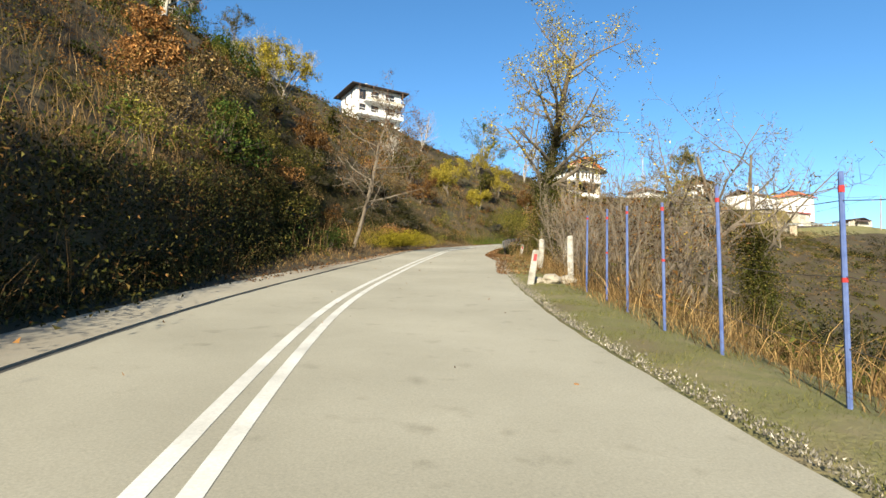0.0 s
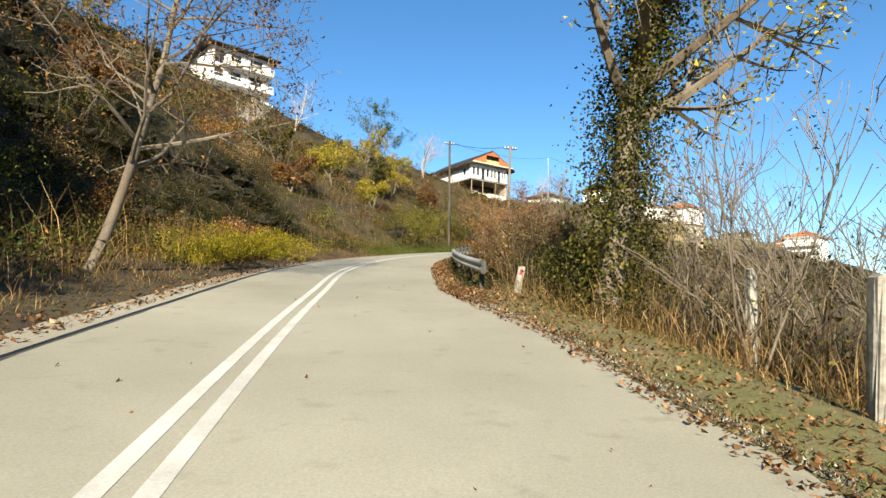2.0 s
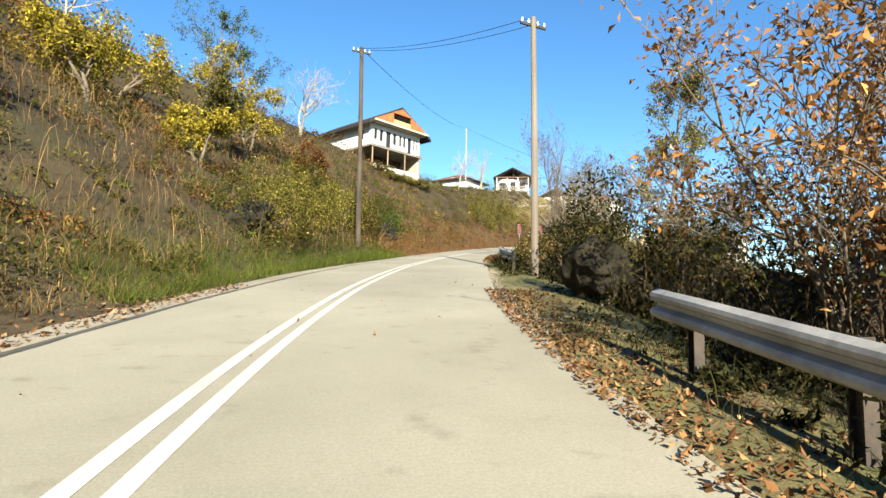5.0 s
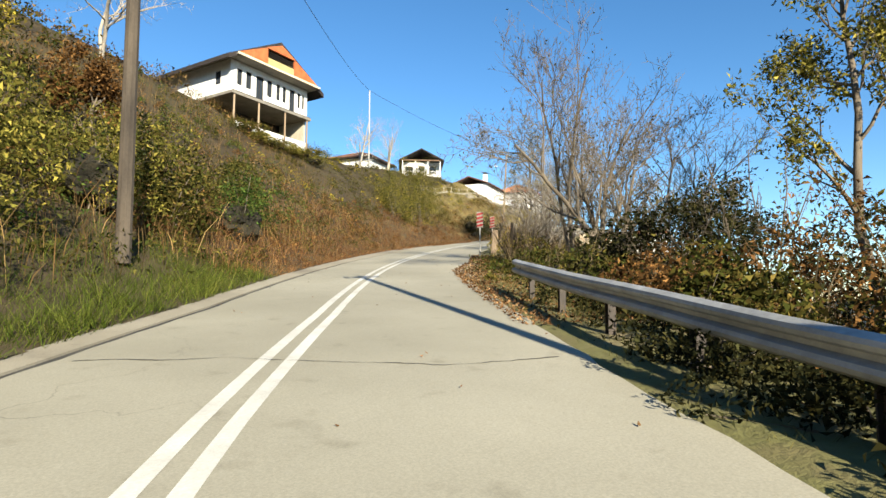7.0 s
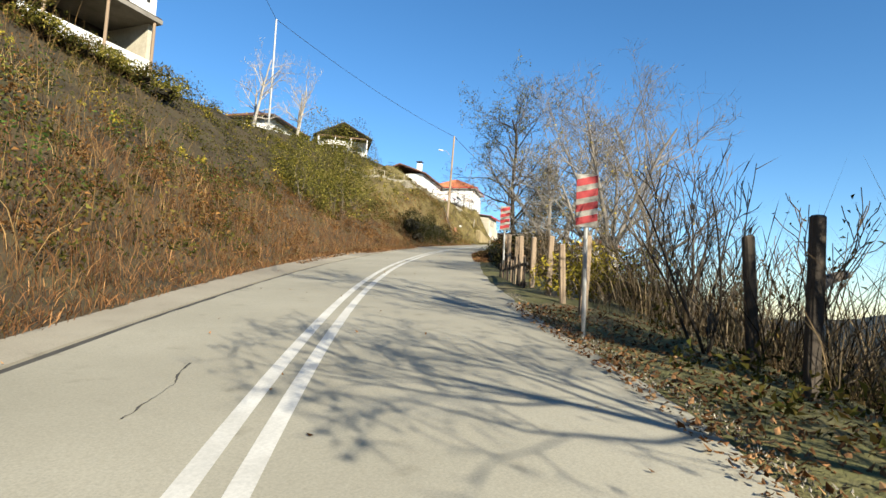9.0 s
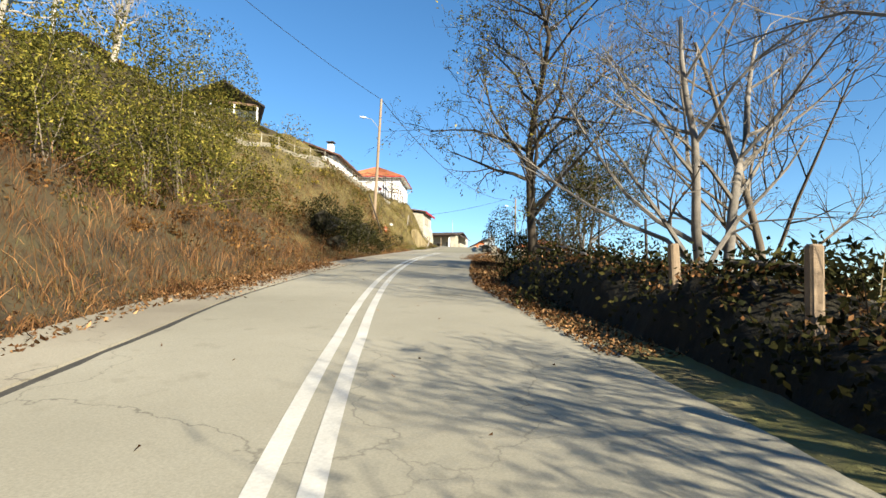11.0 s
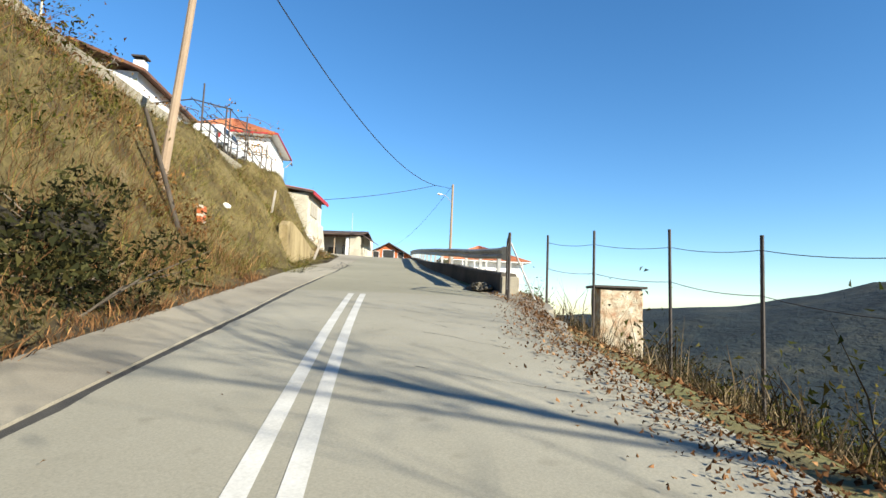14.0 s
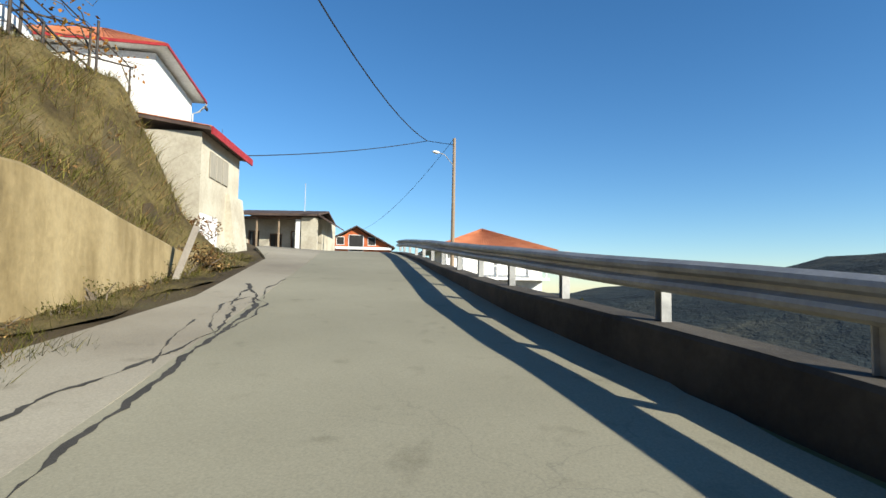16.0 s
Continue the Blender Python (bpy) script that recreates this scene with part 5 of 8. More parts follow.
# ---------------------------------------------------------------- bend marker boards
def bend_board(s, d, z0, turn):
    e = empty("bend_sign", footing(s, d), turn)
    part("pole", tube_bm([(0, 0.03, -0.4), (0, 0.03, z0 + 0.75)], [0.03, 0.03], 8), STEEL, e)
    b = part("board", box(-0.15, -0.012, z0, 0.15, 0.012, z0 + 0.74, bevel=0.004), DULL_WHITE, e, "white board")
    for k in range(4):
        z = z0 + 0.02 + k * 0.18
        part("stripe", solid([(-0.148, -0.017, z), (0.148, -0.017, z + 0.07), (0.148, -0.017, min(z + 0.17, z0 + 0.73)), (-0.148, -0.017, z + 0.1)], (0, 0.004, 0)), RED_PAINT, b, "red slanting stripe")
    tagged(e, "narrow bend marker board with red and white stripes", "road sign", "bend marker boards")


bend_board(94.9, 2.85, 1.5, heading(94.7) - 8)
bend_board(104.8, 3.2, 1.45, heading(104) - 5)


# ---------------------------------------------------------------- poles and wires
GREY_POLE = surface("grey_pole_timber", [(0.3, (0.11, 0.09, 0.07)), (0.7, (0.21, 0.18, 0.145))], 1.2, 25, 0.9, 0.4, 40, stretch=(1, 1, 0.1))


def utility_pole(base, top, r, mat, label, arm=True, lamp=False):
    e = empty("utility_pole", base)
    t = Vector(top) - Vector(base)
    part("shaft", tube_bm([tuple(-t * 0.06), (0, 0, 0), tuple(t * 0.5 + Vector((0.02, 0, 0))), tuple(t)], [r, r, r * 0.85, r * 0.7], 10), mat, e)
    if arm:
        a = part("crossarm", box(t.x - 0.55, t.y - 0.04, t.z - 0.35, t.x + 0.55, t.y + 0.04, t.z - 0.26), RUST_IRON, e, "iron crossarm")
        for dx in (-0.48, -0.2, 0.2, 0.48):
            part("insulator", tube_bm([(t.x + dx, t.y, t.z - 0.26), (t.x + dx, t.y, t.z - 0.18), (t.x + dx, t.y, t.z - 0.1)], [0.03, 0.045, 0.025], 8), WHITE_PAINT, a)
    if lamp:
        l = part("lamp_arm", tube_bm([tuple(t * 0.78), tuple(t * 0.82 + Vector((-0.7, 0.35, 0.25))), tuple(t * 0.82 + Vector((-1.2, 0.6, 0.3)))], [0.025, 0.025, 0.025], 6), STEEL, e)
        bm = bmesh.new()
        bmesh.ops.create_uvsphere(bm, u_segments=10, v_segments=6, radius=0.17)
        bm.transform(Matrix.Translation(t * 0.82 + Vector((-1.35, 0.66, 0.28))) @ pose(0, 0, 0, 0, 0, 155) @ Matrix.Diagonal((1.8, 0.8, 0.5, 1)))
        part("lamp_head", bm, WHITE_PAINT, l, "pale street lamp head")
    return tagged(e, label, "utility pole", "roadside poles")


P_R, P_RT = Vector((14.75, 63.6, 6.4)), Vector((15.35, 64.6, 16.1))
P_2, P_2T = Vector((13.3, 78.6, 9.3)), Vector((13.2, 78.7, 20.3))
P_D, P_DT = Vector((44.2, 124.1, 23.0)), Vector((44.2, 124.1, 32.6))
P_B, P_BT = Vector((67.0, 125.5, 16.6)), Vector((69.7, 127.4, 29.4))
P_C, P_CT = Vector((103.2, 132.2, 18.8)), Vector((103.6, 132.3, 26.7))
utility_pole(P_R, P_RT, 0.135, GREY_POLE, "tall weathered wooden utility pole beside the guardrail")
utility_pole(P_2, P_2T, 0.15, DARK_WOOD, "dark weathered wooden utility pole on the bank")
utility_pole(P_D, P_DT, 0.10, STEEL, "thin grey pole on the bank top", arm=False)
utility_pole(P_B, P_BT, 0.14, WOOD_POLE, "leaning pale wooden utility pole on the bank", arm=False, lamp=True)
utility_pole(P_C, P_CT, 0.13, WOOD_POLE, "pale wooden utility pole beyond the parapet", arm=False, lamp=True)
utility_pole(Vector((67.3, 124.4, 16.4)), Vector((66.6, 125.6, 20.5)), 0.07, DARK_WOOD, "short dark stay pole leaning on the bank", arm=False)
CABLE = surface("black_cable", [(0.3, (0.01, 0.01, 0.01)), (0.7, (0.03, 0.03, 0.03))], 2, 10, 0.6)
JUNCTION = Vector((104.4, 134.4, 26.9))
bracket = strand("bracket", P_CT - Vector((0, 0, 0.4)), JUNCTION, 0.0, 0.02, RUST_IRON, "thin iron bracket on the pole", "bracket")
for k in (-0.3, 0.3):
    o = Vector((k, 0, -0.12))
    strand("overhead_wire", P_RT + o, P_2T + o, 0.35, 0.012, CABLE, "thin black overhead wire across the road", "overhead wire", "overhead wires")
strand("overhead_wire", P_2T + Vector((0, 0, -0.1)), P_DT, 0.9, 0.018, CABLE, "black overhead wire above the bank", "overhead wire", "overhead wires")
strand("overhead_wire", P_DT, P_BT, 0.6, 0.02, CABLE, "black overhead wire above the bank", "overhead wire", "overhead wires")
strand("overhead_wire", P_BT, JUNCTION, 2.0, 0.028, CABLE, "sagging black overhead cable along the road", "overhead wire", "overhead wires")
strand("overhead_wire", (91.3, 137.9, 23.2), JUNCTION, 0.2, 0.022, CABLE, "black service cable from the annex to the pole", "overhead wire", "overhead wires")
strand("overhead_wire", P_CT, (129, 152, 24.0), 0.8, 0.014, CABLE, "black overhead wire to the far house", "overhead wire", "overhead wires")

# ---------------------------------------------------------------- stone pillar, gate and iron fence on the valley side
f = Vector(spot(147.3, 6.12, -1.2))
e = empty("pillar", f, heading(146) - 4)
PILLAR_STONE = surface("patched_stone", [(0.3, (0.30, 0.14, 0.08)), (0.42, (0.40, 0.29, 0.19)), (0.6, (0.50, 0.44, 0.33)), (0.75, (0.58, 0.53, 0.43))], 5.0, 14, 0.9, 0.9, 16, depth=0.04)
bm = box(-0.54, -0.33, -1.0, 0.54, 0.33, 1.53, bevel=0.03)
bmesh.ops.subdivide_edges(bm, edges=bm.edges[:], cuts=7, use_grid_fill=True)
for v in bm.verts:
    v.co += v.normal * 0.03 * noise.noise(v.co * 5)
part("shaft", bm, PILLAR_STONE, e, "patched brick and plaster shaft")
part("cap", box(-0.66, -0.42, 1.54, 0.62, 0.42, 1.6, bevel=0.012), RUST_IRON, e, "thin dark cap slab")
tagged(e, "short patched stone pillar with a slab cap", "pillar")
IRON_ROW = [(118.2, 5.6), (121.4, 5.4), (124.8, 5.6), (128.6, 5.7), (132.2, 5.7), (135.6, 5.7), (138.6, 5.7), (141.3, 5.75), (144.0, 5.8), (146.2, 5.1), (147.9, 4.5)]
for i, (s, d) in enumerate(IRON_ROW):
    b = Vector(spot(s, d, -1.0))
    slim_post("fence_post", b, 2.7 + 0.08 * math.sin(i * 1.7), 0.032, RUST_IRON, (0.08 * math.sin(i * 2), 0.05 * math.cos(i * 3)), "slim dark iron fence post", "fence post", "iron fence posts")
for h in (1.42, 0.75):
    for (s0, d0), (s1, d1) in zip(IRON_ROW, IRON_ROW[1:]):
        strand("fence_wire", spot(s0, d0, h), spot(s1, d1, h), 0.06, 0.006, RUST_IRON, "rusty barbed wire between iron posts", "fence wire", "wires of the iron fence")
# the gate stands open along the road edge, between the parapet and the fence
g0, g1 = Vector(spot(147.75, 3.42, 0.0)), Vector(spot(146.65, 3.22, 0.0))
e = empty("metal_gate", g0)
ax = (g1 - g0) * Vector((1, 1, 0))
for k in (0.0, 1.0):
    p = ax * k
    part("post", tube_bm([(p.x, p.y, -0.6), (p.x, p.y, 1.42 + 0.06 * k)], [0.035, 0.035], 6), RUST_IRON, e)
part("top_rail", tube_bm([(0, 0, 1.40), (ax.x, ax.y, 1.46)], [0.03, 0.03], 6), RUST_IRON, e)
for k in range(9):
    z = 0.2 + k * 0.14
    part("mesh_wire", tube_bm([(ax.x * 0.03, ax.y * 0.03, z), (ax.x * 0.97, ax.y * 0.97, z)], [0.004, 0.004], 5), STEEL, e)
for k in range(1, 7):
    part("mesh_wire", tube_bm([(ax.x * k / 7, ax.y * k / 7, 0.15), (ax.x * k / 7, ax.y * k / 7, 1.42)], [0.004, 0.004], 5), STEEL, e)
q = Vector(spot(146.7, 4.05, -0.35)) - g0
part("stay", tube_bm([(ax.x, ax.y, 1.3), tuple(q)], [0.02, 0.02], 6), STEEL, e, "slanting steel stay")
tagged(e, "open iron gate frame with wire mesh", "gate")
e = empty("dirt_mound", spot(149.3, 3.0, 0.0), heading(149))
bm = bmesh.new()
bmesh.ops.create_icosphere(bm, subdivisions=4, radius=1.0)
for v in bm.verts:
    v.co = Vector((v.co.x * 0.32, v.co.y * 0.7, max(v.co.z, -0.1) * 0.2)) * (1 + 0.35 * noise.noise(v.co * 3) + 0.15 * noise.noise(v.co * 9))
part("earth", bm, GRAVEL, e)
tagged(e, "small heap of gravel and earth against the parapet", "gravel heap")

# ---------------------------------------------------------------- fence on top of the bank
FENCE_S = np.arange(132, 148.5, 1.0)
fd = np.interp(FENCE_S, [132, 142, 148], [-11.0, -9.6, -8.4])
fp = on_bank(FENCE_S, fd)
fence = empty("fence", tuple(fp[0]))
inv = fence.matrix_world.inverted()
for p in fp[::2]:
    bm = tube_bm([tuple(Vector(p) - Vector((0, 0, 0.3))), tuple(Vector(p) + Vector((0, 0, 0.85)))], [0.03, 0.025], 6)
    bm.transform(inv)
    part("post", bm, GREY_PLASTER, fence)
for h, r in ((0.12, 0.17), (0.75, 0.012)):
    bm = extrude_along(fp + [0, 0, h], [(-0.03, -r), (0.03, -r), (0.03, r), (-0.03, r)])
    bm.transform(inv)
    part("rail", bm, CONCRETE, fence)
tagged(fence, "pale railing along the top of the bank", "fence")
# pale concrete ledge that edges the yards above the bank
LG = np.arange(143, 163.1, 0.5)
lp = at_road(LG, np.interp(LG, [143, 147, 150, 156, 160], [-8.9, -8.3, -8.0, -7.7, -7.45]))
lp[:, 2] = np.interp(LG, [143, 150, 156, 160, 163], [22.0, 22.05, 22.15, 22.25, 22.4])
ledge = whole("ledge", extrude_along(lp, [(-0.22, -0.75), (-0.22, -0.03), (-0.19, 0.0), (0.19, 0.0), (0.22, -0.03), (0.22, -0.75)]), CONCRETE)
tagged(ledge, "pale weathered concrete ledge along the bank top", "ledge", kind="structure")
# terrace railing, pergola and parked cars by the red-roofed house
ts = np.arange(157.5, 170.1, 1.05)
tp = on_bank(ts, np.interp(ts, [157.5, 163, 168, 170], [-7.62, -7.55, -6.9, -6.9]))
tp[:, 2] = np.maximum(tp[:, 2], np.interp(ts, [157.5, 163, 164, 165], [22.1, 22.3, 22.3, 21.5]))
rail_t = empty("fence", tuple(tp[0]))
inv = rail_t.matrix_world.inverted()
for k, p in enumerate(tp):
    bm = tube_bm([tuple(Vector(p) - Vector((0, 0, 0.4))), tuple(Vector(p) + Vector((0, 0, 1.1 if k % 3 else 2.5)))], [0.04, 0.035], 6)
    bm.transform(inv)
    part("post", bm, RUST_IRON, rail_t)
for h, r in ((0.35, 0.012), (0.7, 0.012), (1.05, 0.022)):
    bm = extrude_along(tp + [0, 0, h], [(-0.02, -r), (0.02, -r), (0.02, r), (-0.02, r)])
    bm.transform(inv)
    part("rail", bm, RUST_IRON, rail_t)
tagged(rail_t, "dark iron railing along the terrace edge", "fence")
zs = float(np.mean(tp[:, 2]))
pergola = empty("pergola", (float(tp[6][0]), float(tp[6][1]), zs), heading(164))
VG = np.random.default_rng(77)
# arched iron structure, 3.6 m wide and 9 m long
for y in (-3.0, 0.4, 3.6, 6.4):
    for x in (0.0, -3.6):
        part("post", tube_bm([(x, y, -0.3), (x, y, 2.45)], [0.035, 0.03], 6), RUST_IRON, pergola)
    part("beam", tube_bm([(0.1, y, 2.45), (-1.8, y, 2.85), (-3.7, y, 2.5)], [0.03, 0.03, 0.03], 6), RUST_IRON, pergola)
for x, z in ((0.0, 2.47), (-0.9, 2.68), (-1.8, 2.87), (-2.7, 2.7), (-3.6, 2.5)):
    part("batten", tube_bm([(x, -3.2, z), (x, 6.6, z)], [0.02, 0.02], 5), RUST_IRON, pergola)
tagged(pergola, "iron pergola with bare lattice over the terrace", "pergola")
lines, at = [], []
for k in range(46):
    p = np.array([VG.uniform(-3.7, 0.1), VG.uniform(-3.2, 6.4), 2.6])
    pts = [p]
    way = VG.uniform(0, 6.28)
    for _ in range(7):
        way += VG.normal() * 0.5
        p = p + np.array([math.cos(way) * 0.32, math.sin(way) * 0.32, VG.normal() * 0.09 - 0.01])
        pts.append(p)
    lines.append((np.array(pts), np.linspace(0.02, 0.006, 8)))
    if p[1] > -0.5 or VG.random() < 0.25:
        at.append(np.array(pts)[VG.integers(0, 8, 22)] + VG.normal(size=(22, 3)) * [0.16, 0.16, 0.14])
for y in (0.4, 3.6, 6.4):
    lines.append((np.array([[-0.1, y, -0.2], [-0.05, y + 0.1, 0.9], [0.05, y - 0.05, 1.8], [-0.3, y, 2.6]]), [0.04, 0.035, 0.03, 0.02]))
vine = empty("vine", tuple(pergola.matrix_world.translation), heading(164))
v, f = tubes(lines, 4)
tagged(new("stem_tangle", mesh_np("stem_tangle", v, f, BARK)), kind="stuff").parent = vine


# ---- parked cars
def parked_car(at, turn, label, length=4.1):
    e = empty("car", at, turn)
    L, W = length / 2, 0.84
    body = [(-L, 0.32), (-L, 0.72), (-L + 0.1, 0.9), (-L + 0.55, 0.95), (L - 1.15, 0.95), (L - 0.15, 0.82), (L, 0.62), (L, 0.32)]
    bm = solid([(-W, y, z) for y, z in body], (2 * W, 0, 0))
    bmesh.ops.bevel(bm, geom=bm.edges[:], offset=0.06, segments=2, affect="EDGES")
    part("body", bm, CAR_WHITE, e)
    cab = [(-L + 0.08, 0.93), (-L + 0.35, 1.38), (-L + 0.7, 1.46), (0.35, 1.44), (L - 1.1, 0.93)]
    bm = solid([(-W + 0.08, y, z) for y, z in cab], (2 * W - 0.16, 0, 0))
    for v in bm.verts:
        if v.co.z > 1.2:
            v.co.x *= 0.86
    bmesh.ops.bevel(bm, geom=bm.edges[:], offset=0.05, segments=2, affect="EDGES")
    part("cabin", bm, CAR_WHITE, e)
    for sx in (-1, 1):
        for a, b in ((-L + 0.45, -0.55), (-0.48, 0.42)):
            q = [(sx * (W - 0.075), a, 1.0), (sx * (W - 0.075), b + 0.3 * (b > 0), 1.0), (sx * (W - 0.175), b - 0.05, 1.36), (sx * (W - 0.175), a + 0.15, 1.36)]
            part("side_window", solid(q, (sx * 0.012, 0, 0)), GLASS, e, "dark side window")
        part("headlight", box(sx * 0.62 - 0.15, L - 0.06, 0.62, sx * 0.62 + 0.15, L + 0.012, 0.76, bevel=0.02), GLASS, e)
        part("tail_light", box(sx * 0.68 - 0.1, -L - 0.012, 0.62, sx * 0.68 + 0.1, -L + 0.05, 0.88, bevel=0.02), RED_PAINT, e, "red tail light")
        for y in (-L + 0.72, L - 0.78):
            t = part("wheel", tube_bm([(sx * (W - 0.17), y, 0.3), (sx * (W - 0.02), y, 0.3), (sx * (W + 0.02), y, 0.3)], [0.31, 0.31, 0.27], 20), DARK, e, "black tyre")
            part("rim", tube_bm([(sx * (W + 0.0), y, 0.3), (sx * (W + 0.03), y, 0.3)], [0.19, 0.17], 14), STEEL, t, "grey steel rim")
    part("windscreen", solid([(-W + 0.2, L - 1.13, 0.99), (W - 0.2, L - 1.13, 0.99), (W - 0.28, 0.4, 1.38), (-W + 0.28, 0.4, 1.38)], (0, 0.05, 0.05)), GLASS, e, "dark windscreen")
    part("bumper", box(-W + 0.03, -L - 0.06, 0.34, W - 0.03, -L + 0.05, 0.52, bevel=0.02), CAR_WHITE, e)
    return tagged(e, label, "car", "parked cars on the terrace")


CAR_WHITE = surface("car_paint", [(0.3, (0.70, 0.70, 0.69)), (0.7, (0.78, 0.78, 0.77))], 0.6, 6, 0.3, 0.02, 20, fine_mix=0.08)
for s, d, turn, lab in ((168.3, -8.3, 4, "white hatchback parked on the terrace behind the railing"), (163.2, -8.6, -3, "white hatchback parked beside another on the terrace")):
    b = on_bank(np.array([s]), np.array([d]))[0]
    parked_car((float(b[0]), float(b[1]), float(b[2]) + 0.02), heading(s) + turn, lab)
# loose planks leaning on the bank by the annex
for s, d, ln, tilt, w in ((158.5, -4.75, 1.2, 5, 0.045), (159.7, -4.0, 1.2, 3, 0.05), (161.9, -3.3, 1.15, 17, 0.06)):
    b = footing(s, d)
    bm = box(-w, -0.02, -0.3, w, 0.02, ln, bevel=0.006)
    bm.transform(pose(0, 0, 0, -6, tilt, 0))
    tagged(whole("plank", bm, PALE_BARK, b, heading(s)), "weathered pale plank standing against the bank", "plank", "leaning planks")
# small bricks stack and white sack on the slope
b = footing(151.0, -5.15)
e = empty("brick_stack", b, heading(154) - 90)
for k in range(6):
    for j in range(2):
        part("brick", box(j * 0.25 + 0.03 * (k % 2), 0, k * 0.085 - 0.05, j * 0.25 + 0.24 + 0.03 * (k % 2), 0.12, k * 0.085 + 0.02), BRICK if (k + j) % 3 else GREY_PLASTER, e)
tagged(e, "small stack of orange and pale bricks on the bank", "brick stack")
bm = bmesh.new()
bmesh.ops.create_icosphere(bm, subdivisions=3, radius=0.16)
for v in bm.verts:
    v.co = Vector((v.co.x * 1.1, v.co.y * 0.8, v.co.z * 0.7)) * (1 + 0.3 * noise.noise(v.co * 5))
b = footing(154.2, -5.4)
tagged(whole("sack", bm, WHITE_PAINT, (b[0], b[1], b[2] + 0.08)), "white plastic sack lying on the bank", "sack")

# ---------------------------------------------------------------- plants
COPPER = leaf_material("copper_leaves", [(0.0, (0.13, 0.055, 0.02)), (0.5, (0.26, 0.125, 0.045)), (1.0, (0.38, 0.22, 0.085))])
VINE_LEAF = leaf_material("vine_leaves", [(0.0, (0.14, 0.06, 0.015)), (0.5, (0.30, 0.13, 0.025)), (1.0, (0.40, 0.25, 0.06))])
RUSSET = leaf_material("russet_grass", [(0.0, (0.085, 0.042, 0.022)), (0.5, (0.165, 0.082, 0.038)), (1.0, (0.27, 0.155, 0.07))])
BROOM = leaf_material("broom_stems", [(0.0, (0.12, 0.10, 0.012)), (0.5, (0.25, 0.205, 0.02)), (1.0, (0.42, 0.34, 0.045))])
LUSH = leaf_material("lush_grass", [(0.0, (0.03, 0.05, 0.010)), (0.5, (0.075, 0.10, 0.018)), (1.0, (0.15, 0.16, 0.035))])
BANK_GRASS = leaf_material("bank_grass", [(0.0, (0.09, 0.078, 0.024)), (0.5, (0.18, 0.152, 0.048)), (1.0, (0.28, 0.23, 0.085))])
LIME = leaf_material("yellowing_leaves", [(0.0, (0.04, 0.045, 0.012)), (0.5, (0.12, 0.115, 0.025)), (1.0, (0.32, 0.26, 0.06))])
TWIGS = leaf_material("dry_twigs", [(0.0, (0.03, 0.022, 0.014)), (0.5, (0.095, 0.068, 0.04)), (1.0, (0.26, 0.205, 0.13))], 0.05)
VERGE_GRASS = leaf_material("verge_grass", [(0.0, (0.06, 0.068, 0.014)), (0.5, (0.13, 0.13, 0.028)), (1.0, (0.24, 0.21, 0.07))])
PALE_BRUSH = leaf_material("pale_brush", [(0.0, (0.07, 0.045, 0.02)), (0.5, (0.17, 0.115, 0.05)), (1.0, (0.32, 0.23, 0.11))])
GREY_BARK = surface("grey_bark", [(0.3, (0.13, 0.115, 0.095)), (0.7, (0.27, 0.24, 0.205))], 2.0, 18, 0.95, 0.6, 22, stretch=(1, 1, 0.25))
# darker copy of the bark: the walnut trunk's shade is in the colour
SHADE_BARK = surface("shade_bark", [(0.3, (0.03, 0.024, 0.018)), (0.7, (0.085, 0.068, 0.05))], 2.0, 18, 0.95, 0.8, 22, stretch=(1, 1, 0.25))
# near-black brown that carries shade inside bushes and on the berm
SHADE_BROWN = surface("shade_brown", [(0.3, (0.012, 0.011, 0.007)), (0.7, (0.04, 0.034, 0.02))], 3, 14, 0.95, 0.8, 12, depth=0.1)
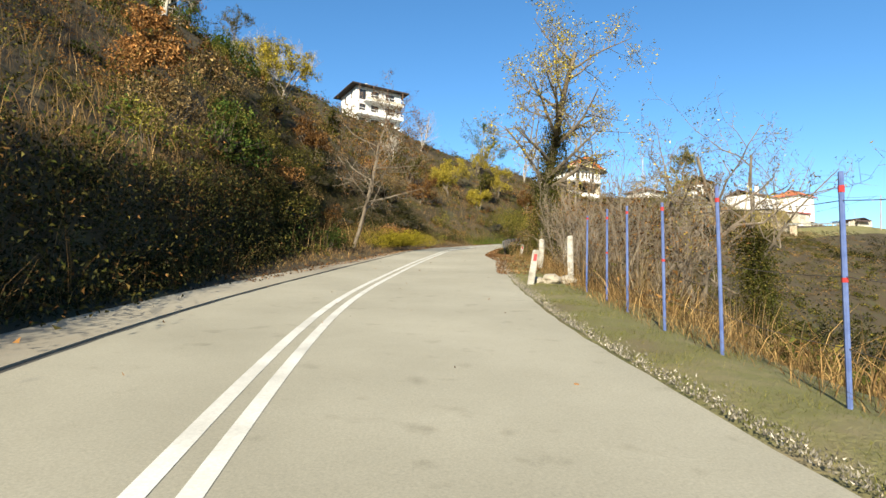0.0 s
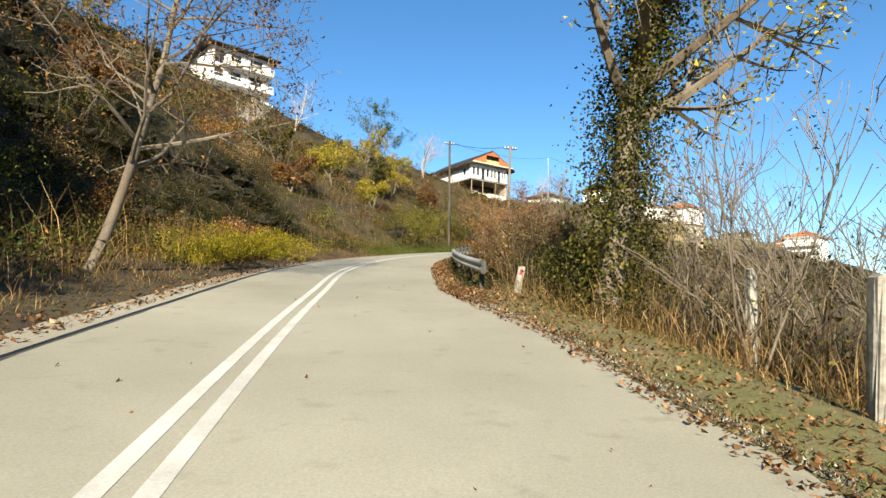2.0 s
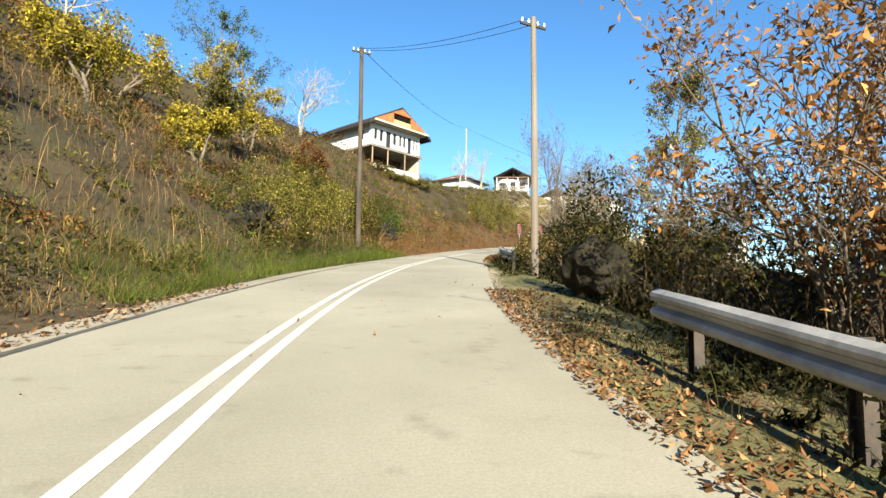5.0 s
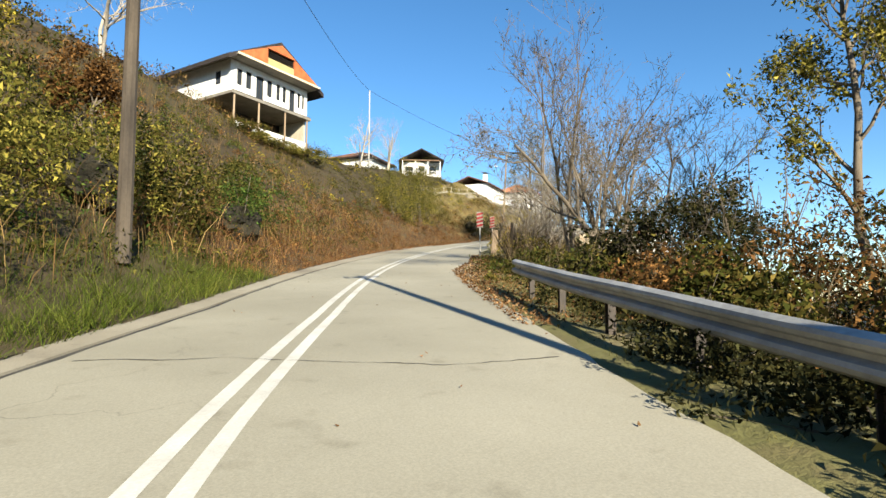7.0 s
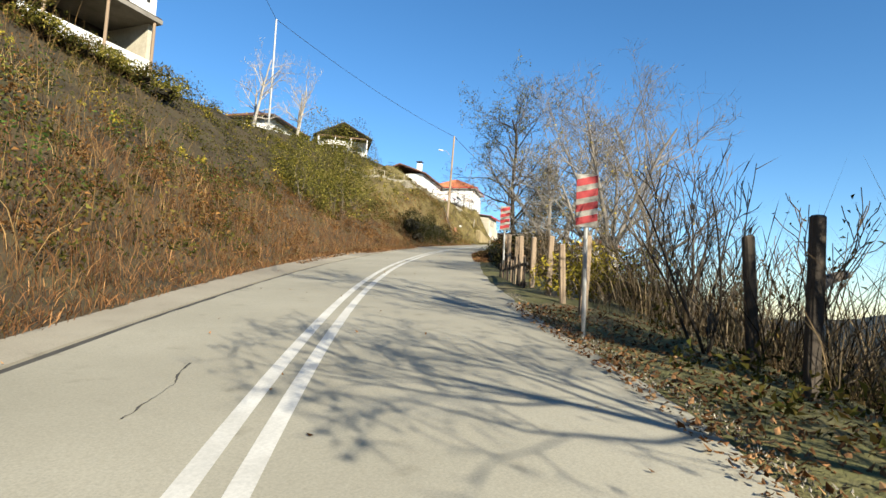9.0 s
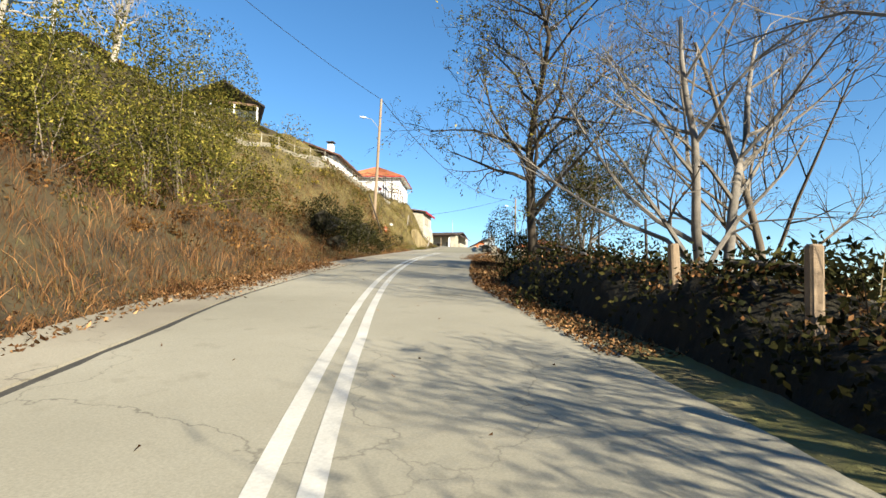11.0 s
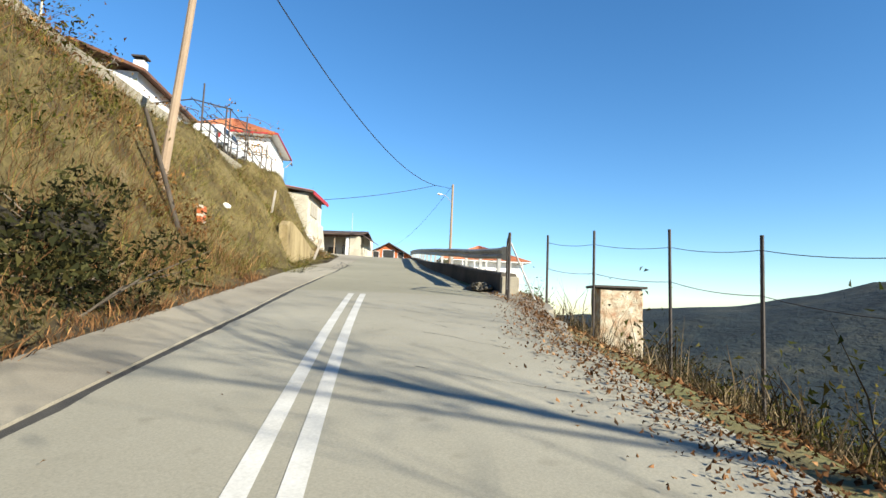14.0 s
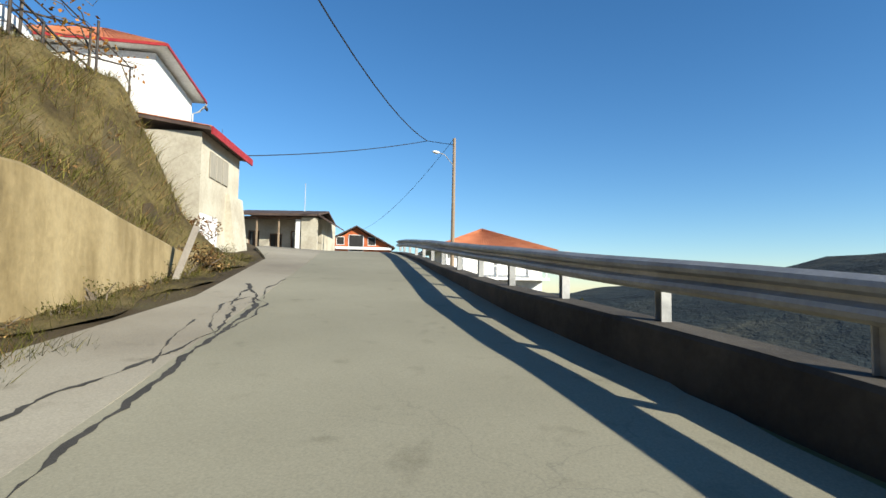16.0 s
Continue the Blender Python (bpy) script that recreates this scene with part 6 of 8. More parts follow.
def grow_tree(gen, height, radius, lean=(0, 0), spread=0.55, kids=(8, 6, 5, 3), bare_to=0.3, wobble=0.12, rise=0.25, length=(0.55, 0.5, 0.5, 0.55)):
    """Tapered limbs of a tree as (points, radii, level)."""
    limbs = []

    def limb(start, way, size, r, level):
        n = (9, 6, 4, 2, 2)[level]
        pts, d = [np.array(start, float)], np.array(way, float)
        for _ in range(n - 1):
            d = d + gen.normal(size=3) * wobble * (1 + 0.3 * level) + np.array([0, 0, rise * 0.25 if level else 0.02])
            d /= np.linalg.norm(d)
            pts.append(pts[-1] + d * size / (n - 1))
        pts = np.array(pts)
        rad = r * np.linspace(1, 0.25 if level else 0.3, n)
        limbs.append((pts, np.maximum(rad, 0.006), level))
        if level >= len(kids):
            return
        for k in range(kids[level]):
            at = gen.uniform(bare_to, 0.98) if level == 0 else gen.uniform(0.25, 1.0)
            i = min(int(at * (n - 1)), n - 2)
            w = at * (n - 1) - i
            p = pts[i] * (1 - w) + pts[i + 1] * w
            t = pts[i + 1] - pts[i]
            t /= np.linalg.norm(t)
            a = gen.uniform(0, 2 * np.pi) + k * 2.4
            u = np.cross(t, [0.3, 0.2, 1.0] if abs(t[2]) < 0.9 else [1.0, 0, 0])
            u /= np.linalg.norm(u)
            v = np.cross(t, u)
            out = u * np.cos(a) + v * np.sin(a)
            dirn = t * (1 - spread) + out * spread * gen.uniform(0.8, 1.3) + np.array([0, 0, rise * 0.4])
            dirn /= np.linalg.norm(dirn)
            limb(p, dirn, size * length[level] * gen.uniform(0.65, 1.15) * (1.15 - 0.45 * at if level == 0 else 1), max(rad[i] * 0.55, 0.007), level + 1)

    limb((0, 0, -0.3), np.array([lean[0], lean[1], 1.0]) / np.linalg.norm([lean[0], lean[1], 1.0]), height, radius, 0)
    return limbs


def tree(base, seed, height, radius, label, bark, leaf=None, per_twig=4, leaf_size=0.11, leaf_part=1.0, lean=(0, 0), group="", stems=1, ivy=None, jitter=0.12, kind_name="tree", splay=0.28, **shape):
    gen = np.random.default_rng(seed)
    e = empty(kind_name, base, 0)
    all_limbs = []
    for k in range(stems):
        ln = lean if stems == 1 else (lean[0] + splay * math.cos(k * 2.4 + seed), lean[1] + splay * math.sin(k * 2.4 + seed))
        all_limbs += grow_tree(gen, height * (1 if k == 0 else gen.uniform(0.7, 1.0)), radius, ln, **shape)
    trunk = [(p, r) for p, r, l in all_limbs if l == 0]
    big = [(p, r) for p, r, l in all_limbs if l == 1]
    small = [(p, r) for p, r, l in all_limbs if l >= 2]
    v, f = tubes(trunk, 10)
    ob = new("trunk", mesh_np("trunk", v, f, bark))
    ob.parent = e
    ob.data.shade_smooth()
    for line in big:
        v, f = tubes([line], 5)
        new("limb", mesh_np("limb", v, f, bark)).parent = e
    v, f = tubes([(p, r) for p, r, l in all_limbs if l == 2], 3)
    f = np.concatenate([f[:, [0, 1, 2]], f[:, [0, 2, 3]]])
    fine = [(p, r) for p, r, l in all_limbs if l >= 3]
    if fine:
        # finest twigs: two crossed slivers each, running out to a point
        a, b = np.array([p[0] for p, r in fine]), np.array([p[-1] for p, r in fine])
        rad = np.array([r[0] for p, r in fine])[:, None] * 1.1
        u = np.cross(b - a, gen.normal(size=a.shape))
        u /= np.linalg.norm(u, axis=1)[:, None] + 1e-9
        w = np.cross(b - a, u)
        w /= np.linalg.norm(w, axis=1)[:, None] + 1e-9
        t = np.concatenate([np.stack([a - u * rad, a + u * rad, b], 1), np.stack([a - w * rad, a + w * rad, b], 1)]).reshape(-1, 3)
        f = np.concatenate([f, np.arange(len(t)).reshape(-1, 3) + len(v)])
        v = np.concatenate([v, t])
    tagged(new("twig_crown", mesh_np("twig_crown", v, f, bark)), kind="stuff").parent = e
    if leaf is not None:
        at = []
        for p, r in small:
            if gen.random() > leaf_part:
                continue
            w = gen.uniform(0.2, 1, per_twig) * (len(p) - 1)
            i = np.minimum(w.astype(int), len(p) - 2)
            w = (w - i)[:, None]
            at.append(p[i] * (1 - w) + p[i + 1] * w + gen.normal(size=(per_twig, 3)) * jitter)
        if at:
            v, f = leaf_quads(np.concatenate(at), leaf_size, gen, droop=0.3, corners=3)
            tagged(new("crown", mesh_np("crown", v, f, leaf)), kind="stuff").parent = e
    if ivy is not None:
        at = []
        for (p, r) in trunk:
            n = 2400 * len(p)
            w = gen.uniform(0, 0.66, n) * (len(p) - 1)
            i = np.minimum(w.astype(int), len(p) - 2)
            w = (w - i)[:, None]
            wide = 0.36 + 0.3 * np.exp(-(p[i, 2:3] - p[0, 2]) / 1.6)
            at.append(p[i] * (1 - w) + p[i + 1] * w + gen.normal(size=(n, 3)) * [1, 1, 0.6] * wide)
        v, f = leaf_quads(np.concatenate(at), 0.075, gen, droop=0.6, aspect=0.7)
        tagged(new("ivy", mesh_np("ivy", v, f, ivy)), "thick ivy round the trunk", kind="stuff").parent = e
    return tagged(e, label, "tree" if kind_name == "tree" else "shrub", group)


def lumps(gen, n, r, h, k=7):
    """Points over a lumpy mound, denser on its skin."""
    c = gen.normal(size=(k, 3)) * [r * 0.5, r * 0.5, h * 0.22] + [0, 0, h * 0.5]
    q = gen.integers(0, k, n)
    d = gen.normal(size=(n, 3))
    d /= np.linalg.norm(d, axis=1)[:, None]
    p = c[q] + d * (gen.uniform(0.45, 1.0, n)[:, None] ** 0.5) * np.array([r * 0.5, r * 0.5, h * 0.36])
    p[:, 2] = np.abs(p[:, 2])
    return p


def bush(base, seed, r, h, leaf, n, size, label, group="", stems=9, bark=None, category="bush", core=True):
    gen = np.random.default_rng(seed)
    e = empty("bush", base, 0)
    n = int(n * 1.3)
    p = lumps(gen, n, r, h)
    lines = []
    for k in range(stems):
        tip = p[gen.integers(0, n)]
        mid = tip * 0.5 + gen.normal(size=3) * r * 0.12
        mid[2] = tip[2] * 0.55
        lines.append((np.array([[gen.normal() * 0.1, gen.normal() * 0.1, -0.2], mid, tip * 1.03]), [0.022, 0.014, 0.006]))
    v, f = tubes(lines, 3)
    tagged(new("inner_stem", mesh_np("inner_stem", v, f, bark or BARK)), kind="stuff").parent = e
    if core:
        # near-black lump added inside: blocks light and darkens the gaps
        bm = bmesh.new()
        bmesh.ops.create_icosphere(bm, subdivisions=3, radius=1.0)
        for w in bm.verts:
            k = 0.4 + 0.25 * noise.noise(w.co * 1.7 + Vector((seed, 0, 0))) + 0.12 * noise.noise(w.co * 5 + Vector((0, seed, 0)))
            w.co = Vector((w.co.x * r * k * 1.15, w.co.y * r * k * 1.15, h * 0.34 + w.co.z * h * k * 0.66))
        part("shade_core", bm, SHADE_BROWN, e)
    v, f = leaf_quads(p, size, gen, droop=0.1, corners=3)
    tagged(new("foliage", mesh_np("foliage", v, f, leaf)), kind="stuff").parent = e
    return tagged(e, label, category, group)


def scatter_clumps(name, label, gen, s0, s1, u0, u1, per_m2, r, h, leaves, size, mat, side=-1, mask=None, up=0.15):
    """Undergrowth: many small leafy clumps over a strip of bank (u metres beyond the road's edge), joined into one sheet of stuff."""
    n = int((s1 - s0) * (u1 - u0) * per_m2)
    s, u = gen.uniform(s0, s1, n), gen.uniform(u0, u1, n)
    if mask is not None:
        keep = mask(s, u, gen)
        s, u = s[keep], u[keep]
    d = left_edge(s) - u if side < 0 else right_edge(s) + u
    c = on_bank(s, d)
    n = len(s)
    k = gen.uniform(0.6, 1.4, n) * np.clip(0.8 + 0.95 * ripple(c[:, 0], c[:, 1], 1.5, 1.0) + 0.5 * ripple(c[:, 0], c[:, 1], 4.0, 5.0), 0.4, 2.1)
    if side > 0:
        k = np.minimum(k, 1.25)
    off = gen.normal(size=(n, leaves, 3))
    off /= np.linalg.norm(off, axis=2)[..., None]
    off *= gen.uniform(0.35, 1.0, (n, leaves, 1)) ** 0.6
    off[..., 2] = np.abs(off[..., 2])
    p = c[:, None] + off * (np.array([r, r, h]) * k[:, None])[:, None]
    v, f = leaf_quads(p.reshape(-1, 3), size, gen, up=up, corners=3)
    return tagged(new(name, mesh_np(name, v, f, mat)), label, "undergrowth", kind="stuff")


def blades(name, label, gen, s, d, height, width, mat, bend=0.35, category="grass"):
    """Grass: a bent three-sided blade at each place."""
    c = on_bank(s, d)
    n = len(s)
    a = gen.uniform(0, 2 * np.pi, n)
    w = np.stack([np.cos(a), np.sin(a), 0 * a], -1)
    lean = gen.normal(size=(n, 3)) * bend
    lean[:, 2] = 0
    h = (np.broadcast_to(height, (n,)) * gen.uniform(0.35, 1.25, n) * np.clip(0.75 + 0.6 * ripple(c[:, 0], c[:, 1], 0.6, 3.0), 0.2, 1.4))[:, None]
    base = c - [0, 0, 0.03]
    mid = base + [0, 0, 1] * h * 0.55 + lean * h * 0.35
    tip = base + [0, 0, 1] * h * 0.95 + lean * h
    v = np.stack([base + w * width * 0.5, tip, base - w * width * 0.5], 1).reshape(-1, 3) if name == "grass" else np.stack([base, mid + w * width, tip, mid - w * width], 1).reshape(-1, 3)
    k = 3 if name == "grass" else 4
    return tagged(new(name, mesh_np(name, v, np.arange(k * n).reshape(-1, k), mat)), label, category, kind="stuff")


def litter(name, label, gen, s, d, size, mat, lift=0.02, paved=False):
    """Fallen leaves lying nearly flat."""
    c = at_road(s, d, 0.012) if paved else on_bank(s, d)
    n = len(s)
    c[:, 2] += gen.uniform(0.0, lift + 0.03, n)
    a = gen.uniform(0, 2 * np.pi, n)
    u = np.stack([np.cos(a), np.sin(a), gen.normal(size=n) * 0.35], -1)
    w = np.stack([-np.sin(a), np.cos(a), gen.normal(size=n) * 0.35], -1)
    k = (size * gen.uniform(0.5, 1.3, n))[:, None]
    v = np.stack([c, c + (u * 0.5 + w * 0.35) * k, c + u * k + [0, 0, 0.02], c + (u * 0.5 - w * 0.35) * k], 1).reshape(-1, 3)
    return tagged(new(name, mesh_np(name, v, np.arange(4 * n).reshape(-1, 4), mat)), label, "leaf litter", kind="stuff")


v, f = leaf_quads(np.concatenate(at), 0.12, VG, droop=0.3, aspect=0.8)
tagged(new("foliage", mesh_np("foliage", v, f, VINE_LEAF)), "orange and brown vine leaves", kind="stuff").parent = vine
tagged(vine, "vine with orange autumn leaves trained over the pergola", "vine")
G = np.random.default_rng(11)
# ---- left bank, undergrowth by zones
def patchy(scale, seed, cut):
    def m(s, u, gen):
        return ripple(s, u, scale, seed) + gen.normal(size=len(s)) * 0.25 > cut
    return m


# False where near-black leaves carry the shade of the hollow
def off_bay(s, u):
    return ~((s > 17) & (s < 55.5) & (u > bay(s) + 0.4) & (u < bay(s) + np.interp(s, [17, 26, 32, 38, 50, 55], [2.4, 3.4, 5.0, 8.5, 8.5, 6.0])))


def patchy_off_bay(scale, seed, cut):
    m = patchy(scale, seed, cut)
    return lambda s, u, gen: m(s, u, gen) & off_bay(s, u)


scatter_clumps("undergrowth", "tangled olive shrubs over the bank", G, -12, 108, 1.0, 14, 0.75, 0.8, 1.0, 95, 0.105, OLIVE, mask=lambda s, u, gen: off_bay(s, u))
# the hollow's shade is put into the leaf colour here
scatter_clumps("undergrowth", "ivy and brambles coloured near-black for the hollow's shade", G, 16, 56, 0.6, 17, 2.0, 0.7, 0.9, 90, 0.10, DARK_SHADE_LEAF, mask=lambda s, u, gen: ~off_bay(s, u))
scatter_clumps("undergrowth", "rusty brambles on the slope", G, -12, 108, 2.0, 20, 0.5, 0.8, 1.0, 95, 0.105, RUST, mask=patchy_off_bay(6, 1.0, 0.0))
scatter_clumps("undergrowth", "dark green brambles on the slope", G, -10, 110, 1.5, 18, 0.5, 0.8, 1.2, 95, 0.10, GREEN, mask=patchy_off_bay(7, 4.0, 0.1))
scatter_clumps("undergrowth", "olive scrub higher on the hillside", G, -5, 105, 14, 44, 0.3, 1.2, 1.5, 42, 0.27, OLIVE)
scatter_clumps("undergrowth", "straw-coloured scrub higher on the hillside", G, 0, 105, 12, 44, 0.3, 1.1, 1.0, 50, 0.22, STRAW, mask=patchy(9, 2.0, -0.1))
scatter_clumps("undergrowth", "rust-coloured scrub higher on the hillside", G, 0, 90, 14, 44, 0.2, 1.3, 1.6, 60, 0.24, RUST, mask=patchy(11, 7.0, 0.0))
scatter_clumps("undergrowth", "olive creepers covering the bank", G, 108, 148, 3.0, 13, 1.2, 0.7, 0.9, 85, 0.11, OLIVE)
scatter_clumps("undergrowth", "yellowing creepers covering the bank", G, 104, 150, 4.5, 13, 0.5, 0.6, 0.7, 46, 0.14, YELLOW, mask=patchy(5, 3.0, 0.15))
scatter_clumps("undergrowth", "dry russet brambles low on the bank", G, 84, 150, 0.8, 6, 1.3, 0.55, 0.8, 44, 0.12, RUST, mask=patchy(7, 5.0, -0.35))
scatter_clumps("undergrowth", "dry thin scrub on the grassy bank", G, 150, 166, 2.5, 9, 0.5, 0.4, 0.35, 30, 0.10, STRAW)
def cut_face(label, per_m, r, leaves, size, mat, category="undergrowth"):
    """Brush hanging on the steep cut face of the bank."""
    n = int(80 * per_m)
    s = G.uniform(-22, 57, n)
    u = cut_line(s) + G.uniform(-0.3, 1.3, n)
    c = on_bank(s, left_edge(s) - u)
    off = G.normal(size=(n, leaves, 3)) * np.array([r, r, r])
    v, f = leaf_quads((c[:, None] + off * G.uniform(0.6, 1.4, (n, 1, 1))).reshape(-1, 3), size, G, droop=0.2, corners=3)
    tagged(new("undergrowth", mesh_np("undergrowth", v, f, mat)), label, category, kind="stuff")


# near-black leaves deepen the shade of the cut face
cut_face("brush on the steep cut bank, near-black for its shade", 60, 0.30, 46, 0.085, DARK_SHADE_LEAF)
cut_face("rusty brambles on the steep cut bank", 7, 0.30, 50, 0.08, RUST)
cut_face("olive creepers on the steep cut bank", 10, 0.34, 50, 0.08, OLIVE)
n = 9000
s = G.uniform(-20, 57, n)
blades("dry_stalks", "pale dry stalks on the steep cut bank", G, s, left_edge(s) - cut_line(s) - G.uniform(-0.5, 2.2, n), 0.9, 0.006, STRAW, 0.45)
n = 26000
s, u = G.uniform(-10, 112, n), 1.2 + G.uniform(0, 15, n)
s, u = s[off_bay(s, u)], u[off_bay(s, u)]
blades("dry_stalks", "pale dry stalks standing in the undergrowth", G, s, left_edge(s) - u, 1.4, 0.008, STRAW, 0.3)
n = 9000
s = np.concatenate([G.normal(m, 1.0, n // 6) for m in (38.0, 39.5, 41.0, 42.5, 44.0, 45.5)])
d = left_edge(s) - 0.9 - np.abs(G.normal(size=len(s))) * 0.75 - 0.06 * np.maximum(s - 42, 0)
blades("broom_shrubs", "bright yellow-green broom along the bank foot", G, s, d, 0.9, 0.007, BROOM, 0.6, "bush")
# ---- dry and green grass at the foot of the bank
n = 26000
s = G.uniform(82, 151, n)
blades("dry_grass", "tall dry russet grass along the bank", G, s, left_edge(s) - 0.5 - G.uniform(0, 4.5, n), 0.8, 0.006, RUSSET, 0.45)
n = 20000
s = G.uniform(56, 152, n)
blades("grass", "rough green grass along the bank", G, s, left_edge(s) - 0.15 - np.abs(G.normal(size=n)) * 1.5, 0.34, 0.007, GRASS, 0.5)
n = 16000
s = G.uniform(-8, 62, n)
blades("dry_grass", "dry grass along the foot of the bank", G, s, left_edge(s) - 0.3 - G.uniform(0, 3.2, n), 0.4, 0.008, STRAW, 0.45)
n = 90000
s = G.uniform(128, 170, n)
blades("grass", "short yellowed grass on the bank", G, s, left_edge(s) - 0.3 - G.uniform(0, 8.0, n), 0.22, 0.008, BANK_GRASS, 0.8)
n = 26000
s = G.uniform(58, 84, n)
blades("grass", "lush green grass at the foot of the bank", G, s, left_edge(s) + 0.05 - np.abs(G.normal(size=n)) * 1.7, 0.5, 0.012, LUSH, 0.6)
n = 16000
s = G.uniform(84, 150, n)
blades("dry_grass", "low brown weeds along the bank foot", G, s, left_edge(s) + 0.05 - np.abs(G.normal(size=n)) * 0.7, 0.3, 0.007, RUSSET, 0.6)
# ---- right verge
n = 46000
s = G.uniform(-2, 31, n)
blades("grass", "short green grass on the verge", G, s, right_edge(s) + 0.12 + G.uniform(0, 1.9, n), 0.12, 0.0055, VERGE_GRASS, 0.7)
n = 9000
s = G.uniform(-2, 34, n)
blades("dry_grass", "tall dry weeds behind the fence", G, s, right_edge(s) + 1.25 + np.abs(G.normal(size=n)) * 2.2, np.where(G.random(n) < 0.3, 1.0, 0.5), 0.006, STRAW, 0.5)
n = 9000
s = G.uniform(56, 98, n)
blades("grass", "rough green grass on the verge", G, s, right_edge(s) + 0.2 + G.uniform(0, 3.2, n), 0.15, 0.006, GRASS, 0.6)
n = 9000
s = G.uniform(128, 156, n)
blades("dry_grass", "dry weeds beside the iron fence", G, s, right_edge(s) + 1.7 + G.uniform(0, 3.5, n), 0.42, 0.007, STRAW, 0.35)
for s0, s1, n, w in ((19, 34, 5000, 2.2), (31, 62, 12000, 1.5), (76, 98, 10000, 2.6), (112, 136, 20000, 2.4)):
    s = G.uniform(s0, s1, n)
    litter("leaf_litter", "brown fallen leaves along the road edge", G, s, right_edge(s) - 0.25 + np.abs(G.normal(size=n)) * w * 0.55, 0.062, DEAD)
for s0, s1, n in ((14, 62, 5000), (106, 128, 5000)):
    s = G.uniform(s0, s1, n)
    litter("leaf_litter", "brown fallen leaves along the bank foot", G, s, left_edge(s) + 0.45 - np.abs(G.normal(size=n)) * 0.6, 0.08, DEAD)
n = 260
s = G.uniform(5, 140, n)
litter("leaf_litter", "few scattered leaves on the asphalt", G, s, G.uniform(-3.2, 2.2, n), 0.045, DEAD, 0.0)
GRIT = leaf_material("road_grit", [(0.0, (0.10, 0.09, 0.07)), (0.5, (0.22, 0.20, 0.165)), (1.0, (0.36, 0.33, 0.28))], 0.0)
for s0, s1, n in ((-2, 33, 9000), (56, 70, 3000), (84, 100, 2500)):
    s = G.uniform(s0, s1, n)
    litter("gravel", "pale grit and small stones along the asphalt edge", G, s, right_edge(s) + 0.03 + np.abs(G.normal(size=n)) * 0.14, 0.024, GRIT, 0.0)
# weeds and brush round the guardrails; near-black ones carry the shade there
n = 2600
s = G.uniform(33, 56, n)
blades("dry_grass", "sparse dry weeds round the guardrail posts, near-black for shade", G, s, right_edge(s) + 0.35 + G.uniform(0, 1.3, n), 0.4, 0.005, DARK_SHADE_LEAF, 0.6)
n = 1500
s = G.uniform(76, 84, n)
blades("grass", "rough weeds at the guardrail end", G, s, right_edge(s) + 0.4 + G.uniform(0, 1.2, n), 0.3, 0.006, GRASS, 0.6)
scatter_clumps("undergrowth", "weeds under the guardrail, near-black for the shade there", G, 33, 57, 0.55, 2.2, 3.6, 0.32, 0.42, 60, 0.08, DARK_SHADE_LEAF, side=1)
scatter_clumps("undergrowth", "weeds under the guardrail, near-black for the shade there", G, 66, 80, 0.5, 2.4, 4.2, 0.34, 0.46, 60, 0.08, DARK_SHADE_LEAF, side=1)
scatter_clumps("undergrowth", "low leafy weeds by the road", G, 80, 94, 0.5, 4.0, 1.6, 0.4, 0.5, 45, 0.09, OLIVE, side=1)
# tree shade is put into the colour of this thicket
scatter_clumps("undergrowth", "low thicket under the trees, near-black for their shade", G, 111, 127, 1.8, 9.0, 1.5, 0.7, 0.9, 70, 0.12, DARK_SHADE_LEAF, side=1)
# tall brown brush that reaches up to the road's level
for s0, s1, u0, u1, n, hi in ((15, 33, 2.6, 9.5, 9000, 1.75), (33, 57, 2.0, 8.0, 8000, 1.9), (57, 84, 2.2, 9.0, 3600, 1.8), (86, 111, 1.5, 9.0, 12000, 1.9), (125, 136, 2.2, 7.0, 2500, 1.3), (136, 151, 0.9, 4.5, 4200, 0.95)):
    s = G.uniform(s0, s1, n)
    blades("tall_brush", "tall brown brush with dry twigs below the road", G, s, right_edge(s) + u0 + (u1 - u0) * G.uniform(0, 1, n), hi, 0.007, TWIGS, 0.35, "brush")
    scatter_clumps("undergrowth", "leafy tops of the brown brush", G, s0, s1, u0, u1, 0.8, 0.55, 1.5, 34, 0.09, OLIVE, side=1)
# brush on the valley side
scatter_clumps("undergrowth", "brown brush on the valley side", G, -6, 92, 3.2, 16, 0.65, 0.7, 0.85, 34, 0.15, OLIVE, side=1)
scatter_clumps("undergrowth", "rust brush on the valley side", G, 8, 92, 3.0, 14, 0.5, 0.7, 1.0, 40, 0.14, RUST, side=1, mask=patchy(6, 2.5, 0.0))
scatter_clumps("undergrowth", "dark brush on the valley side", G, 30, 135, 2.6, 12, 0.5, 0.6, 0.8, 40, 0.13, DARK_SHADE_LEAF, side=1, mask=patchy(8, 6.0, 0.0))
scatter_clumps("undergrowth", "dry brush lower on the valley side", G, 90, 165, 4.0, 26, 0.25, 0.8, 0.6, 30, 0.18, STRAW, side=1)
scatter_clumps("undergrowth", "scrub far down the valley side", G, -6, 165, 14, 60, 0.13, 1.4, 1.2, 40, 0.3, OLIVE, side=1)

# the slope's shade is put into near-black leaves
scatter_clumps("undergrowth", "brush below the iron fence, near-black for its shade", G, 126, 172, 2.0, 9.0, 0.9, 0.5, 0.5, 40, 0.10, DARK_SHADE_LEAF, side=1)
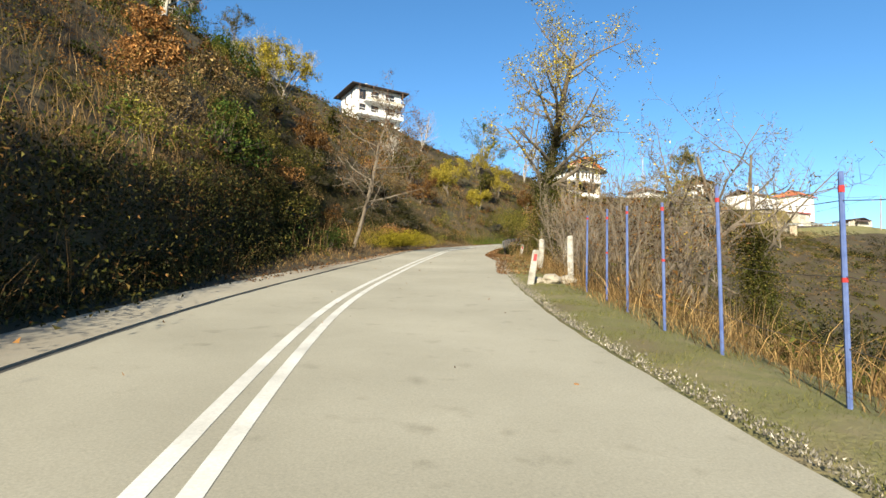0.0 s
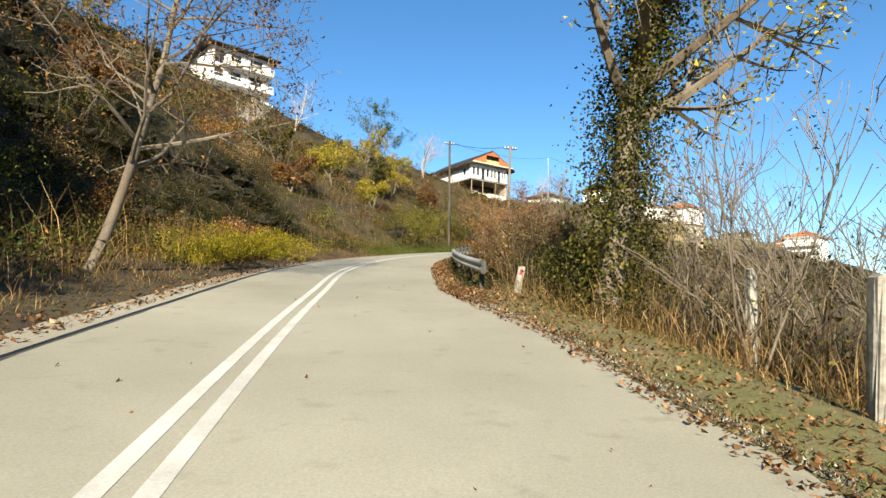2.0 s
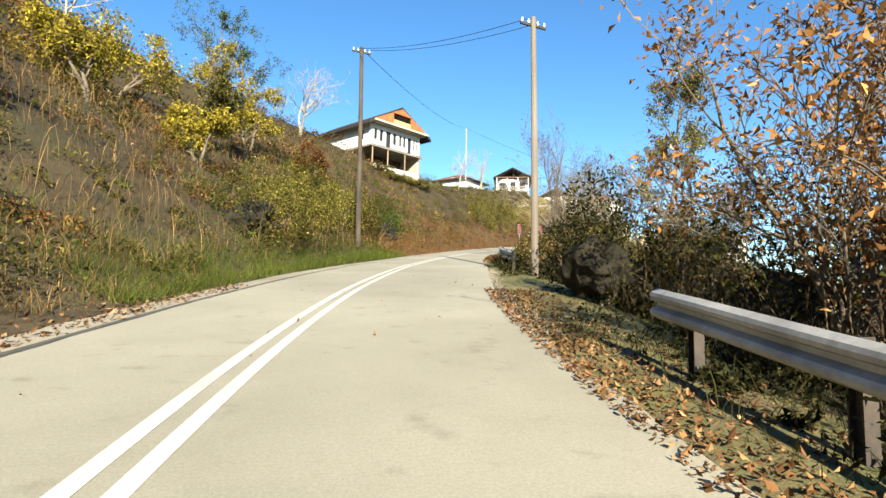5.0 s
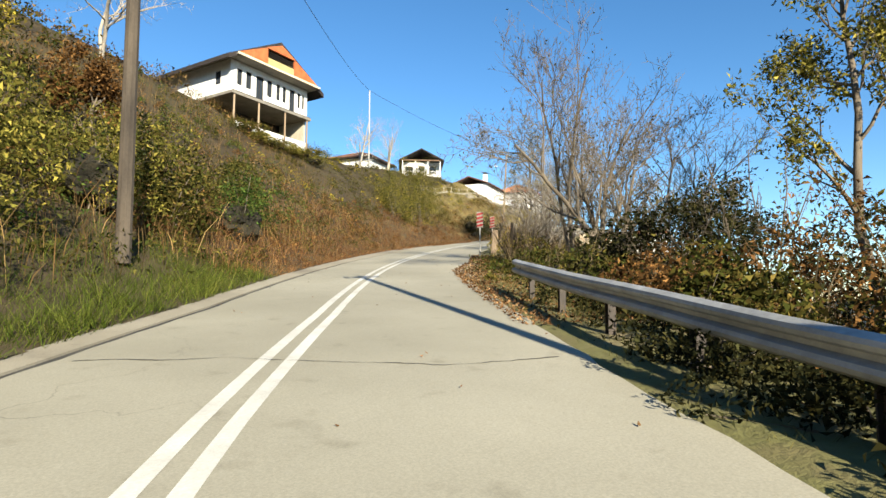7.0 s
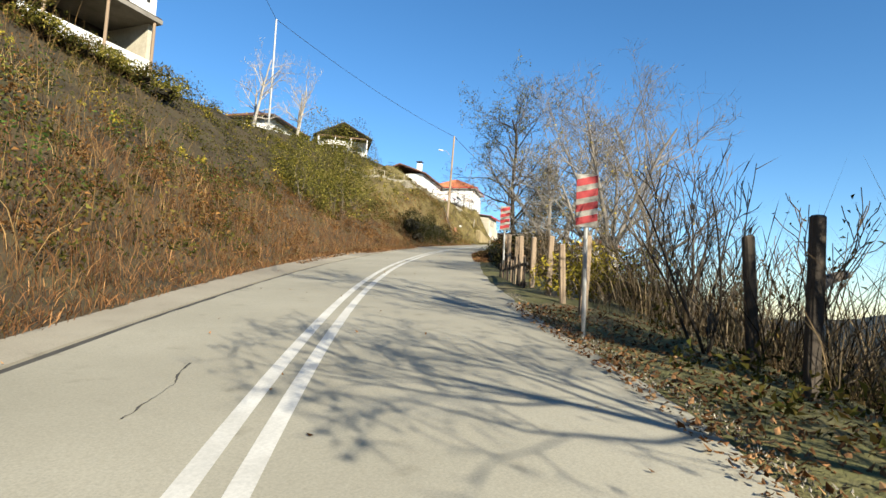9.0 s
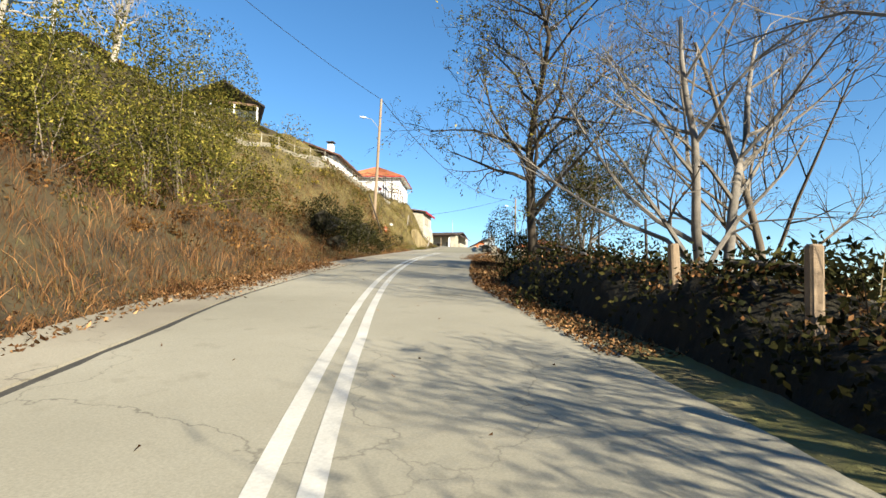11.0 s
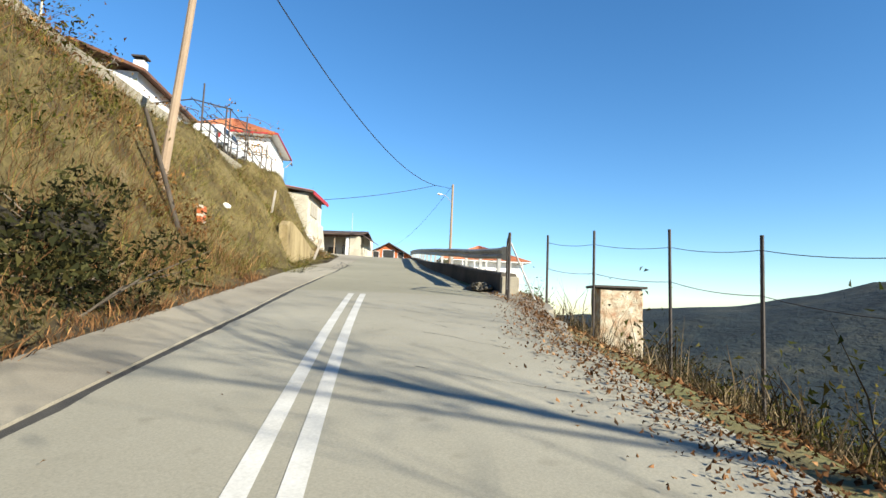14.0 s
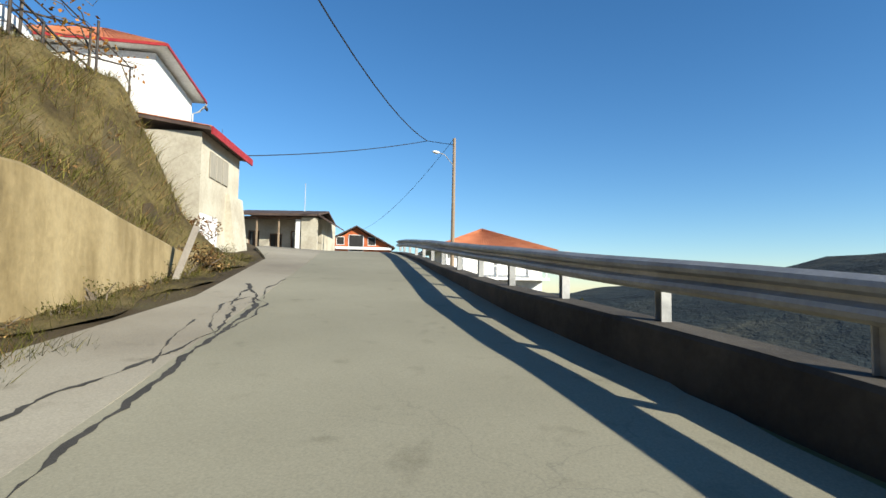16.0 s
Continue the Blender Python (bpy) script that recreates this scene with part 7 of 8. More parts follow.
# ---- trees, valley side
tree(footing(30.2, 4.6), 3, 11.2, 0.30, "tall tree wrapped in ivy with sparse yellow leaves", BARK, YELLOW, 4, 0.12, 0.8, ivy=OLIVE, kids=(18, 7, 5, 2), spread=0.75, bare_to=0.36, wobble=0.06, length=(0.42, 0.5, 0.5, 0.5))
tree(footing(24.2, 10.6), 5, 8.0, 0.17, "bare crooked tree behind the blue fence", BARK, YELLOW, 2, 0.10, 0.3, kids=(9, 6, 5, 3), spread=0.65, bare_to=0.3, wobble=0.2, stems=2)
tree(footing(25.7, 14.0), 8, 9.0, 0.16, "tree smothered in ivy behind the fence", BARK, OLIVE, 3, 0.12, 0.5, ivy=OLIVE, kids=(5, 4, 4, 2))
tree(footing(21.0, 7.5), 13, 4.5, 0.07, "thin brown sapling behind the fence", BARK, RUST, 3, 0.09, 0.8, kids=(8, 5, 4, 2), stems=3)
tree(footing(82.5, 12.8), 18, 13.0, 0.17, "tall narrow tree with yellowing leaves", BARK, LIME, 9, 0.15, 0.95, kids=(14, 6, 5, 2), spread=0.45, bare_to=0.15, length=(0.3, 0.5, 0.5, 0.5))
tree(footing(88.6, 6.3), 20, 8.5, 0.09, "bare grey tree on the slope", BARK, OLIVE, 1, 0.10, 0.15, kids=(9, 6, 5, 3), stems=2, spread=0.42, bare_to=0.25, splay=0.15, length=(0.42, 0.5, 0.5, 0.55), rise=0.4)
tree(footing(97.5, 5.6), 21, 3.0, 0.04, "bare thin-stemmed fruit tree by the fence", BARK, None, kids=(6, 4, 3), stems=5, spread=0.38, bare_to=0.2, rise=0.5, kind_name="tree")
tree(footing(94.4, 4.3), 22, 2.6, 0.026, "bare thin-stemmed fruit tree by the fence", SHADE_BARK, None, kids=(4, 3, 2), stems=4, spread=0.38, bare_to=0.2, rise=0.5)
tree(footing(110.0, 7.0), 24, 7.6, 0.12, "bare grey tree behind the timber fence", GREY_BARK, None, kids=(10, 6, 5, 3), stems=2, spread=0.5, bare_to=0.22)
tree(footing(117.0, 6.6), 25, 8.4, 0.13, "bare grey tree behind the timber fence", GREY_BARK, RUST, 1, 0.09, 0.2, kids=(10, 6, 5, 3), stems=2, spread=0.5, bare_to=0.22)
tree(footing(127.5, 13.4), 31, 13.0, 0.2, "large bare tree down the slope", BARK, OLIVE, 1, 0.10, 0.3, kids=(12, 6, 5, 3), spread=0.55, bare_to=0.25, wobble=0.07)
tree(footing(125.6, 6.0), 49, 4.6, 0.07, "leafy sapling beside the walnut tree", BARK, OLIVE, 6, 0.085, 0.85, kids=(11, 6, 4, 2), stems=3, spread=0.6, bare_to=0.1)
for k in range(26):
    s = 19.5 + k * 0.62 if k < 20 else 90 + (k - 20) * 3.3
    tree(footing(s, 5.2 + (k * 37 % 11) * 0.42 if k < 20 else 5.0 + (k % 3) * 1.3), 400 + k, (2.6 if k < 20 else 1.5) + (k * 53 % 9) * (0.28 if k < 20 else 0.12), 0.022, "thin brown sapling in the roadside thicket", BARK, OLIVE if k % 2 else RUST, 2, 0.07, 0.55, kids=(7, 5), stems=3, spread=0.4, bare_to=0.12, rise=0.4, splay=0.22, group="saplings of the thicket")
# brown thicket behind the first guardrail: many thin stems under a dense ragged top
for k, (s, d, h, m, lp, pt) in enumerate(((36.0, 5.6, 1.5, OLIVE, 0.8, 6), (38.6, 6.4, 2.3, RUST, 0.7, 5), (40.6, 5.4, 2.2, PALE_BRUSH, 0.8, 6), (42.6, 7.0, 3.4, RUST, 0.6, 4), (44.6, 5.6, 3.2, RUST, 0.7, 5), (46.4, 7.6, 4.5, OLIVE, 0.5, 4),
                                            (48.2, 5.8, 3.5, COPPER, 0.7, 5), (50.4, 7.6, 4.4, None, 0, 0), (51.8, 5.2, 4.0, COPPER, 0.9, 6), (53.6, 4.9, 4.4, COPPER, 0.9, 6), (55.4, 6.6, 4.4, RUST, 0.6, 4), (57.6, 8.4, 4.4, None, 0, 0), (60.6, 6.4, 3.4, OLIVE, 0.8, 5), (63.4, 7.6, 3.6, RUST, 0.7, 4))):
    tree(footing(s, d), 500 + k, h, 0.05, "twiggy brown thicket tree behind the guardrail", BARK, m, pt, 0.085, lp, kids=(8, 6, 5), stems=5, spread=0.5, bare_to=0.12, rise=0.3, splay=0.42, length=(0.5, 0.55, 0.5), group="thicket behind the guardrail")
tree(footing(87.7, 7.1), 19, 7.4, 0.13, "bare grey tree beside the road", BARK, OLIVE, 1, 0.10, 0.2, kids=(10, 7, 5, 3), stems=2, spread=0.5, bare_to=0.25, splay=0.24, length=(0.45, 0.5, 0.5, 0.55), rise=0.35)
tree(footing(84.8, 6.8), 27, 6.6, 0.12, "bare grey tree beside the road", BARK, OLIVE, 1, 0.10, 0.15, kids=(12, 8, 5, 3), stems=2, spread=0.55, bare_to=0.22, splay=0.25, length=(0.48, 0.5, 0.5, 0.55), rise=0.3)
tree(footing(90.4, 9.4), 26, 7.0, 0.11, "bare grey tree on the slope", BARK, None, kids=(10, 7, 5, 3), stems=2, spread=0.5, bare_to=0.25, splay=0.2, length=(0.45, 0.5, 0.5, 0.55), rise=0.35)
tree(footing(105.0, 6.4), 23, 5.6, 0.10, "bare grey tree behind the timber fence", GREY_BARK, YELLOW, 1, 0.09, 0.12, kids=(12, 8, 6, 2), stems=3, spread=0.6, bare_to=0.15)
tree(footing(80.7, 7.6), 47, 3.4, 0.08, "dark leafy tree behind the guardrail", BARK, DARK_SHADE_LEAF, 5, 0.10, 0.8, kids=(12, 6, 5, 2), stems=2, spread=0.6, bare_to=0.2)
for s, d, h in ((78.8, 8.0, 4.6), (79.7, 9.0, 5.4), (80.6, 8.6, 4.8), (81.6, 9.4, 5.6)):
    tree(footing(s, d), int(s * 10), h, 0.035, "thin bare shoot behind the guardrail", BARK, None, kids=(3, 2), stems=2, spread=0.2, bare_to=0.4, rise=0.6, splay=0.1, length=(0.25, 0.4), group="bare shoots")
tree(footing(124.6, 4.2), 29, 9.2, 0.17, "large walnut tree with thinning leaves", SHADE_BARK, LIME, 5, 0.10, 0.45, jitter=0.12, kids=(22, 8, 6, 2), spread=0.6, bare_to=0.22, wobble=0.17, rise=0.22, length=(0.5, 0.5, 0.48, 0.5))
# ---- trees, bank side
tree(footing(31.9, -6.0), 28, 8.8, 0.12, "slender leaning tree with few leaves", BARK, RUST, 4, 0.10, 0.5, lean=(0.42, 0.08), kids=(17, 7, 5, 2), spread=0.78, bare_to=0.3, wobble=0.09, length=(0.5, 0.5, 0.5, 0.5))
for k, (s, d, h, m, lab) in enumerate(((95.0, -25.0, 7.5, GREEN, "dense green tree on the ridge"), (90.0, -23.0, 5.0, YELLOW, "yellowing tree on the ridge"), (99.0, -20.0, 7.5, None, "bare grey tree on the ridge"), (78.0, -19.5, 4.5, YELLOW, "pale yellow shrub tree on the slope"),
                                      (68.5, -22.0, 4.5, None, "pale bare tree below the white house"), (73.0, -25.0, 4.0, None, "pale bare tree below the white house"), (66.0, -43.0, 6.0, YELLOW, "yellow tree high on the hillside"), (58.0, -34.0, 7.0, None, "bare grey tree high on the hillside"),
                                      (44.0, -28.0, 6.0, RUST, "rust-coloured tree on the hillside"), (36.0, -22.0, 6.5, None, "pale bare tree on the hillside"), (27.0, -20.0, 7.0, None, "pale bare tree on the hillside"), (22.5, -12.4, 2.6, COPPER, "orange-leaved shrub tree on the bank"),
                                      (49.0, -21.5, 4.4, YELLOW, "bright yellow tree on the hillside"), (52.0, -26.0, 5.0, YELLOW, "yellow tree on the hillside"), (126.0, -15.5, 5.5, None, "bare grey tree on the bank top"), (131.0, -14.5, 5.0, None, "bare grey tree on the bank top"),
                                      (160.0, -13.5, 3.5, None, "small bare tree behind the fence"), (70.0, -14.0, 3.6, YELLOW, "small yellow tree on the slope"), (75.0, -12.0, 3.0, YELLOW, "small yellow tree on the slope"), (64.0, -16.0, 3.6, OLIVE, "small olive-leaved tree on the slope"), (80.0, -15.0, 4.0, OLIVE, "small olive-leaved tree on the slope"), (60.0, -12.0, 2.6, RUST, "small rust-leaved tree on the slope"), (86.0, -16.0, 4.4, YELLOW, "small yellow tree on the slope"), (56.0, -20.0, 3.6, OLIVE, "small olive-leaved tree on the slope"), (90.0, -13.0, 2.6, RUST, "small rust-leaved tree on the slope"), (48.0, -17.0, 3.2, RUST, "small rust-leaved tree on the slope"), (60.0, -40.0, 7, OLIVE, "olive-leaved tree high on the hillside"), (84.0, -30.0, 6, None, "bare grey tree beside the white house"))):
    tree(footing(s, d), 60 + k, h, 0.08 + 0.008 * h, lab, PALE_BARK if m is None else BARK, m, 6, 0.17, 0.95, kids=(8, 5, 4, 2), stems=2, spread=0.55, bare_to=0.25, group="trees on the bank")
# ---- bushes that stand out
for k, (s, d, r, h, m, n, z, lab) in enumerate((
        (38.5, -5.3, 1.5, 1.1, BROOM, 3400, 0.06, "bright yellow-green broom bush at the bank foot"), (41.8, -5.5, 1.5, 1.2, BROOM, 3400, 0.06, "bright yellow-green broom bush at the bank foot"), (45.0, -5.6, 1.4, 1.0, BROOM, 3200, 0.06, "bright yellow-green broom bush at the bank foot"),
        (50.5, -5.6, 0.9, 0.6, LIME, 1200, 0.07, "low yellow-green bush at the bank foot"), (21.5, -8.5, 1.3, 1.8, GREEN, 1800, 0.15, "pale-leaved green bush on the bank"), (27.5, -6.0, 0.8, 0.9, GREEN, 900, 0.1, "small green bush on the bank"),
        (72.0, -6.4, 1.6, 2.4, LIME, 3400, 0.10, "yellowing leafy bush on the bank"), (74.8, -8.0, 1.8, 3.0, LIME, 3600, 0.10, "yellowing leafy bush on the bank"), (77.4, -7.2, 1.7, 2.6, LIME, 3600, 0.10, "yellowing leafy bush on the bank"), (79.8, -8.4, 1.9, 3.0, OLIVE, 3600, 0.10, "leafy olive bush on the bank"), (82.0, -7.4, 1.7, 2.4, LIME, 3600, 0.10, "yellowing leafy bush on the bank"), (85.6, -9.0, 1.9, 2.6, LIME, 3600, 0.10, "yellowing leafy bush on the bank"), (69.0, -6.5, 1.6, 2.4, OLIVE, 2600, 0.11, "leafy olive bush at the bank foot"), (84.0, -6.5, 1.8, 2.6, OLIVE, 2800, 0.14, "leafy olive bush on the bank"), (88.0, -6.0, 1.6, 2.0, GREEN, 2400, 0.11, "leafy green bush on the bank"),
        (93.0, -8.5, 2.0, 2.6, OLIVE, 2800, 0.14, "leafy olive bush on the bank"), (119.3, -8.2, 2.2, 4.8, LIME, 4200, 0.10, "tall leafy bush on the bank"), (121.6, -9.0, 2.1, 4.6, LIME, 4200, 0.10, "tall leafy bush on the bank"), (121.8, -7.0, 1.8, 3.8, LIME, 3600, 0.095, "tall leafy bush on the bank"), (127.6, -7.9, 1.9, 5.0, LIME, 3800, 0.10, "tall leafy bush on the bank"), (129.4, -8.6, 1.6, 3.2, LIME, 3200, 0.095, "tall leafy bush on the bank"),
        # shade cast by the trees opposite is put into these leaves
        (137.5, -4.9, 1.5, 1.9, DARK_SHADE_LEAF, 2600, 0.11, "dense bush at the bank foot, near-black for tree shade"), (140.3, -4.7, 1.5, 1.8, DARK_SHADE_LEAF, 2600, 0.11, "dense bush at the bank foot, near-black for tree shade"), (134.5, -5.2, 1.5, 2.2, DARK_SHADE_LEAF, 2600, 0.11, "dense bush at the bank foot, near-black for tree shade"), (143.0, -4.6, 1.2, 1.3, DARK_SHADE_LEAF, 1800, 0.11, "dense bush at the bank foot, near-black for tree shade"),
        (136.2, -4.0, 1.0, 1.2, DARK_SHADE_LEAF, 1600, 0.09, "bush reaching towards the road, near-black for tree shade"), (138.8, -3.8, 1.0, 1.25, DARK_SHADE_LEAF, 1600, 0.09, "bush reaching towards the road, near-black for tree shade"), (141.4, -3.7, 1.0, 1.1, DARK_SHADE_LEAF, 1600, 0.09, "bush reaching towards the road, near-black for tree shade"), (133.6, -4.3, 1.1, 1.3, DARK_SHADE_LEAF, 1600, 0.09, "bush reaching towards the road, near-black for tree shade"),
        (37.0, 5.2, 1.8, 2.0, PALE_BRUSH, 2800, 0.09, "brown thicket behind the guardrail"), (40.5, 5.0, 1.4, 1.5, RUST, 2200, 0.095, "brown-green thicket behind the guardrail"), (44.0, 5.4, 1.6, 1.4, PALE_BRUSH, 2800, 0.09, "brown thicket behind the guardrail"), (34.5, 5.8, 1.6, 1.9, OLIVE, 2400, 0.10, "olive thicket beside the guardrail"),
        (49.0, 5.0, 1.7, 2.6, RUST, 2800, 0.10, "brown thicket behind the guardrail"), (56.0, 5.4, 1.8, 2.4, OLIVE, 2800, 0.095, "brown-green thicket by the road"), (63.0, 5.6, 1.8, 2.0, OLIVE, 2600, 0.095, "brown-green thicket by the pole"), (72.0, 5.6, 1.6, 1.6, OLIVE, 2600, 0.095, "thicket behind the guardrail"),
        (76.5, 5.5, 1.6, 1.5, RUST, 2600, 0.095, "brown thicket behind the guardrail"), (81.0, 5.6, 1.6, 1.9, DARK_SHADE_LEAF, 2600, 0.13, "dark leafy bush behind the guardrail"), (85.5, 5.2, 1.5, 1.3, OLIVE, 2200, 0.11, "low leafy bush beside the road"), (88.0, 4.4, 1.2, 0.9, GREEN, 1600, 0.10, "low green bush beside the road"),
        (69.4, 5.6, 1.5, 2.0, PALE_BRUSH, 2600, 0.09, "brown thicket behind the guardrail"), (74.2, 3.9, 0.8, 1.1, OLIVE, 1800, 0.10, "dark bramble leaning over the guardrail"), (79.4, 5.0, 1.2, 1.2, OLIVE, 1900, 0.10, "bramble behind the guardrail end"), (66.0, 5.9, 1.5, 2.3, OLIVE, 2600, 0.11, "brown-green thicket by the pole"),
        # guardrail brambles: the verge's shade is put into black-ish leaves
        (66.9, 5.0, 1.0, 1.5, DARK_SHADE_LEAF, 2000, 0.085, "bramble beside the guardrail end, near-black for shade"), (68.6, 4.9, 1.0, 1.4, DARK_SHADE_LEAF, 2000, 0.085, "bramble beside the guardrail end, near-black for shade"), (69.9, 3.3, 0.8, 0.42, DARK_SHADE_LEAF, 1500, 0.06, "bramble in front of the guardrail, near-black for shade"),
        (61.0, 4.3, 1.5, 2.4, DARK_SHADE_LEAF, 2600, 0.11, "dark thicket beside the road"), (71.4, 3.4, 0.8, 0.45, DARK_SHADE_LEAF, 1300, 0.06, "bramble in front of the guardrail, near-black for shade"), (73.2, 3.4, 0.8, 0.45, DARK_SHADE_LEAF, 1300, 0.06, "bramble in front of the guardrail, near-black for shade"),
        # walnut thickets: near-black leaves carry the shade under the tree
        (100.0, 4.6, 1.0, 1.2, YELLOW, 1300, 0.10, "yellow-leaved bush by the timber fence"), (112.0, 4.8, 1.3, 1.5, DARK_SHADE_LEAF, 1800, 0.11, "dark bush behind the timber fence"), (119.5, 5.6, 2.0, 1.7, DARK_SHADE_LEAF, 3000, 0.095, "low thicket under the walnut tree, near-black for its shade"), (122.0, 6.8, 2.2, 1.3, DARK_SHADE_LEAF, 3000, 0.095, "low thicket under the walnut tree, near-black for its shade"),
        (116.5, 6.4, 2.0, 1.5, DARK_SHADE_LEAF, 3000, 0.095, "low thicket under the walnut tree, near-black for its shade"), (128.6, 4.1, 1.35, 2.5, DARK_SHADE_LEAF, 5200, 0.085, "dark leafy bush beside the walnut tree"), (131.5, 4.8, 1.15, 1.75, DARK_SHADE_LEAF, 2600, 0.085, "dark leafy bush beside the walnut tree"), (167.0, -4.6, 0.7, 0.9, RUST, 700, 0.08, "dry bush against the annex wall"),
        (163.8, -3.4, 0.6, 0.5, STRAW, 600, 0.08, "dry weeds at the wall end"),
        (125.2, -8.9, 2.0, 5.2, LIME, 3800, 0.10, "tall leafy bush on the bank"), (124.0, -7.3, 1.8, 4.2, OLIVE, 3400, 0.10, "tall leafy bush on the bank"), (126.6, -9.9, 2.2, 5.4, OLIVE, 3800, 0.10, "tall leafy bush on the bank"),
        (71.6, 6.6, 1.5, 2.3, RUST, 2600, 0.09, "brown thicket behind the guardrail"), (73.6, 6.3, 1.5, 2.2, DARK_SHADE_LEAF, 2600, 0.09, "dark leafy thicket behind the guardrail"), (75.4, 7.0, 1.6, 2.5, RUST, 2600, 0.09, "brown thicket behind the guardrail"), (77.8, 7.2, 1.6, 2.6, DARK_SHADE_LEAF, 2800, 0.095, "dark leafy thicket behind the guardrail"), (72.6, 8.4, 1.8, 3.2, OLIVE, 2800, 0.10, "olive thicket down the slope behind the guardrail"))):
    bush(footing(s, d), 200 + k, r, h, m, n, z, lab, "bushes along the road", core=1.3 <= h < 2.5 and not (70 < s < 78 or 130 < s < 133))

# ---- shrubs over the hillside above the cut
HG = np.random.default_rng(91)
SHRUBS = ((RUST, "rust-coloured shrub on the hillside"), (OLIVE, "olive-leaved shrub on the hillside"), (LIME, "yellowing shrub on the hillside"), (GREEN, "green leafy shrub on the hillside"), (PALE_BRUSH, "dry brown shrub on the hillside"), (COPPER, "copper-leaved shrub on the hillside"))
for k in range(64):
    s, u = HG.uniform(-2, 62), 3.0 + 33 * HG.random() ** 1.3
    m, lab = SHRUBS[int(HG.integers(0, len(SHRUBS)))]
    r = HG.uniform(0.8, 1.5) + 0.02 * u
    bush(footing(s, float(left_edge(s)) - u), 700 + k, r, r * HG.uniform(0.9, 1.5), m, int(900 + 350 * r), 0.10 + 0.0022 * u, lab, "hillside shrubs", core=False)
for k, (s, u, h, m) in enumerate(((30, 7.2, 2.0, OLIVE), (34, 8.6, 2.2, DARK_SHADE_LEAF), (36.5, 9.6, 2.2, OLIVE), (39, 10.5, 2.0, DARK_SHADE_LEAF))):
    bush(footing(s, float(left_edge(s)) - u), 800 + k, 1.7, h, m, 3000, 0.10, "dense shrub overhanging the cut bank", "shrubs on the cut's edge")
# near-black mounds: the shaded slope is put into their colour
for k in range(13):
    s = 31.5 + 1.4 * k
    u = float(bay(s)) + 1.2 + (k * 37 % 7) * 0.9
    bush(footing(s, float(left_edge(s)) - u), 900 + k, 1.6, 1.9, DARK_SHADE_LEAF, 2600, 0.085, "bramble mound coloured near-black for the hollow's shade", "bramble mounds in the hollow")
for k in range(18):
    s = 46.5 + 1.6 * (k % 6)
    bush(footing(s + 0.5 * math.sin(k * 2.1), -12.6 + 0.42 * (s - 46.5) - 1.5 * (k // 6)), 920 + k, 1.5, 1.5, DARK_SHADE_LEAF, 2200, 0.085, "bramble mound coloured near-black for the hollow's shade", "bramble mounds in the hollow")
for k in range(12):
    s, u = HG.uniform(2, 60), HG.uniform(9, 34)
    tree(footing(s, float(left_edge(s)) - u), 830 + k, HG.uniform(3.5, 6.0), 0.10, "bare grey tree on the hillside", PALE_BARK if k % 2 else BARK, None, kids=(8, 6, 5, 2), stems=2, spread=0.5, bare_to=0.25, group="trees on the bank")
# ---- weeds and fallen leaves along the foot of the retaining wall
W = np.random.default_rng(57)
s = W.uniform(152, 167.5, 2600)
blades("grass", "short weeds along the foot of the retaining wall", W, s, np.where(s < 156.6, left_edge(s) - 0.1, wall_foot(s) + 0.1) + 0.6 * W.random(2600) ** 1.4, 0.34, 0.012, GRASS, bend=0.6)
s = W.uniform(154, 167, 900)
blades("grass", "dry weeds along the foot of the retaining wall", W, s, np.where(s < 156.6, left_edge(s) - 0.1, wall_foot(s) + 0.08) + 0.35 * W.random(900) ** 1.6, 0.28, 0.007, STRAW, bend=0.7)
for k in range(9):
    s = 157.0 + 1.05 * k
    bush(footing(s, float(wall_foot(s)) + 0.2 + 0.1 * math.sin(k * 3.1)), 960 + k, 0.28, 0.2 + 0.06 * (k % 3), OLIVE if k % 3 else STRAW, 220, 0.035, "low weed clump at the foot of the wall", "weed clumps at the wall foot", core=False)
for n, h, m, lab in ((30000, 0.42, VERGE_GRASS, "short mown grass on the steep bank"), (20000, 0.46, STRAW, "dry stalks in the mown grass of the bank")):
    s = W.uniform(143, 167.5, n)
    d = left_edge(s) - 0.5 - 5.0 * W.random(n)
    keep = (s < 156.6) | (d < wall_foot(s) - 0.45)
    blades("grass", lab, W, s[keep], d[keep], h, 0.017, m, bend=0.7)
# ---- hedge under the parapet of the house on stilts
for k in range(6):
    x, y = 0.3 + 1.5 * k, -1.3
    c, sn = math.cos(radians(22)), math.sin(radians(22))
    wx, wy = 23.95 + x * c - y * sn, 109.8 + x * sn + y * c
    g = float(ground_at(np.array([wx]), np.array([wy]))[0])
    bush((wx, wy, g), 860 + k, 1.3, max(20.35 - g, 0.7), LIME if k % 2 else OLIVE, 1800, 0.13, "yellowing hedge shrub below the house", "hedge below the house")
# ---- scrub falling away to the valley
V = np.random.default_rng(77)
scatter_clumps("undergrowth", "olive scrub down the valley slope", V, 4, 36, 5, 24, 0.4, 0.9, 1.2, 56, 0.17, OLIVE, side=1)
scatter_clumps("undergrowth", "dry straw scrub down the valley slope", V, 4, 36, 5, 24, 0.25, 0.8, 0.9, 46, 0.15, STRAW, side=1)
scatter_clumps("undergrowth", "dark green woods down the valley slope", V, -15, 75, 20, 80, 0.1, 2.2, 3.2, 90, 0.34, DARK_SHADE_LEAF, side=1)
scatter_clumps("undergrowth", "olive scrub below the iron fence", V, 133, 150, 3.6, 16, 1.6, 0.6, 0.6, 56, 0.12, OLIVE, side=1)
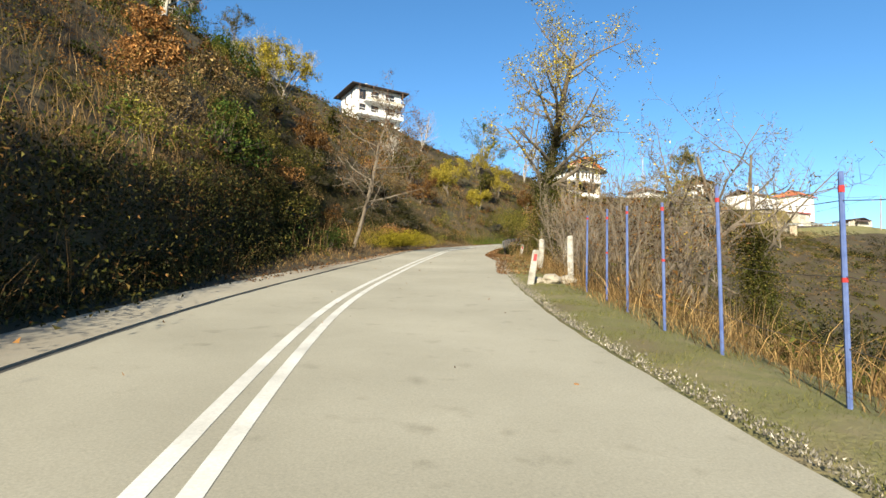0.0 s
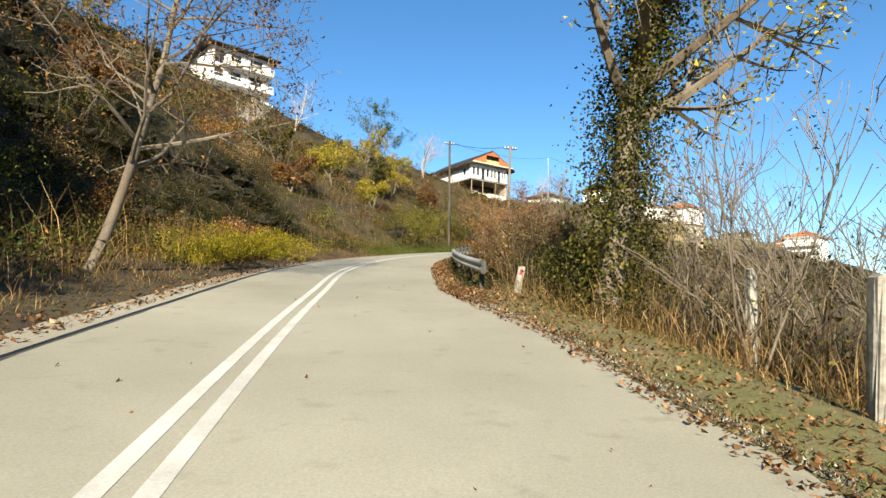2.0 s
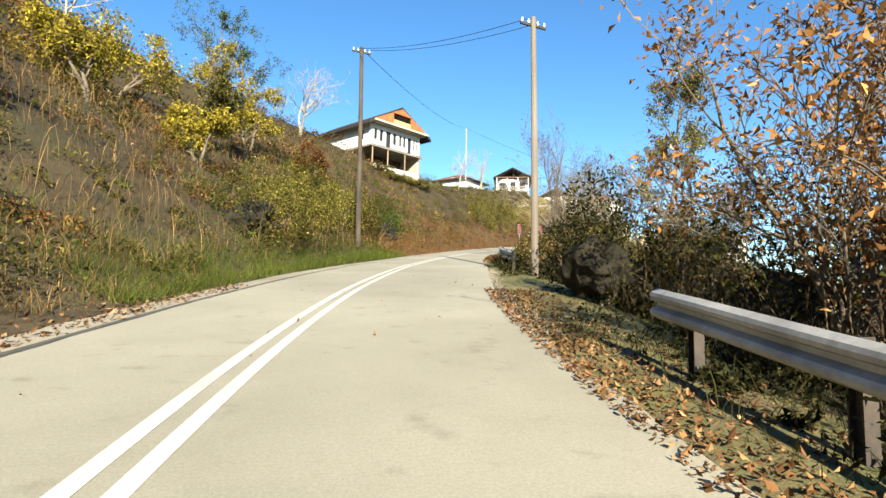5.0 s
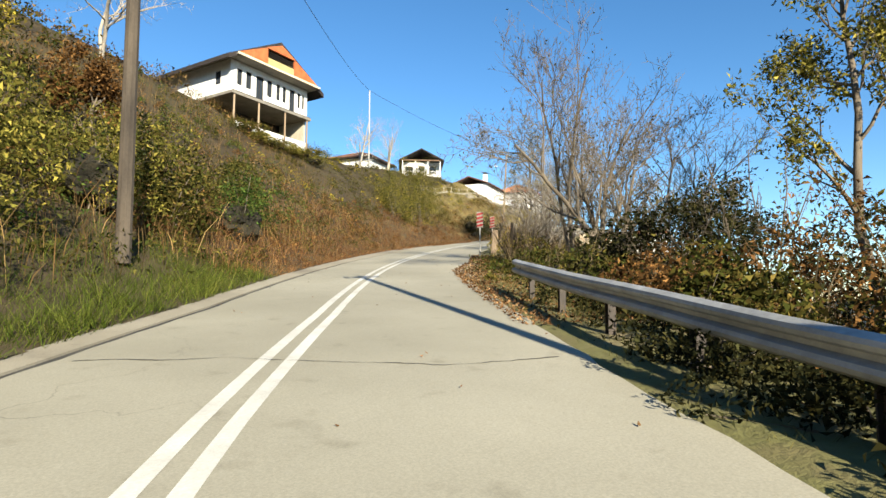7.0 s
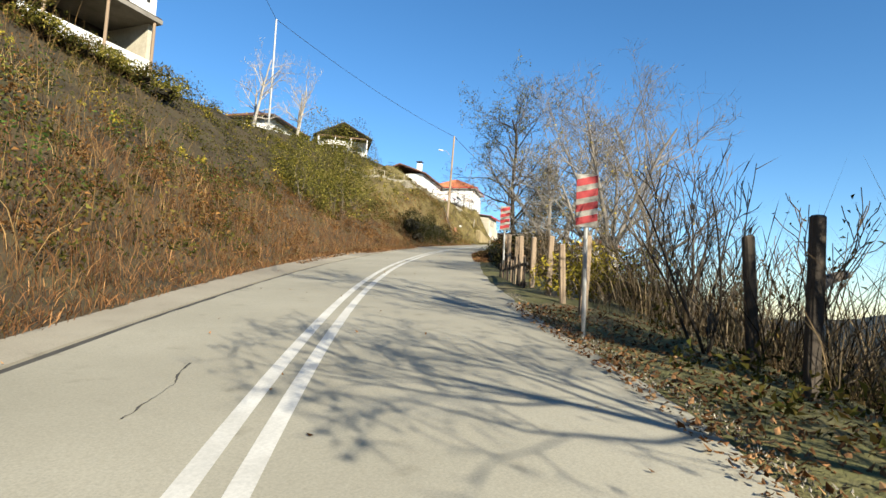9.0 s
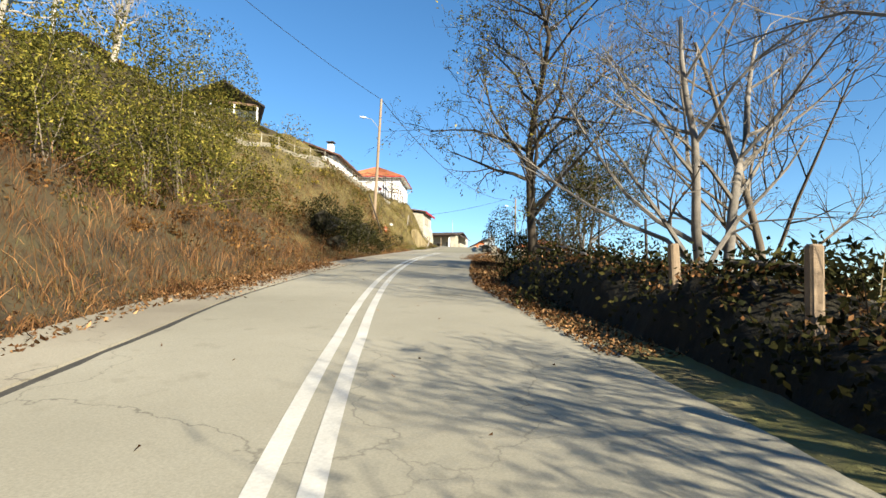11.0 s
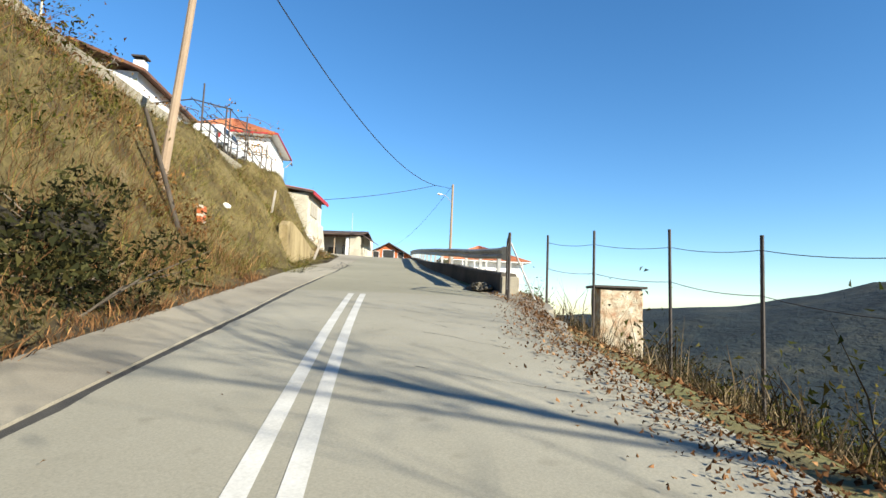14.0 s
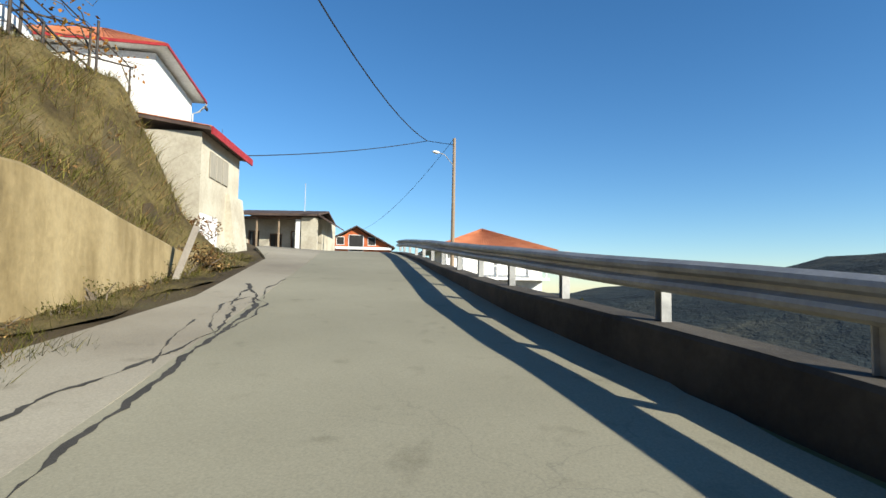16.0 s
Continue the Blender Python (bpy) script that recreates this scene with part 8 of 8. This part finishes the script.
scatter_clumps("undergrowth", "dark scrub falling to the valley", V, 136, 190, 12, 60, 0.16, 1.8, 2.2, 60, 0.32, DARK_SHADE_LEAF, side=1)
# ---- leaves gathered over the gutter
s = V.uniform(134, 149, 3600)
d = right_edge(s) + np.interp(s, [134, 142, 145, 148, 149], [0.0, 0.05, 0.55, 1.3, 1.25]) - np.abs(V.normal(size=3600)) * 0.4
litter("leaf_litter", "brown leaves and grit on the concrete shoulder", V, s, d, 0.045, DEAD, 0.01, True)
s = V.uniform(130, 149, 6000)
litter("leaf_litter", "brown fallen leaves on the verge", V, s, right_edge(s) + 0.1 + np.abs(V.normal(size=6000)) * 1.1, 0.06, DEAD)
for s0, s1, n in ((116, 120.5, 2600), (120, 127, 1800)):
    s = V.uniform(s0, s1, n)
    litter("leaf_litter", "brown fallen leaves heaped along the gutter", V, s, left_edge(s) + 0.25 + V.normal(size=n) * 0.33, 0.065, DEAD, 0.07)


# ---- earth berm with brush and felled branches under the walnut tree
bs, bu = np.arange(107.5, 124.8, 0.3), np.linspace(0, 1, 13)
BS, BU = np.meshgrid(bs, bu, indexing="ij")
swell = np.sin(np.pi * np.clip((BS - 107.5) / 15.6, 0, 1)) ** 0.35
dd = right_edge(BS) + 0.55 + BU * 3.4 + 0.12 * ripple(BS, BU * 3, 0.8)
hh = -0.25 + swell * 1.12 * np.sin(np.pi * np.minimum(BU * 1.15, 1.0) ** 0.6) * (1 + 0.22 * ripple(BS, BU * 4, 1.1, 2.0)) + 0.05 * ripple(BS * 3, BU * 9, 1.0)
hh -= 1.2 * fade(BU, 0.75, 1.0)
bv = at_road(BS, dd, hh)
i = np.arange(BS.size).reshape(BS.shape)
# near-black sheet: the berm's shade is put into its colour
me = mesh_np("earth_berm", bv, np.stack([i[:-1, :-1], i[:-1, 1:], i[1:, 1:], i[1:, :-1]], -1).reshape(-1, 4), SHADE_BROWN)
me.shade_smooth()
tagged(new("earth_berm", me), "earth berm beside the road under trees, near-black for its shade", "earth bank", kind="structure")
n = 5200
pick = G.integers(0, len(bs) - 1, n), G.integers(2, 10, n)
lp = bv[pick] + G.normal(size=(n, 3)) * [0.18, 0.18, 0.03] + [0, 0, 0.03]
v, f = leaf_quads(lp, 0.085, G)
tagged(new("leaf_litter", mesh_np("leaf_litter", v, f, DEAD)), "brown fallen leaves heaped on the earth berm", "leaf litter", kind="stuff")
for k in range(26):
    j, u = int(G.integers(4, len(bs) - 8)), int(G.integers(4, 9))
    p = bv[j, u] + [0, 0, 0.06]
    a = radians(heading(float(bs[j])) + 90 + G.normal() * 35)
    ln = G.uniform(0.9, 2.4)
    way = np.array([math.cos(a), math.sin(a), 0.1 * G.normal()])
    pts = [tuple(p - way * ln / 2), tuple(p + [0, 0, 0.05]), tuple(p + way * ln / 2 + [0, 0, 0.06])]
    r = G.uniform(0.018, 0.05)
    tagged(whole("log", tube_bm(pts, [r, r, r * 0.7], 7), BARK if k % 3 else PALE_BARK), "cut branch lying on the earth berm", "log", "cut branches on the berm")
# near-black clumps darken the shaded road face of the berm further
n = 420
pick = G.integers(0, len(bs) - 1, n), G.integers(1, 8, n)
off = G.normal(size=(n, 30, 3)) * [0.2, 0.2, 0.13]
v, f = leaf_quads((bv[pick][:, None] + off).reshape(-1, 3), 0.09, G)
tagged(new("undergrowth", mesh_np("undergrowth", v, f, DARK_SHADE_LEAF)), "near-black brambles deepening the shade on the earth berm", "undergrowth", kind="stuff")
